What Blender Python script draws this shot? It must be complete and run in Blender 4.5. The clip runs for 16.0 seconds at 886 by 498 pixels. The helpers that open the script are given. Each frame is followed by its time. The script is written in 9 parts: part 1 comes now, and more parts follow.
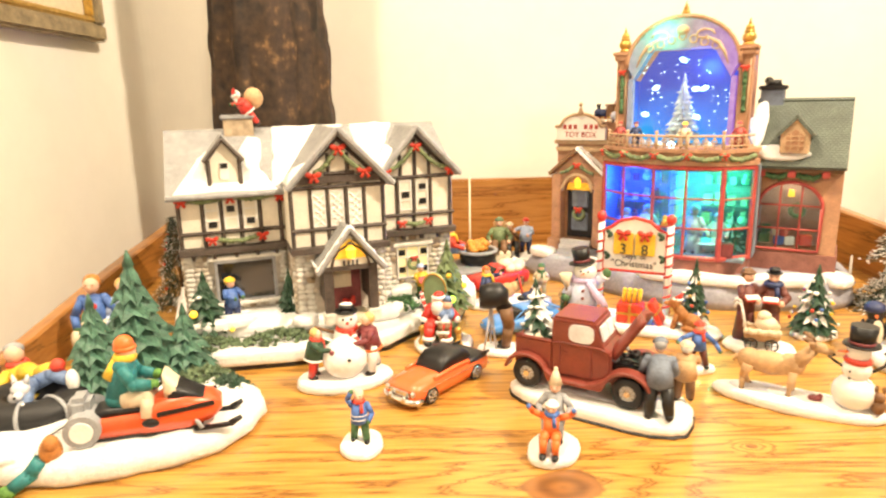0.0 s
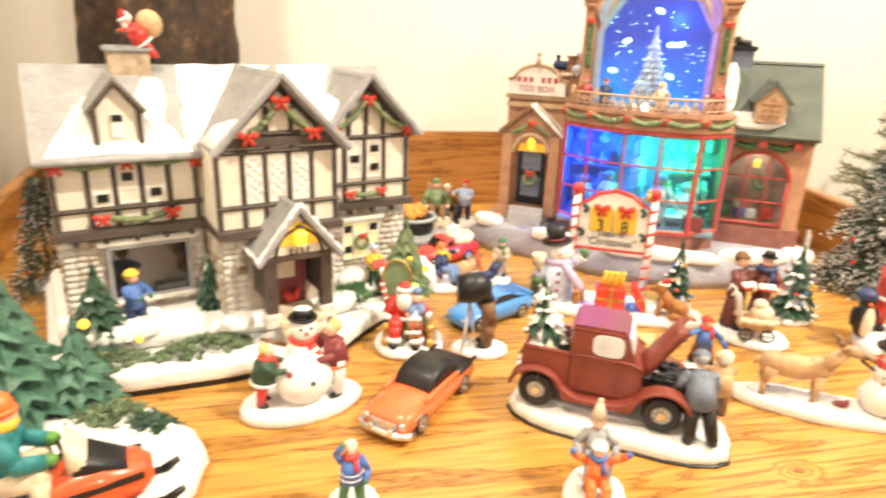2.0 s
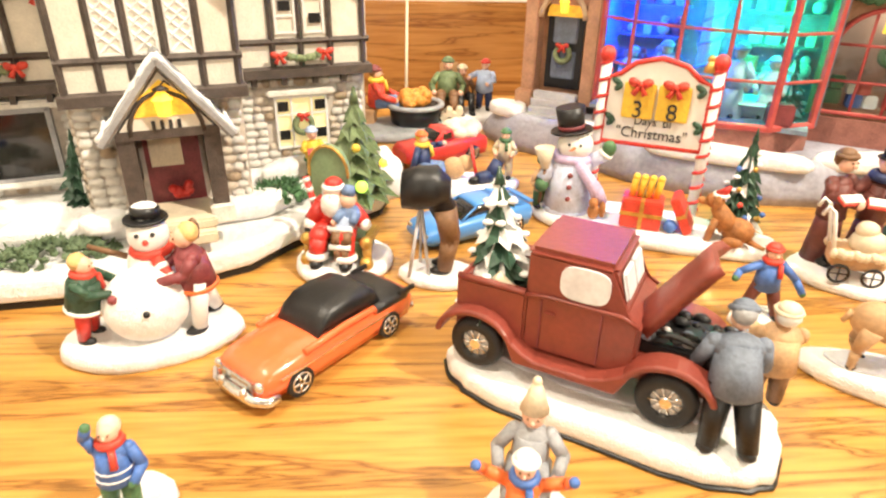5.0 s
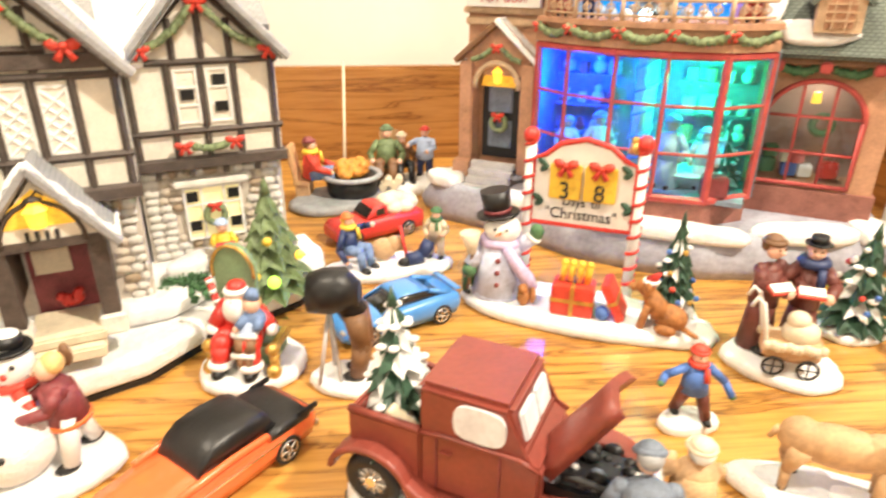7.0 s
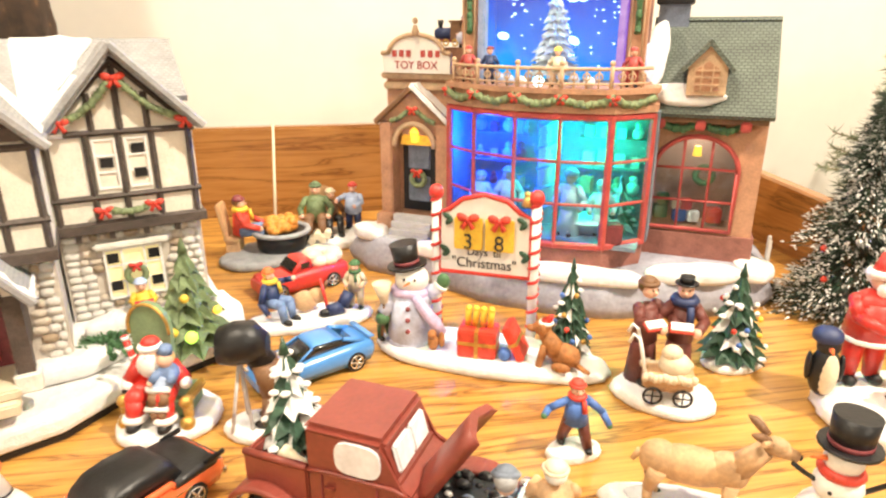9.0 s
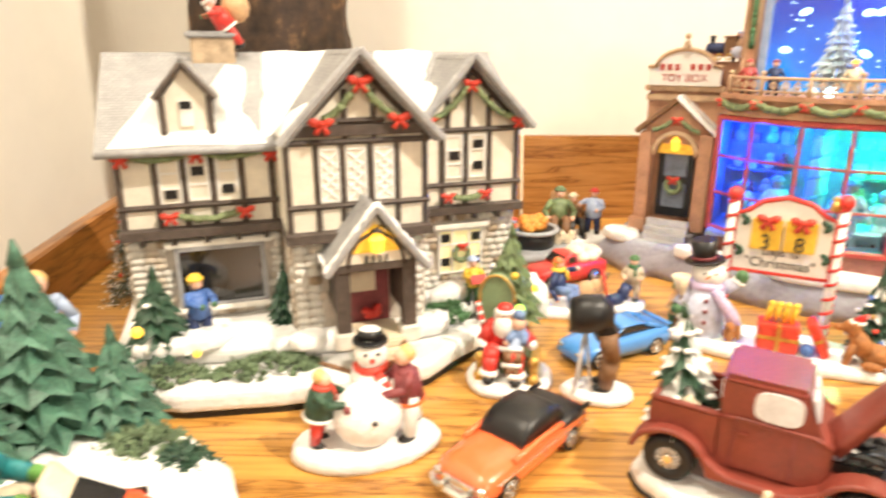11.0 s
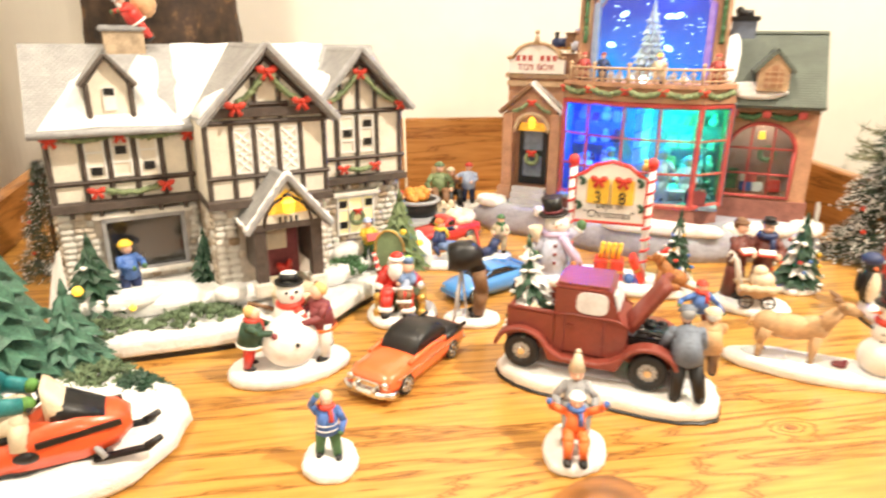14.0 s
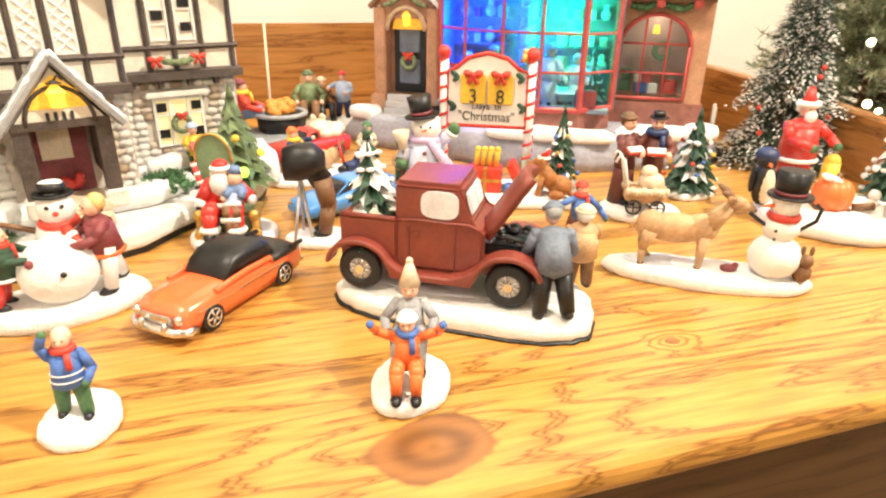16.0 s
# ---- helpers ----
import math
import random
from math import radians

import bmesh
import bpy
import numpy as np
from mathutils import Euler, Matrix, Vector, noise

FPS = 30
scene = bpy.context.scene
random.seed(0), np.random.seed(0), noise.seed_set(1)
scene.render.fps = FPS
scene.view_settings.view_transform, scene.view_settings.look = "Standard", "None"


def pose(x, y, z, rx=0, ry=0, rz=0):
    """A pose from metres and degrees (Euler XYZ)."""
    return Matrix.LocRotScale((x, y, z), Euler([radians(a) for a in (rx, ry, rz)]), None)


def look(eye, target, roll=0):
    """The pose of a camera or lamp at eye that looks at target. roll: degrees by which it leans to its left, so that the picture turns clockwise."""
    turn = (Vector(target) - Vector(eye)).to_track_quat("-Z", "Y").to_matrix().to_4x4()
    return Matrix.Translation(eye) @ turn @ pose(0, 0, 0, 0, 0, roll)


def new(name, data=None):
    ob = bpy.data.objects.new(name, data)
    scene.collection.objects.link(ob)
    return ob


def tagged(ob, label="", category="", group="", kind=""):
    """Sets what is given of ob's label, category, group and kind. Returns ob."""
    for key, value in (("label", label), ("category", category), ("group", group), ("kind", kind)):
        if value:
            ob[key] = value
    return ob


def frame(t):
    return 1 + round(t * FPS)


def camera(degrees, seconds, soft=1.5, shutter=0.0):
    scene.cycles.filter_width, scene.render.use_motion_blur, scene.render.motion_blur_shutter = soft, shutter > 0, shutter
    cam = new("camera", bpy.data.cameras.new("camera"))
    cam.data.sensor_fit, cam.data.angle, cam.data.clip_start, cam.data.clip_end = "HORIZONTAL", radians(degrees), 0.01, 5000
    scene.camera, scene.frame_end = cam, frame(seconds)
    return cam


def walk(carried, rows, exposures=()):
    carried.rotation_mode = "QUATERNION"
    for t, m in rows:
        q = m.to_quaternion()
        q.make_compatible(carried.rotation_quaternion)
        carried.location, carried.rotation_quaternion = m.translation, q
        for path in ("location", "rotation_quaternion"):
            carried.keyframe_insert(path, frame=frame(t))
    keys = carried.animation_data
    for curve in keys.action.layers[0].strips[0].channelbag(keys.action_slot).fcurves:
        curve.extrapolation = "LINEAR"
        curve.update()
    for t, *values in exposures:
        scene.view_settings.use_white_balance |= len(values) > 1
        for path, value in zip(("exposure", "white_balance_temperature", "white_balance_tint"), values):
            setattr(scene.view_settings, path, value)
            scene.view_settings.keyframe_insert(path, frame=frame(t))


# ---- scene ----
cam = camera(70.6, 16.0, soft=2.2, shutter=0.5)
PATH = [
    (0, (0.005, -0.002, 0.209), (-0.007, 1.943, -0.257), -1.4),
    (0.5, (-0.025, 0.048, 0.21), (0.035, 1.971, -0.336), 0.3),
    (1, (-0.057, 0.081, 0.211), (0.061, 1.988, -0.379), 1.0),
    (1.5, (-0.077, 0.098, 0.212), (0.091, 1.986, -0.425), 1.2),
    (2, (-0.064, 0.105, 0.215), (0.336, 1.954, -0.435), 2.2),
    (2.5, (-0.045, 0.104, 0.221), (0.532, 1.916, -0.398), 2.5),
    (3, (-0.02, 0.109, 0.219), (0.646, 1.886, -0.411), 1.0),
    (3.5, (0.0, 0.121, 0.201), (0.65, 1.894, -0.457), -0.6),
    (4, (0.005, 0.167, 0.164), (0.414, 1.93, -0.686), 2.1),
    (4.2, (0.015, 0.177, 0.16), (0.276, 1.942, -0.745), 2.3),
    (6.3, (0.038, 0.24, 0.169), (0.116, 2.034, -0.711), 0.7),
    (6.4, (0.039, 0.24, 0.173), (0.139, 2.038, -0.697), 0.5),
    (6.5, (0.044, 0.239, 0.173), (0.16, 2.045, -0.678), 0.7),
    (7, (0.065, 0.238, 0.18), (0.263, 2.06, -0.619), 0.4),
    (7.5, (0.088, 0.227, 0.191), (0.379, 2.057, -0.561), 0.4),
    (8, (0.102, 0.225, 0.192), (0.446, 2.054, -0.541), 0.2),
    (8.2, (0.101, 0.227, 0.192), (0.454, 2.058, -0.53), 0.4),
    (10.3, (0.027, 0.177, 0.19), (0.15, 2.088, -0.389), 0.1),
    (10.5, (0.01, 0.178, 0.191), (0.074, 2.085, -0.408), 0.3),
    (11, (-0.032, 0.175, 0.186), (-0.069, 2.083, -0.411), -0.1),
    (11.5, (-0.08, 0.189, 0.155), (-0.289, 2.065, -0.506), -0.1),
    (12, (-0.114, 0.194, 0.14), (-0.388, 2.046, -0.564), 0.7),
    (12.5, (-0.126, 0.184, 0.132), (-0.423, 2.01, -0.627), 1.3),
    (13, (-0.107, 0.146, 0.162), (-0.283, 2.009, -0.542), 1.7),
    (13.5, (-0.065, 0.121, 0.178), (0.047, 2.004, -0.488), 1.0),
    (14, (-0.04, 0.092, 0.191), (0.276, 1.962, -0.442), 0.4),
    (14.5, (-0.024, 0.077, 0.199), (0.427, 1.922, -0.43), 0.6),
    (15, (0.004, 0.082, 0.18), (0.583, 1.872, -0.498), 0.5),
    (15.5, (0.012, 0.116, 0.158), (0.572, 1.872, -0.618), 1.1),
    (16, (0.019, 0.14, 0.148), (0.553, 1.892, -0.656), 0.9),
]
walk(cam, [(t, look(eye, target, roll)) for t, eye, target, roll in PATH],
     exposures=((0, 0.0, 7350, 10), (0.6, 0.0, 7000, 10), (1.5, 0.0, 6700, 10), (3.5, 0.0, 6500, 10), (16, 0.0, 6500, 10)))

# ---------- light ----------
world = bpy.data.worlds.new("room_air")
scene.world = world
world.use_nodes = True
world.node_tree.nodes["Background"].inputs[0].default_value = (1.0, 0.90, 0.76, 1)
world.node_tree.nodes["Background"].inputs[1].default_value = 0.02


def area(name, eye, target, size, watts, colour):
    data = bpy.data.lights.new(name, "AREA")
    data.shape, data.size, data.energy, data.color = "DISK", size, watts, colour
    ob = new(name, data)
    ob.matrix_world = look(eye, target)
    return ob


def bulb(name, at, watts, colour, radius=0.004):
    data = bpy.data.lights.new(name, "POINT")
    data.energy, data.color, data.shadow_soft_size = watts, colour, radius
    ob = new(name, data)
    ob.location = at
    return ob


area("ceiling_lamp_key", (0.95, -0.05, 1.45), (0.05, 0.5, 0), 0.09, 45, (1.0, 0.88, 0.71))
area("ceiling_lamp_left", (-0.38, 0.16, 1.45), (0.05, 0.6, 0.1), 0.08, 15, (1.0, 0.88, 0.71))
# unseen fill, added low behind the camera to lift the house front
area("front_fill_light", (0.75, -1.60, 1.00), (0.10, 0.6, 0.1), 0.20, 14, (1.0, 0.88, 0.71))


# ---------- materials ----------
def mat(name, col, rough=0.55, var=0.18, scale=90.0, bump=0.15, metal=0.0, emit=None, power=0.0, coat=0.0, fine=6.0):
    m = bpy.data.materials.new(name)
    m.use_nodes = True
    nt = m.node_tree
    b = nt.nodes["Principled BSDF"]
    tc = nt.nodes.new("ShaderNodeTexCoord")
    n1 = nt.nodes.new("ShaderNodeTexNoise")
    n1.inputs["Scale"].default_value = scale
    n1.inputs["Detail"].default_value = 4
    n2 = nt.nodes.new("ShaderNodeTexNoise")
    n2.inputs["Scale"].default_value = scale * fine
    n2.inputs["Detail"].default_value = 3
    nt.links.new(tc.outputs["Object"], n1.inputs["Vector"])
    nt.links.new(tc.outputs["Object"], n2.inputs["Vector"])
    mixn = nt.nodes.new("ShaderNodeMath")
    mixn.operation = "MULTIPLY_ADD"
    mixn.inputs[1].default_value = 0.6
    nt.links.new(n1.outputs[0], mixn.inputs[0])
    half = nt.nodes.new("ShaderNodeMath")
    half.operation = "MULTIPLY"
    half.inputs[1].default_value = 0.4
    nt.links.new(n2.outputs[0], half.inputs[0])
    nt.links.new(half.outputs[0], mixn.inputs[2])
    ramp = nt.nodes.new("ShaderNodeValToRGB")
    lo = [max(0.0, c * (1 - 1.6 * var)) for c in col]
    hi = [min(1.0, c * (1 + var)) for c in col]
    ramp.color_ramp.elements[0].position, ramp.color_ramp.elements[1].position = 0.3, 0.68
    ramp.color_ramp.elements[0].color, ramp.color_ramp.elements[1].color = (*lo, 1), (*hi, 1)
    nt.links.new(mixn.outputs[0], ramp.inputs[0])
    nt.links.new(ramp.outputs[0], b.inputs["Base Color"])
    b.inputs["Roughness"].default_value = rough
    b.inputs["Metallic"].default_value = metal
    b.inputs["Coat Weight"].default_value = coat
    if bump:
        bp = nt.nodes.new("ShaderNodeBump")
        bp.inputs["Strength"].default_value = bump
        bp.inputs["Distance"].default_value = 0.002
        nt.links.new(mixn.outputs[0], bp.inputs["Height"])
        nt.links.new(bp.outputs[0], b.inputs["Normal"])
    if emit:
        b.inputs["Emission Color"].default_value = (*emit, 1)
        b.inputs["Emission Strength"].default_value = power
    return m


def wood(name, dark, light, knots=(), along="X", ring=55.0, rough=0.32):
    """Varnished boards: stretched grain, with knots given as (x, y, radius)."""
    m = bpy.data.materials.new(name)
    m.use_nodes = True
    nt = m.node_tree
    L = nt.links.new
    b = nt.nodes["Principled BSDF"]
    tc = nt.nodes.new("ShaderNodeTexCoord")
    mp = nt.nodes.new("ShaderNodeMapping")
    mp.inputs["Scale"].default_value = (0.8, 11, 11) if along == "X" else (11, 0.8, 11)
    L(tc.outputs["Object"], mp.inputs[0])
    n1 = nt.nodes.new("ShaderNodeTexNoise")
    n1.inputs["Scale"].default_value, n1.inputs["Detail"].default_value = 3.2, 5
    n1.inputs["Distortion"].default_value = 0.25
    L(mp.outputs[0], n1.inputs["Vector"])
    wv = nt.nodes.new("ShaderNodeMath")
    wv.operation = "MULTIPLY"
    wv.inputs[1].default_value = ring
    L(n1.outputs[0], wv.inputs[0])
    total = wv.outputs[0]
    sn = nt.nodes.new("ShaderNodeMath")
    sn.operation = "SINE"
    knotmask = None
    for kx, ky, kr in knots:
        d = nt.nodes.new("ShaderNodeVectorMath")
        d.operation = "DISTANCE"
        sc = nt.nodes.new("ShaderNodeMapping")
        sc.inputs["Location"].default_value = (-kx * 0.7, -ky * 1.0, 0)
        sc.inputs["Scale"].default_value = (0.7, 1.0, 1.0)
        L(tc.outputs["Object"], sc.inputs[0])
        d.inputs[1].default_value = (0, 0, 0)
        L(sc.outputs[0], d.inputs[0])
        mr = nt.nodes.new("ShaderNodeMapRange")
        mr.interpolation_type = "SMOOTHSTEP"
        mr.inputs["From Min"].default_value, mr.inputs["From Max"].default_value = kr * 0.90, kr * 1.02
        mr.inputs["To Min"].default_value, mr.inputs["To Max"].default_value = 1.0, 0.0
        wob = nt.nodes.new("ShaderNodeTexNoise")
        wob.inputs["Scale"].default_value, wob.inputs["Detail"].default_value = 45.0, 3
        L(tc.outputs["Object"], wob.inputs["Vector"])
        dw = nt.nodes.new("ShaderNodeMath")
        dw.operation = "MULTIPLY_ADD"
        dw.inputs[1].default_value = kr * 0.7
        L(wob.outputs[0], dw.inputs[0])
        L(d.outputs["Value"], dw.inputs[2])
        off = nt.nodes.new("ShaderNodeMath")
        off.operation = "SUBTRACT"
        off.inputs[1].default_value = kr * 0.35
        L(dw.outputs[0], off.inputs[0])
        L(off.outputs[0], mr.inputs["Value"])
        far = nt.nodes.new("ShaderNodeMapRange")
        far.interpolation_type = "SMOOTHSTEP"
        far.inputs["From Max"].default_value = kr * 4.5
        far.inputs["To Min"].default_value, far.inputs["To Max"].default_value = 14.0, 0.0
        L(d.outputs["Value"], far.inputs["Value"])
        ad = nt.nodes.new("ShaderNodeMath")
        L(total, ad.inputs[0])
        L(far.outputs[0], ad.inputs[1])
        total = ad.outputs[0]
        if knotmask is None:
            knotmask = mr.outputs[0]
        else:
            mx = nt.nodes.new("ShaderNodeMath")
            mx.operation = "MAXIMUM"
            L(knotmask, mx.inputs[0])
            L(mr.outputs[0], mx.inputs[1])
            knotmask = mx.outputs[0]
    L(total, sn.inputs[0])
    fine = nt.nodes.new("ShaderNodeTexNoise")
    fine.inputs["Scale"].default_value, fine.inputs["Detail"].default_value = 28.0, 6
    L(mp.outputs[0], fine.inputs["Vector"])
    r1 = nt.nodes.new("ShaderNodeValToRGB")
    e = r1.color_ramp.elements
    mid = [a * 0.35 + c * 0.65 for a, c in zip(dark, light)]
    e[0].position, e[0].color = 0.0, (*mid, 1)
    e[1].position, e[1].color = 1.0, (*light, 1)
    q = e.new(0.72)
    q.color = (*light, 1)
    q = e.new(0.04)
    q.color = (*dark, 1)
    q = e.new(0.16)
    q.color = (*[0.75 * a + 0.25 * c for a, c in zip(light, dark)], 1)
    mr2 = nt.nodes.new("ShaderNodeMapRange")
    mr2.inputs["From Min"].default_value = -1
    L(sn.outputs[0], mr2.inputs["Value"])
    L(mr2.outputs[0], r1.inputs[0])
    mix = nt.nodes.new("ShaderNodeMix")
    mix.data_type, mix.blend_type = "RGBA", "MULTIPLY"
    r2 = nt.nodes.new("ShaderNodeValToRGB")
    r2.color_ramp.elements[0].position, r2.color_ramp.elements[1].position = 0.34, 0.6
    r2.color_ramp.elements[0].color, r2.color_ramp.elements[1].color = (0.72, 0.62, 0.5, 1), (1, 1, 1, 1)
    L(fine.outputs[0], r2.inputs[0])
    mix.inputs[0].default_value = 0.8
    L(r1.outputs[0], mix.inputs[6])
    L(r2.outputs[0], mix.inputs[7])
    out = mix.outputs[2]
    if knotmask is not None:
        kn = nt.nodes.new("ShaderNodeMix")
        kn.data_type = "RGBA"
        kr_ = nt.nodes.new("ShaderNodeMix")
        kr_.data_type = "RGBA"
        kr_.inputs[6].default_value, kr_.inputs[7].default_value = (0.13, 0.045, 0.013, 1), (0.27, 0.105, 0.030, 1)
        rng = nt.nodes.new("ShaderNodeMath")
        rng.operation = "MULTIPLY"
        rng.inputs[1].default_value = 620.0
        L(d.outputs["Value"], rng.inputs[0])
        rsn = nt.nodes.new("ShaderNodeMath")
        rsn.operation = "SINE"
        L(rng.outputs[0], rsn.inputs[0])
        rmr = nt.nodes.new("ShaderNodeMapRange")
        rmr.inputs["From Min"].default_value = -1
        L(rsn.outputs[0], rmr.inputs["Value"])
        L(rmr.outputs[0], kr_.inputs[0])
        L(kr_.outputs[2], kn.inputs[7])
        sc2 = nt.nodes.new("ShaderNodeMath")
        sc2.operation = "MULTIPLY"
        sc2.inputs[1].default_value = 0.9
        L(knotmask, sc2.inputs[0])
        L(sc2.outputs[0], kn.inputs[0])
        L(out, kn.inputs[6])
        out = kn.outputs[2]
    L(out, b.inputs["Base Color"])
    b.inputs["Roughness"].default_value = rough
    b.inputs["Coat Weight"].default_value = 0.35
    b.inputs["Coat Roughness"].default_value = 0.25
    bp = nt.nodes.new("ShaderNodeBump")
    bp.inputs["Strength"].default_value, bp.inputs["Distance"].default_value = 0.12, 0.001
    L(fine.outputs[0], bp.inputs["Height"])
    L(bp.outputs[0], b.inputs["Normal"])
    return m


def shingles(name, dark, light, size, joint):
    """Rows of small moulded shingles, as fine relief on a roof."""
    m = mat(name, light, 0.7, 0.2, 120, 0.2)
    nt = m.node_tree
    b = nt.nodes["Principled BSDF"]
    tc = nt.nodes.new("ShaderNodeTexCoord")
    br = nt.nodes.new("ShaderNodeTexBrick")
    br.inputs["Scale"].default_value = 1.0 / size
    br.inputs["Mortar Size"].default_value = joint
    br.inputs["Color1"].default_value = (*light, 1)
    br.inputs["Color2"].default_value = (*[0.85 * c for c in light], 1)
    br.inputs["Mortar"].default_value = (*dark, 1)
    br.inputs["Brick Width"].default_value, br.inputs["Row Height"].default_value = 1.1, 0.8
    nt.links.new(tc.outputs["UV"], br.inputs["Vector"])
    nz = nt.nodes.new("ShaderNodeTexNoise")
    nz.inputs["Scale"].default_value, nz.inputs["Detail"].default_value = 70, 5
    nt.links.new(tc.outputs["Object"], nz.inputs["Vector"])
    mx = nt.nodes.new("ShaderNodeMix")
    mx.data_type, mx.blend_type = "RGBA", "MULTIPLY"
    mx.inputs[0].default_value = 0.5
    nt.links.new(br.outputs[0], mx.inputs[6])
    nt.links.new(nz.outputs[0], mx.inputs[7])
    nt.links.new(mx.outputs[2], b.inputs["Base Color"])
    bp = nt.nodes.new("ShaderNodeBump")
    bp.inputs["Strength"].default_value, bp.inputs["Distance"].default_value = 0.6, 0.001
    bp.invert = True
    nt.links.new(br.outputs[1], bp.inputs["Height"])
    nt.links.new(bp.outputs[0], b.inputs["Normal"])
    return m


def glass(name, tint=(0.9, 0.97, 1.0), rough=0.03):
    m = bpy.data.materials.new(name)
    m.use_nodes = True
    nt = m.node_tree
    nt.nodes.remove(nt.nodes["Principled BSDF"])
    tr = nt.nodes.new("ShaderNodeBsdfTransparent")
    tr.inputs[0].default_value = (*tint, 1)
    gl = nt.nodes.new("ShaderNodeBsdfGlossy")
    gl.inputs["Roughness"].default_value = rough
    mx = nt.nodes.new("ShaderNodeMixShader")
    mx.inputs[0].default_value = 0.05
    nt.links.new(tr.outputs[0], mx.inputs[1])
    nt.links.new(gl.outputs[0], mx.inputs[2])
    nt.links.new(mx.outputs[0], nt.nodes["Material Output"].inputs[0])
    return m


M = {}
M["snow"] = mat("snow_paint", (0.90, 0.895, 0.885), 0.75, 0.07, 220, 1.0)
# greyed snow: painted shade under pickup and deer, plain grey on tree and dog
M["snowgrey"] = mat("grey_and_snow_shade_paint", (0.62, 0.62, 0.66), 0.75, 0.12, 80, 0.4)
M["wall"] = mat("cream_wall_paint", (0.80, 0.765, 0.69), 0.85, 0.03, 6, 0.1)
M["cream"] = mat("cream_stucco", (0.80, 0.745, 0.64), 0.8, 0.08, 150, 0.3)
M["latpane"] = mat("pale_yellow_pane_paint", (0.42, 0.38, 0.20), 0.6, 0.15, 150, 0.2)
M["timber"] = mat("dark_timber_paint", (0.085, 0.064, 0.053), 0.6, 0.3, 200, 0.5)
M["stoneback"] = mat("mortar", (0.58, 0.52, 0.45), 0.9, 0.2, 200, 0.4)
M["stone"] = mat("tan_stone", (0.70, 0.61, 0.50), 0.8, 0.3, 120, 0.4)
M["stonelight"] = mat("pale_stone", (0.78, 0.75, 0.69), 0.8, 0.15, 150, 0.4)
M["stonebrown"] = mat("brown_stone", (0.46, 0.35, 0.24), 0.8, 0.3, 150, 0.4)
M["greyroof"] = shingles("grey_shingles", (0.33, 0.33, 0.335), (0.47, 0.465, 0.465), 0.0030, 0.10)
M["greenroof"] = shingles("green_shingles", (0.085, 0.10, 0.085), (0.18, 0.215, 0.175), 0.0036, 0.12)
M["greyedge"] = mat("grey_roof_edge", (0.33, 0.33, 0.34), 0.7, 0.2, 150, 0.3)
M["red"] = mat("red_gloss_paint", (0.62, 0.035, 0.025), 0.4, 0.15, 150, 0.1, coat=0.3)
M["bowred"] = mat("ribbon_red", (0.66, 0.06, 0.035), 0.45, 0.25, 200, 0.4)
M["orange"] = mat("orange_paint", (0.80, 0.17, 0.04), 0.42, 0.12, 120, 0.15)
M["carorange"] = mat("orange_car_paint", (0.86, 0.155, 0.05), 0.25, 0.06, 40, 0.02, coat=0.7)
M["sledorange"] = mat("red_orange_enamel", (0.76, 0.10, 0.03), 0.3, 0.12, 60, 0.1, coat=0.5)
M["yellow"] = mat("yellow_paint", (0.85, 0.55, 0.06), 0.5, 0.15, 150, 0.2)
M["flame"] = mat("flame_orange_resin", (0.82, 0.30, 0.05), 0.45, 0.35, 260, 0.6)
M["gold"] = mat("gold_paint", (0.60, 0.38, 0.10), 0.35, 0.25, 200, 0.3, metal=0.7)
M["green"] = mat("green_paint", (0.07, 0.17, 0.07), 0.55, 0.3, 150, 0.4)
M["leaf"] = mat("pine_green_resin", (0.0723, 0.1742, 0.119), 0.5, 0.45, 110, 0.5)
M["leafdark"] = mat("dark_pine_resin", (0.03, 0.0788, 0.045), 0.5, 0.35, 110, 0.5)
M["shrub"] = mat("mossy_green", (0.13, 0.19, 0.10), 0.7, 0.4, 200, 0.6)
M["ivy"] = mat("bright_green_shrub", (0.10, 0.25, 0.05), 0.6, 0.35, 200, 0.6)
M["garland"] = mat("garland_green", (0.24, 0.30, 0.15), 0.6, 0.35, 260, 0.7)
M["chair"] = mat("sage_green_paint", (0.20, 0.30, 0.16), 0.5, 0.15, 100, 0.2)
M["blue"] = mat("blue_paint", (0.07, 0.16, 0.45), 0.5, 0.2, 150, 0.2)
M["navy"] = mat("navy_paint", (0.024, 0.04, 0.12), 0.5, 0.2, 150, 0.2)
M["paleblue"] = mat("pale_blue_paint", (0.42, 0.52, 0.72), 0.5, 0.15, 150, 0.2)
M["carblue"] = mat("blue_car_paint", (0.07, 0.26, 0.64), 0.28, 0.06, 40, 0.02, coat=0.6)
M["jeans"] = mat("denim_paint", (0.16, 0.24, 0.42), 0.6, 0.25, 200, 0.3)
M["teal"] = mat("teal_paint", (0.02, 0.19, 0.20), 0.5, 0.25, 130, 0.3)
M["maroon"] = mat("maroon_paint", (0.22, 0.045, 0.05), 0.5, 0.25, 150, 0.3)
M["truckred"] = mat("brick_red_resin", (0.225, 0.044, 0.029), 0.42, 0.14, 80, 0.15, coat=0.2)
M["brown"] = mat("brown_paint", (0.20, 0.10, 0.045), 0.55, 0.25, 150, 0.3)
M["tan"] = mat("tan_paint", (0.58, 0.36, 0.19), 0.6, 0.2, 120, 0.3)
M["deer"] = mat("fawn_paint", (0.50, 0.31, 0.16), 0.6, 0.22, 90, 0.3)
M["beige"] = mat("beige_paint", (0.70, 0.60, 0.44), 0.6, 0.12, 130, 0.3)
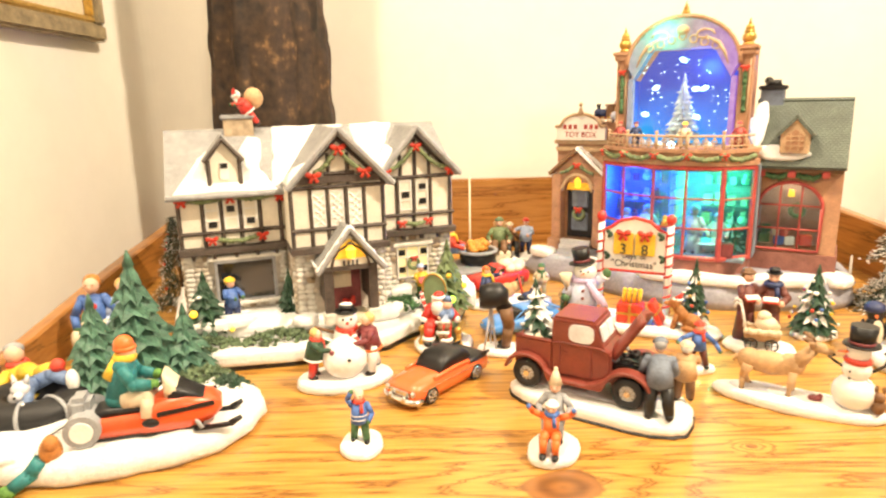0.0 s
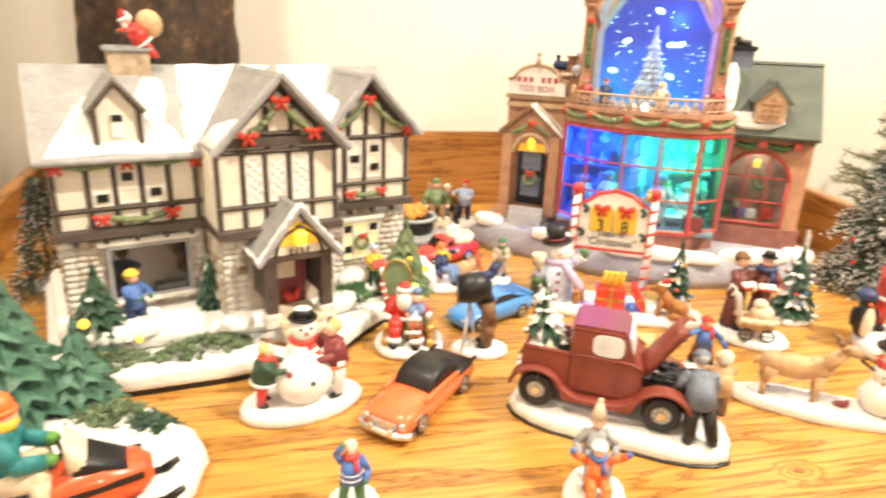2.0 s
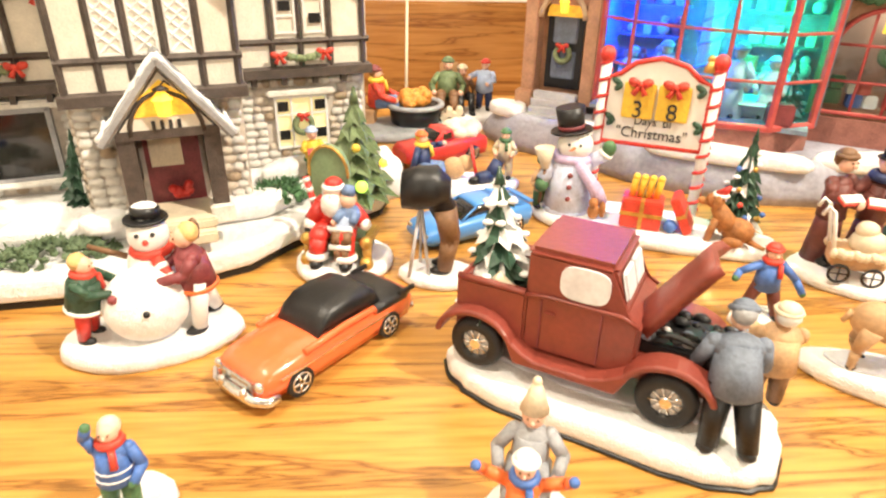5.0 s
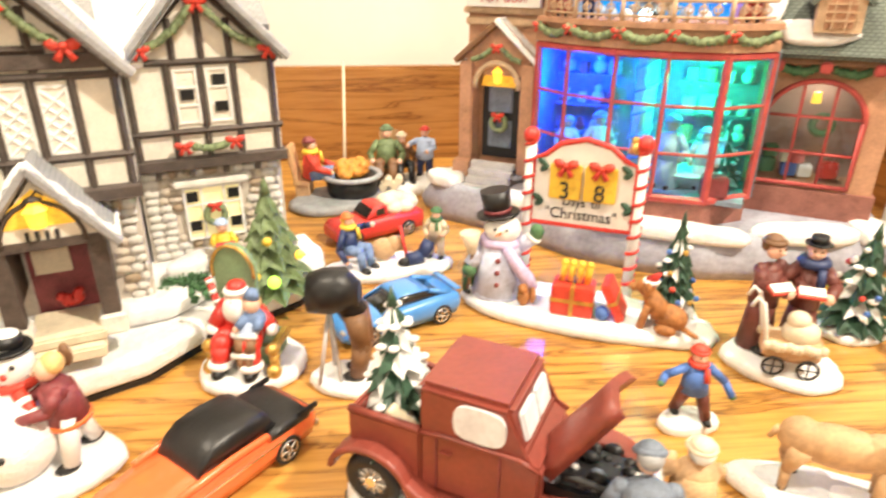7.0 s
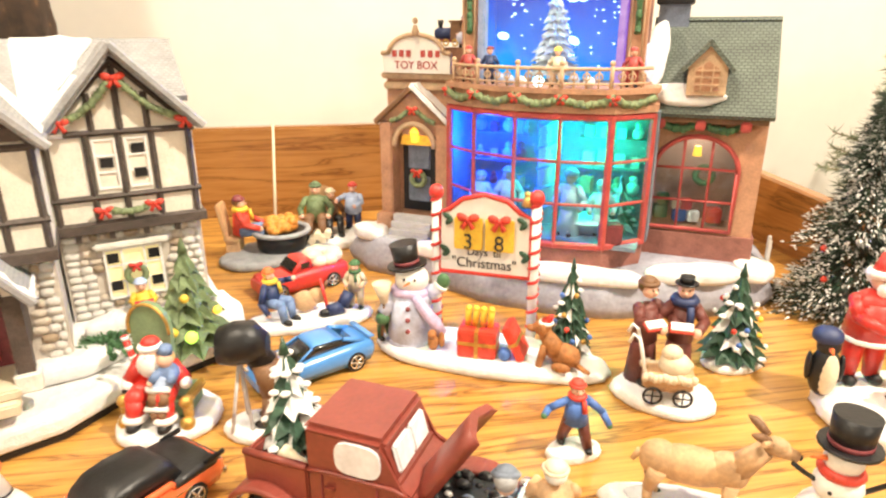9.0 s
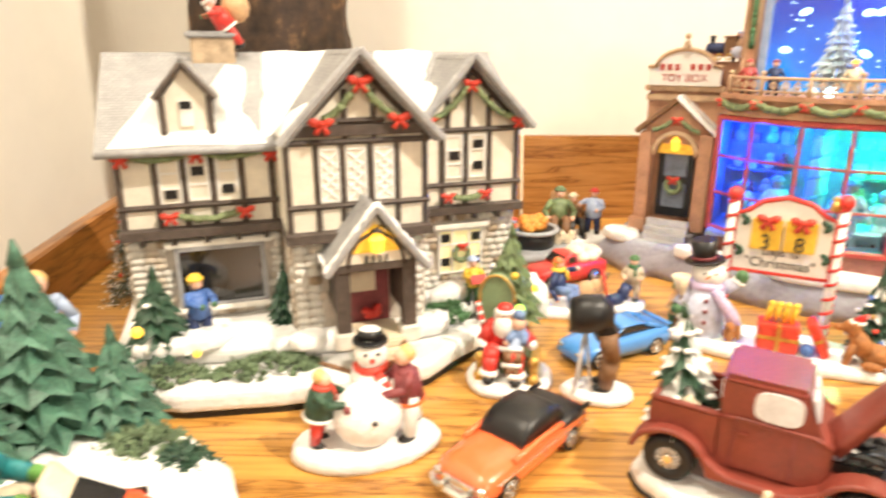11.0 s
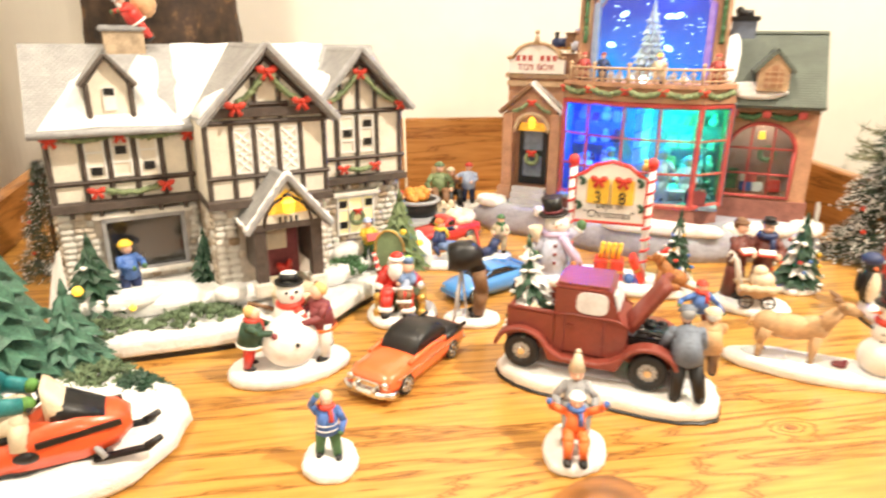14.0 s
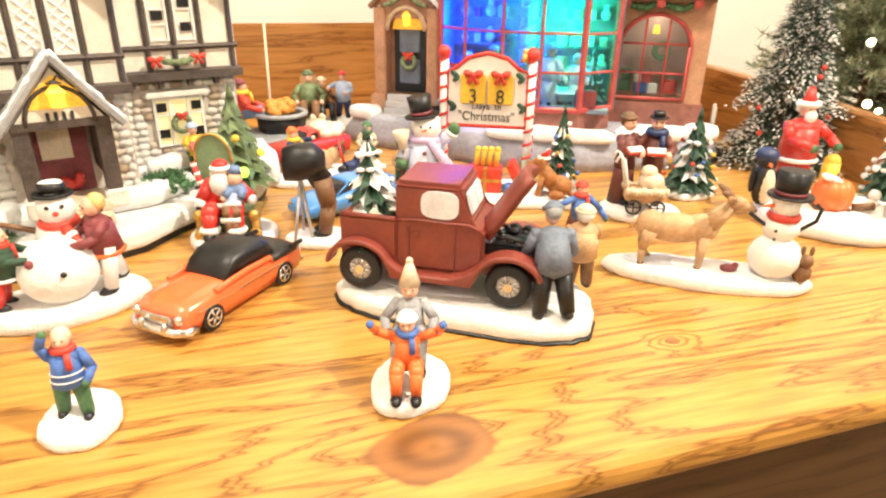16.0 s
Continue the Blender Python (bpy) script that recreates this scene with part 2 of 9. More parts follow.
M["skin"] = mat("painted_porcelain_pink", (0.78, 0.47, 0.34), 0.5, 0.1, 150, 0.1)
M["hairblond"] = mat("straw_hair_paint", (0.78, 0.50, 0.20), 0.6, 0.25, 250, 0.5)
M["hairred"] = mat("auburn_hair_paint", (0.52, 0.20, 0.05), 0.6, 0.25, 250, 0.5)
M["grey"] = mat("grey_paint", (0.33, 0.34, 0.36), 0.55, 0.2, 120, 0.3)
M["slate"] = mat("slate_blue_coat", (0.155, 0.185, 0.24), 0.6, 0.25, 120, 0.3)
M["black"] = mat("black_paint", (0.0099, 0.0099, 0.011), 0.4, 0.3, 150, 0.2)
M["rubber"] = mat("black_rubber", (0.012, 0.012, 0.0132), 0.55, 0.2, 120, 0.2)
M["white"] = mat("white_paint", (0.82, 0.81, 0.78), 0.5, 0.06, 120, 0.2)
M["chrome"] = mat("chrome", (0.75, 0.75, 0.75), 0.18, 0.1, 200, 0.1, metal=1.0)
M["rock"] = mat("blue_grey_rock", (0.36, 0.36, 0.42), 0.8, 0.22, 50, 0.5)
M["rosewall"] = mat("terracotta_wall", (0.50, 0.27, 0.16), 0.7, 0.2, 90, 0.3)
M["brickred"] = mat("dull_brick", (0.30, 0.12, 0.09), 0.8, 0.25, 120, 0.4)
M["shopred"] = mat("shop_red_trim", (0.46, 0.07, 0.06), 0.45, 0.2, 150, 0.2)
M["sandtrim"] = mat("sand_trim", (0.58, 0.40, 0.25), 0.7, 0.2, 120, 0.3)
M["dogbrown"] = mat("russet_fur_paint", (0.42, 0.17, 0.05), 0.6, 0.35, 240, 0.7)
M["wine"] = mat("wine_brown_coat", (0.15, 0.040, 0.030), 0.5, 0.25, 150, 0.3)
M["lilac"] = mat("lilac_scarf_paint", (0.56, 0.45, 0.66), 0.55, 0.2, 160, 0.4)
M["icewhite"] = mat("blue_white_robe_paint", (0.58, 0.62, 0.78), 0.55, 0.2, 140, 0.5)
M["bearwhite"] = mat("warm_white_fur_paint", (0.82, 0.76, 0.64), 0.6, 0.12, 200, 0.6)
M["palegrey"] = mat("pale_grey_stone_paint", (0.58, 0.57, 0.58), 0.7, 0.12, 150, 0.3)
# emissive amber that imitates the glow the lanterns throw behind them
M["glowpanel"] = mat("painted_amber_glow", (0.80, 0.46, 0.06), 0.5, 0.35, 320, 0.1, emit=(1.0, 0.50, 0.04), power=0.55)
M["roseroom"] = mat("rosy_room_paint", (0.42, 0.27, 0.22), 0.7, 0.2, 60, 0.1)
M["olive"] = mat("olive_resin", (0.16, 0.22, 0.10), 0.5, 0.4, 160, 0.5)
M["sign"] = mat("sign_white", (0.82, 0.79, 0.74), 0.6, 0.05, 120, 0.1)
M["ink"] = mat("ink", (0.03, 0.03, 0.03), 0.6, 0.1, 150, 0.0)
M["litwin"] = mat("lit_window_paper", (0.85, 0.74, 0.42), 0.7, 0.25, 160, 0.1, emit=(1.0, 0.76, 0.34), power=0.45)
M["lantern"] = mat("lit_lantern", (0.9, 0.6, 0.08), 0.5, 0.2, 200, 0.1, emit=(1.0, 0.55, 0.04), power=1.5)
M["greenlit"] = mat("lit_green_bulb", (0.5, 0.8, 0.1), 0.5, 0.2, 200, 0.1, emit=(0.55, 0.9, 0.1), power=1.5)
M["fairy"] = mat("fairy_bulb", (1, 0.9, 0.6), 0.4, 0.05, 200, 0, emit=(1.0, 0.85, 0.5), power=9.0)
M["bluelit"] = mat("lit_blue_water_panel", (0.0, 0.01, 0.05), 0.4, 0.35, 25, 0.0, emit=(0.0, 0.15, 1.0), power=1.15)
M["sparkle"] = mat("lit_glitter", (0.7, 0.95, 1.0), 0.4, 0.1, 200, 0, emit=(0.6, 0.95, 1.0), power=3.0)
M["darkglass"] = mat("dark_glass", (0.02, 0.018, 0.016), 0.12, 0.3, 60, 0.02, coat=0.5)
M["clear"] = glass("clear_glass")
M["tinted"] = glass("tinted_glass", (0.66, 0.82, 0.90))
M["silver"] = mat("silver_paint", (0.62, 0.60, 0.58), 0.4, 0.2, 200, 0.3, metal=0.35)
# emission ramp stands in for globe light tinting the arch and side mouldings
M["arch"] = mat("resin_arch_painted_glow", (0.30, 0.26, 0.27), 0.4, 0.3, 160, 0.6, emit=(0.2, 0.2, 0.2), power=0.9)
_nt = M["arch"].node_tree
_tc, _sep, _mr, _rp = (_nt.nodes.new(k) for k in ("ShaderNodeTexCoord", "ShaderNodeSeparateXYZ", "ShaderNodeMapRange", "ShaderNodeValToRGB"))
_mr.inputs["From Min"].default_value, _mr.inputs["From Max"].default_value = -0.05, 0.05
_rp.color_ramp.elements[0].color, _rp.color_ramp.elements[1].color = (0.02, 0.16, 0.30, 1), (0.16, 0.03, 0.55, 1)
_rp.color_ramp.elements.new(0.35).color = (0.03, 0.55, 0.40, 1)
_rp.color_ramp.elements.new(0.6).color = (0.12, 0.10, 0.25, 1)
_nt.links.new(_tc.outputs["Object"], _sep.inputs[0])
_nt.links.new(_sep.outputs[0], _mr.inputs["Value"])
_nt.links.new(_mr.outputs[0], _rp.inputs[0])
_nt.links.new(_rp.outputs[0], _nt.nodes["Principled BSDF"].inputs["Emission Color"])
_nt = M["bluelit"].node_tree
_tc, _sep, _mr, _rp, _nz, _ad = (_nt.nodes.new(k) for k in ("ShaderNodeTexCoord", "ShaderNodeSeparateXYZ", "ShaderNodeMapRange", "ShaderNodeValToRGB", "ShaderNodeTexNoise", "ShaderNodeMath"))
_mr.inputs["From Min"].default_value, _mr.inputs["From Max"].default_value = 0.156, 0.254
_nz.inputs["Scale"].default_value, _nz.inputs["Detail"].default_value = 38.0, 4
_ad.operation = "MULTIPLY_ADD"
_ad.inputs[1].default_value = 0.55
_rp.color_ramp.elements[0].position, _rp.color_ramp.elements[1].position = 0.22, 0.95
_rp.color_ramp.elements[0].color, _rp.color_ramp.elements[1].color = (0.02, 0.50, 0.95, 1), (0.0, 0.03, 0.50, 1)
_rp.color_ramp.elements.new(0.5).color = (0.0, 0.20, 0.92, 1)
_nt.links.new(_tc.outputs["Object"], _sep.inputs[0])
_nt.links.new(_tc.outputs["Object"], _nz.inputs["Vector"])
_nt.links.new(_sep.outputs[2], _mr.inputs["Value"])
_nt.links.new(_nz.outputs[0], _ad.inputs[0])
_nt.links.new(_mr.outputs[0], _ad.inputs[2])
_nt.links.new(_ad.outputs[0], _rp.inputs[0])
_nt.links.new(_rp.outputs[0], _nt.nodes["Principled BSDF"].inputs["Emission Color"])
_nt = M["tinted"].node_tree
_nz, _bp = _nt.nodes.new("ShaderNodeTexNoise"), _nt.nodes.new("ShaderNodeBump")
_nz.inputs["Scale"].default_value, _nz.inputs["Detail"].default_value = 240.0, 2
_bp.inputs["Strength"].default_value, _bp.inputs["Distance"].default_value = 0.5, 0.002
_nt.links.new(_nz.outputs[0], _bp.inputs["Height"])
for _n in _nt.nodes:
    if _n.type == "BSDF_GLOSSY":
        _nt.links.new(_bp.outputs[0], _n.inputs["Normal"])
        _n.inputs["Roughness"].default_value = 0.08
M["frost"] = mat("frosted_window", (0.75, 0.75, 0.78), 0.35, 0.15, 60, 0.1)
M["shopin"] = mat("shop_interior_paint", (0.22, 0.27, 0.33), 0.7, 0.3, 40, 0.1)
M["bark"] = mat("dark_bark", (0.07, 0.038, 0.021), 0.75, 0.8, 26, 1.0, fine=4)
_cr = [n for n in M["bark"].node_tree.nodes if n.type == "VALTORGB"][0].color_ramp
_cr.elements[0].position, _cr.elements[0].color = 0.36, (0.010, 0.006, 0.004, 1)
_cr.elements[1].position, _cr.elements[1].color = 0.80, (0.34, 0.19, 0.08, 1)
_cr.elements.new(0.60).color = (0.060, 0.032, 0.017, 1)
M["frameold"] = mat("antique_frame", (0.30, 0.23, 0.13), 0.5, 0.35, 90, 0.5)
M["needle"] = mat("olive_needles", (0.30, 0.32, 0.20), 0.6, 0.35, 60, 0.0)
M["needledark"] = mat("dark_bristles", (0.06, 0.075, 0.06), 0.6, 0.35, 60, 0.0)
M["table"] = wood("varnished_pine", (0.22, 0.086, 0.015), (0.57, 0.296, 0.066), knots=((0.187, 0.339, 0.0028), (0.337, 0.322, 0.008), (0.066, 0.302, 0.0165)))
M["board"] = wood("varnished_board", (0.20, 0.075, 0.015), (0.40, 0.185, 0.05), ring=40)
M["boardside"] = wood("varnished_board_side", (0.16, 0.062, 0.014), (0.40, 0.175, 0.048), along="Y", ring=40)
M["darkwood"] = wood("dark_stained_wood", (0.026, 0.012, 0.006), (0.075, 0.037, 0.016))
M["floor"] = wood("floor_boards", (0.12, 0.06, 0.02), (0.28, 0.16, 0.07))


# ---------- mesh helpers ----------
class Mesh:
    """One mesh under construction, with several paints."""

    def __init__(self):
        self.bm, self.mats, self.cur = bmesh.new(), [], 0

    def paint(self, key):
        if M[key] not in self.mats:
            self.mats.append(M[key])
        self.cur = self.mats.index(M[key])
        return self

    def mark(self, verts, smooth):
        for f in {f for v in verts for f in v.link_faces}:
            f.material_index, f.smooth = self.cur, smooth
        return verts

    def box(self, c, s, rz=0, rx=0, ry=0, bevel=0.0):
        m = pose(*c, rx, ry, rz) @ Matrix.Diagonal((*s, 1))
        vs = bmesh.ops.create_cube(self.bm, size=1, matrix=m)["verts"]
        if bevel:
            es = list({e for v in vs for e in v.link_edges})
            r = bmesh.ops.bevel(self.bm, geom=es, offset=bevel, segments=2, affect="EDGES", clamp_overlap=True)
            vs = list({v for f in r["faces"] for v in f.verts} | {v for v in vs if v.is_valid})
        self.mark(vs, bool(bevel) and False)
        return self

    def ball(self, c, r, s=(1, 1, 1), seg=12, rot=(0, 0, 0)):
        m = pose(*c, *rot) @ Matrix.Diagonal((s[0] * r, s[1] * r, s[2] * r, 1))
        lev = max(5, seg * 2 // 3)
        nv = self.bm.verts.new
        rows = []
        for j in range(1, lev):
            z, q = math.cos(math.pi * j / lev), math.sin(math.pi * j / lev)
            rows.append([nv(m @ Vector((q * math.cos(2 * math.pi * i / seg), q * math.sin(2 * math.pi * i / seg), z))) for i in range(seg)])
        top, low = nv(m @ Vector((0, 0, 1))), nv(m @ Vector((0, 0, -1)))
        quads = [(top, rows[0][i], rows[0][(i + 1) % seg]) for i in range(seg)] + [(low, rows[-1][(i + 1) % seg], rows[-1][i]) for i in range(seg)]
        for u, v in zip(rows, rows[1:]):
            quads += [(u[i], v[i], v[(i + 1) % seg], u[(i + 1) % seg]) for i in range(seg)]
        for q in quads:
            f = self.bm.faces.new(q)
            f.material_index, f.smooth = self.cur, True
        return self

    def limb(self, a, b, r1, r2=None, seg=9, caps=True, smooth=True):
        a, b = Vector(a), Vector(b)
        r2 = max(r1 if r2 is None else r2, 1e-5)
        d = (b - a).to_track_quat("Z", "Y").to_matrix()
        nv = self.bm.verts.new
        ring = [d @ Vector((math.sin(2 * math.pi * i / seg), math.cos(2 * math.pi * i / seg), 0)) for i in range(seg)]
        u, v = [nv(a + q * r1) for q in ring], [nv(b + q * r2) for q in ring]
        for i in range(seg):
            f = self.bm.faces.new((u[i], v[i], v[(i + 1) % seg], u[(i + 1) % seg]))
            f.material_index, f.smooth = self.cur, smooth
        if caps:
            for q in (u, v[::-1]):
                self.bm.faces.new(q).material_index = self.cur
        return self

    def rope(self, pts, r, seg=7):
        """One continuous tube along the points; r is a radius, or one for each point."""
        pts = [Vector(p) for p in pts]
        shut = (pts[0] - pts[-1]).length < 1e-7
        if shut:
            pts = pts[:-1]
        n = len(pts)
        radii = r if isinstance(r, (list, tuple)) else [r] * n
        rings, ref = [], None
        for i, p in enumerate(pts):
            a = pts[i - 1] if (i or shut) else p
            b = pts[(i + 1) % n] if (i < n - 1 or shut) else p
            d = (b - a).normalized()
            if ref is None:
                ref = d.orthogonal().normalized()
            ref = ref - d * ref.dot(d)
            ref = ref.normalized() if ref.length > 1e-6 else d.orthogonal().normalized()
            w = d.cross(ref)
            rings.append([self.bm.verts.new(p + (ref * math.cos(t) + w * math.sin(t)) * radii[i]) for t in [2 * math.pi * k / seg for k in range(seg)]])
        fs = []
        for i in range(n if shut else n - 1):
            u, v = rings[i], rings[(i + 1) % n]
            fs += [self.bm.faces.new((u[k], u[(k + 1) % seg], v[(k + 1) % seg], v[k])) for k in range(seg)]
        for f in fs:
            f.smooth = True
        if not shut:
            fs += [self.bm.faces.new(rings[0][::-1]), self.bm.faces.new(rings[-1])]
        for f in fs:
            f.material_index = self.cur
        return self

    def prism(self, pts, y0, y1):
        """A shape given by (x, z) corners, from y0 to y1."""
        a = [self.bm.verts.new((x, y0, z)) for x, z in pts]
        b = [self.bm.verts.new((x, y1, z)) for x, z in pts]
        fs = [self.bm.faces.new(a), self.bm.faces.new(b[::-1])]
        n = len(pts)
        for i in range(n):
            fs.append(self.bm.faces.new((a[i], b[i], b[(i + 1) % n], a[(i + 1) % n])))
        for f in fs:
            f.material_index = self.cur
        return self

    def slab(self, pts, z0, z1):
        """An outline given by (x, y) corners, from z0 to z1."""
        a = [self.bm.verts.new((x, y, z0)) for x, y in pts]
        b = [self.bm.verts.new((x, y, z1)) for x, y in pts]
        fs = [self.bm.faces.new(a[::-1]), self.bm.faces.new(b)]
        n = len(pts)
        for i in range(n):
            fs.append(self.bm.faces.new((a[i], a[(i + 1) % n], b[(i + 1) % n], b[i])))
        for f in fs:
            f.material_index = self.cur
        return self

    def sheet(self, p, thick):
        """A thick four-cornered sheet."""
        p = [Vector(q) for q in p]
        n = (p[1] - p[0]).cross(p[3] - p[0]).normalized() * thick
        a = [self.bm.verts.new(q) for q in p]
        b = [self.bm.verts.new(q - n) for q in p]
        fs = [self.bm.faces.new(a), self.bm.faces.new(b[::-1])]
        for i in range(4):
            fs.append(self.bm.faces.new((a[i], b[i], b[(i + 1) % 4], a[(i + 1) % 4])))
        for f in fs:
            f.material_index = self.cur
        return self

    def mound(self, rx, ry, h, c=(0, 0, 0), rot=0, seed=0, wob=0.08, hump=0.15, seg=40, square=1.0):
        """A snow-covered base with an uneven rounded rim."""
        rings = []
        for k, (f, z) in enumerate(((0.95, 0.0), (1.0, 0.25), (0.99, 0.6), (0.95, 0.88), (0.87, 1.0), (0.6, 1.0 + hump * 0.5), (0.3, 1.0 + hump))):
            ring = []
            for i in range(seg):
                a = 2 * math.pi * i / seg
                w = 1 + wob * (math.sin(2 * a + seed) + 0.6 * math.sin(3 * a + 2.3 * seed) + 0.35 * math.sin(7 * a + seed * 5)) + 0.012 * math.sin(19 * a + seed)
                ca_, sa_ = math.cos(a), math.sin(a)
                x = rx * f * w * math.copysign(abs(ca_) ** square, ca_)
                y = ry * f * w * math.copysign(abs(sa_) ** square, sa_)
                zz = z * h
                if k >= 3:
                    zz += h * 0.16 * noise.noise(Vector((x * 60 + seed * 7, y * 60, k)))
                ca, sa = math.cos(radians(rot)), math.sin(radians(rot))
                ring.append(self.bm.verts.new((c[0] + x * ca - y * sa, c[1] + x * sa + y * ca, c[2] + zz)))
            rings.append(ring)
        fs = [self.bm.faces.new(rings[0][::-1]), self.bm.faces.new(rings[-1])]
        for r0, r1 in zip(rings, rings[1:]):
            for i in range(seg):
                fs.append(self.bm.faces.new((r0[i], r0[(i + 1) % seg], r1[(i + 1) % seg], r1[i])))
        for f in fs:
            f.material_index, f.smooth = self.cur, True
        return self

    def torus(self, c, R, r, rot=(0, 0, 0), s=(1, 1, 1), n=20, k=8):
        m = pose(*c, *rot) @ Matrix.Diagonal((*s, 1))
        g = []
        for i in range(n):
            a = 2 * math.pi * i / n
            g.append([self.bm.verts.new(m @ Vector(((R + r * math.cos(t)) * math.cos(a), (R + r * math.cos(t)) * math.sin(a), r * math.sin(t))))
                      for t in [2 * math.pi * j / k for j in range(k)]])
        for i in range(n):
            for j in range(k):
                f = self.bm.faces.new((g[i][j], g[(i + 1) % n][j], g[(i + 1) % n][(j + 1) % k], g[i][(j + 1) % k]))
                f.material_index, f.smooth = self.cur, True
        return self

    def done(self, name, parent=None, label="", at=None):
        me = bpy.data.meshes.new(name)
        bmesh.ops.recalc_face_normals(self.bm, faces=self.bm.faces)
        uv = self.bm.loops.layers.uv.new("UVMap")
        for f in self.bm.faces:
            n = f.normal
            side = Vector((1, 0, 0)) if abs(n.x) < 0.7 else Vector((0, 1, 0))
            side = (side - n * side.dot(n)).normalized()
            up = n.cross(side)
            for l in f.loops:
                l[uv].uv = (l.vert.co.dot(side), l.vert.co.dot(up))
        self.bm.to_mesh(me)
        self.bm.free()
        for m in self.mats:
            me.materials.append(m)
        ob = new(name, me)
        if parent is not None:
            ob.parent = parent
        if at is not None:
            ob.matrix_basis = at
        if label:
            ob["label"] = label
        return ob


def thing(name, x, y, rz, label, category, z=0.0, group="", kind=""):
    ob = new(name)
    ob.matrix_basis = pose(x, y, z, 0, 0, rz)
    ob.empty_display_size = 0.01
    return tagged(ob, label, category, group, kind)


def one(name, key, parent, build, label=""):
    m = Mesh().paint(key)
    build(m)
    return m.done(name, parent, label)


# ---------- the room ----------
def setting(name, ob, label, category):
    return tagged(ob, label, category, kind="structure")


setting("floor", one("floor", "floor", None, lambda m: m.box((0.4, -0.4, -0.765), (4.2, 4.2, 0.03))), "brown wooden floor under the table", "floor")
setting("wall_back", one("wall_back", "wall", None, lambda m: m.box((0.4, 0.985, 0.475), (4.2, 0.05, 2.45))), "plain cream painted wall behind the table", "wall")
setting("wall_left", one("wall_left", "wall", None, lambda m: m.box((-0.455, -0.72, 0.475), (0.05, 3.36, 2.45))), "plain cream painted side wall", "wall")
CURVE = [(-0.33 - 0.1 * math.cos(a), 0.86 + 0.1 * math.sin(a)) for a in [math.pi / 2 * k / 20 for k in range(21)]]
setting("wall_corner", one("wall_corner", "wall", None, lambda m: m.slab([(-0.4305, 0.9605)] + CURVE[::-1], -0.745, 1.695)), "rounded cream painted corner between two walls", "wall")
setting("wall_right", one("wall_right", "wall", None, lambda m: m.box((2.1, -0.72, 0.475), (0.05, 3.36, 2.45))), "plain cream painted wall", "wall")
setting("wall_front", one("wall_front", "wall", None, lambda m: m.box((0.8, -2.4, 0.475), (2.5, 0.05, 2.45))), "plain cream painted wall", "wall")
setting("ceiling", one("ceiling", "wall", None, lambda m: m.box((0.8, -0.7, 1.72), (2.5, 3.35, 0.04))), "plain pale ceiling", "ceiling")

LEFT = [(-0.318, 0.285), (-0.317, 0.34), (-0.317, 0.40), (-0.320, 0.46), (-0.327, 0.52), (-0.338, 0.60), (-0.349, 0.69), (-0.357, 0.78), (-0.361, 0.84), (-0.364, 0.90)]
RIGHT = [(0.445, 0.33), (0.455, 0.38), (0.466, 0.44), (0.476, 0.51), (0.484, 0.58), (0.490, 0.67), (0.495, 0.78), (0.50, 0.90)]

table = thing("table", 0, 0, 0, "honey-coloured varnished pine table with raised back boards", "table")
m = Mesh().paint("table")
outline = [(-0.322, 0.270), (0.44, 0.283)] + [(x + 0.006, y) for x, y in RIGHT] + [(x - 0.006, y) for x, y in LEFT[::-1]]
m.slab(outline, -0.014, 0.0)
top = m.done("tabletop", table)
bv = top.modifiers.new("soft_edge", "BEVEL")
bv.width, bv.segments, bv.limit_method = 0.005, 3, "ANGLE"
one("apron", "darkwood", table, lambda m: m.box((0.06, 0.290, -0.072), (0.75, 0.018, 0.116), rz=0.8))
for x, y in ((-0.24, 0.315), (0.40, 0.315), (-0.34, 0.85), (0.45, 0.85)):
    one("leg", "board", table, lambda m: m.limb((x, y, -0.75), (x, y, -0.032), 0.018, 0.026, 14))


def side_board(path, out, key, z0, z1):
    m = Mesh().paint(key)
    n = len(path)
    rows = []
    for i, (x, y) in enumerate(path):
        t = i / (n - 1)
        h = z0 + (z1 - z0) * t
        rows.append([m.bm.verts.new(p) for p in ((x, y, 0.001), (x, y, h - 0.002), (x + out * 0.002, y, h), (x + out * 0.012, y, h), (x + out * 0.014, y, h - 0.002), (x + out * 0.014, y, -0.03))])
    for a, b in zip(rows, rows[1:]):
        for j in range(6):
            f = m.bm.faces.new((a[j], b[j], b[(j + 1) % 6], a[(j + 1) % 6]))
            f.smooth = False
    m.bm.faces.new(rows[0])
    m.bm.faces.new(rows[-1][::-1])
    return m.done("side_board", table)


side_board(LEFT, -1, "boardside", 0.022, 0.060)
side_board(RIGHT, 1, "boardside", 0.040, 0.068)
one("back_board", "board", table, lambda m: m.box((0.06, 0.909, 0.032), (0.884, 0.016, 0.126), bevel=0.002))

# ---------- bark-covered post, picture, cord ----------
m = Mesh().paint("bark")
seg, lev = 64, 130
rows = []
for k in range(lev + 1):
    z = 0.001 + 1.695 * k / lev
    row = []
    for i in range(seg):
        a = 2 * math.pi * i / seg
        p = Vector((math.cos(a) * 1.6, math.sin(a) * 1.6, z * 4.0))
        ridge = noise.noise(Vector((p.x * 3.2, p.y * 3.2, p.z * 0.9))) * 0.010 + noise.noise(p * 5.5) * 0.005 + noise.noise(p * 14) * 0.0022
        r = 0.066 + ridge + 0.004 * math.sin(z * 9)
        row.append(m.bm.verts.new((r * math.cos(a), r * math.sin(a), z)))
    rows.append(row)
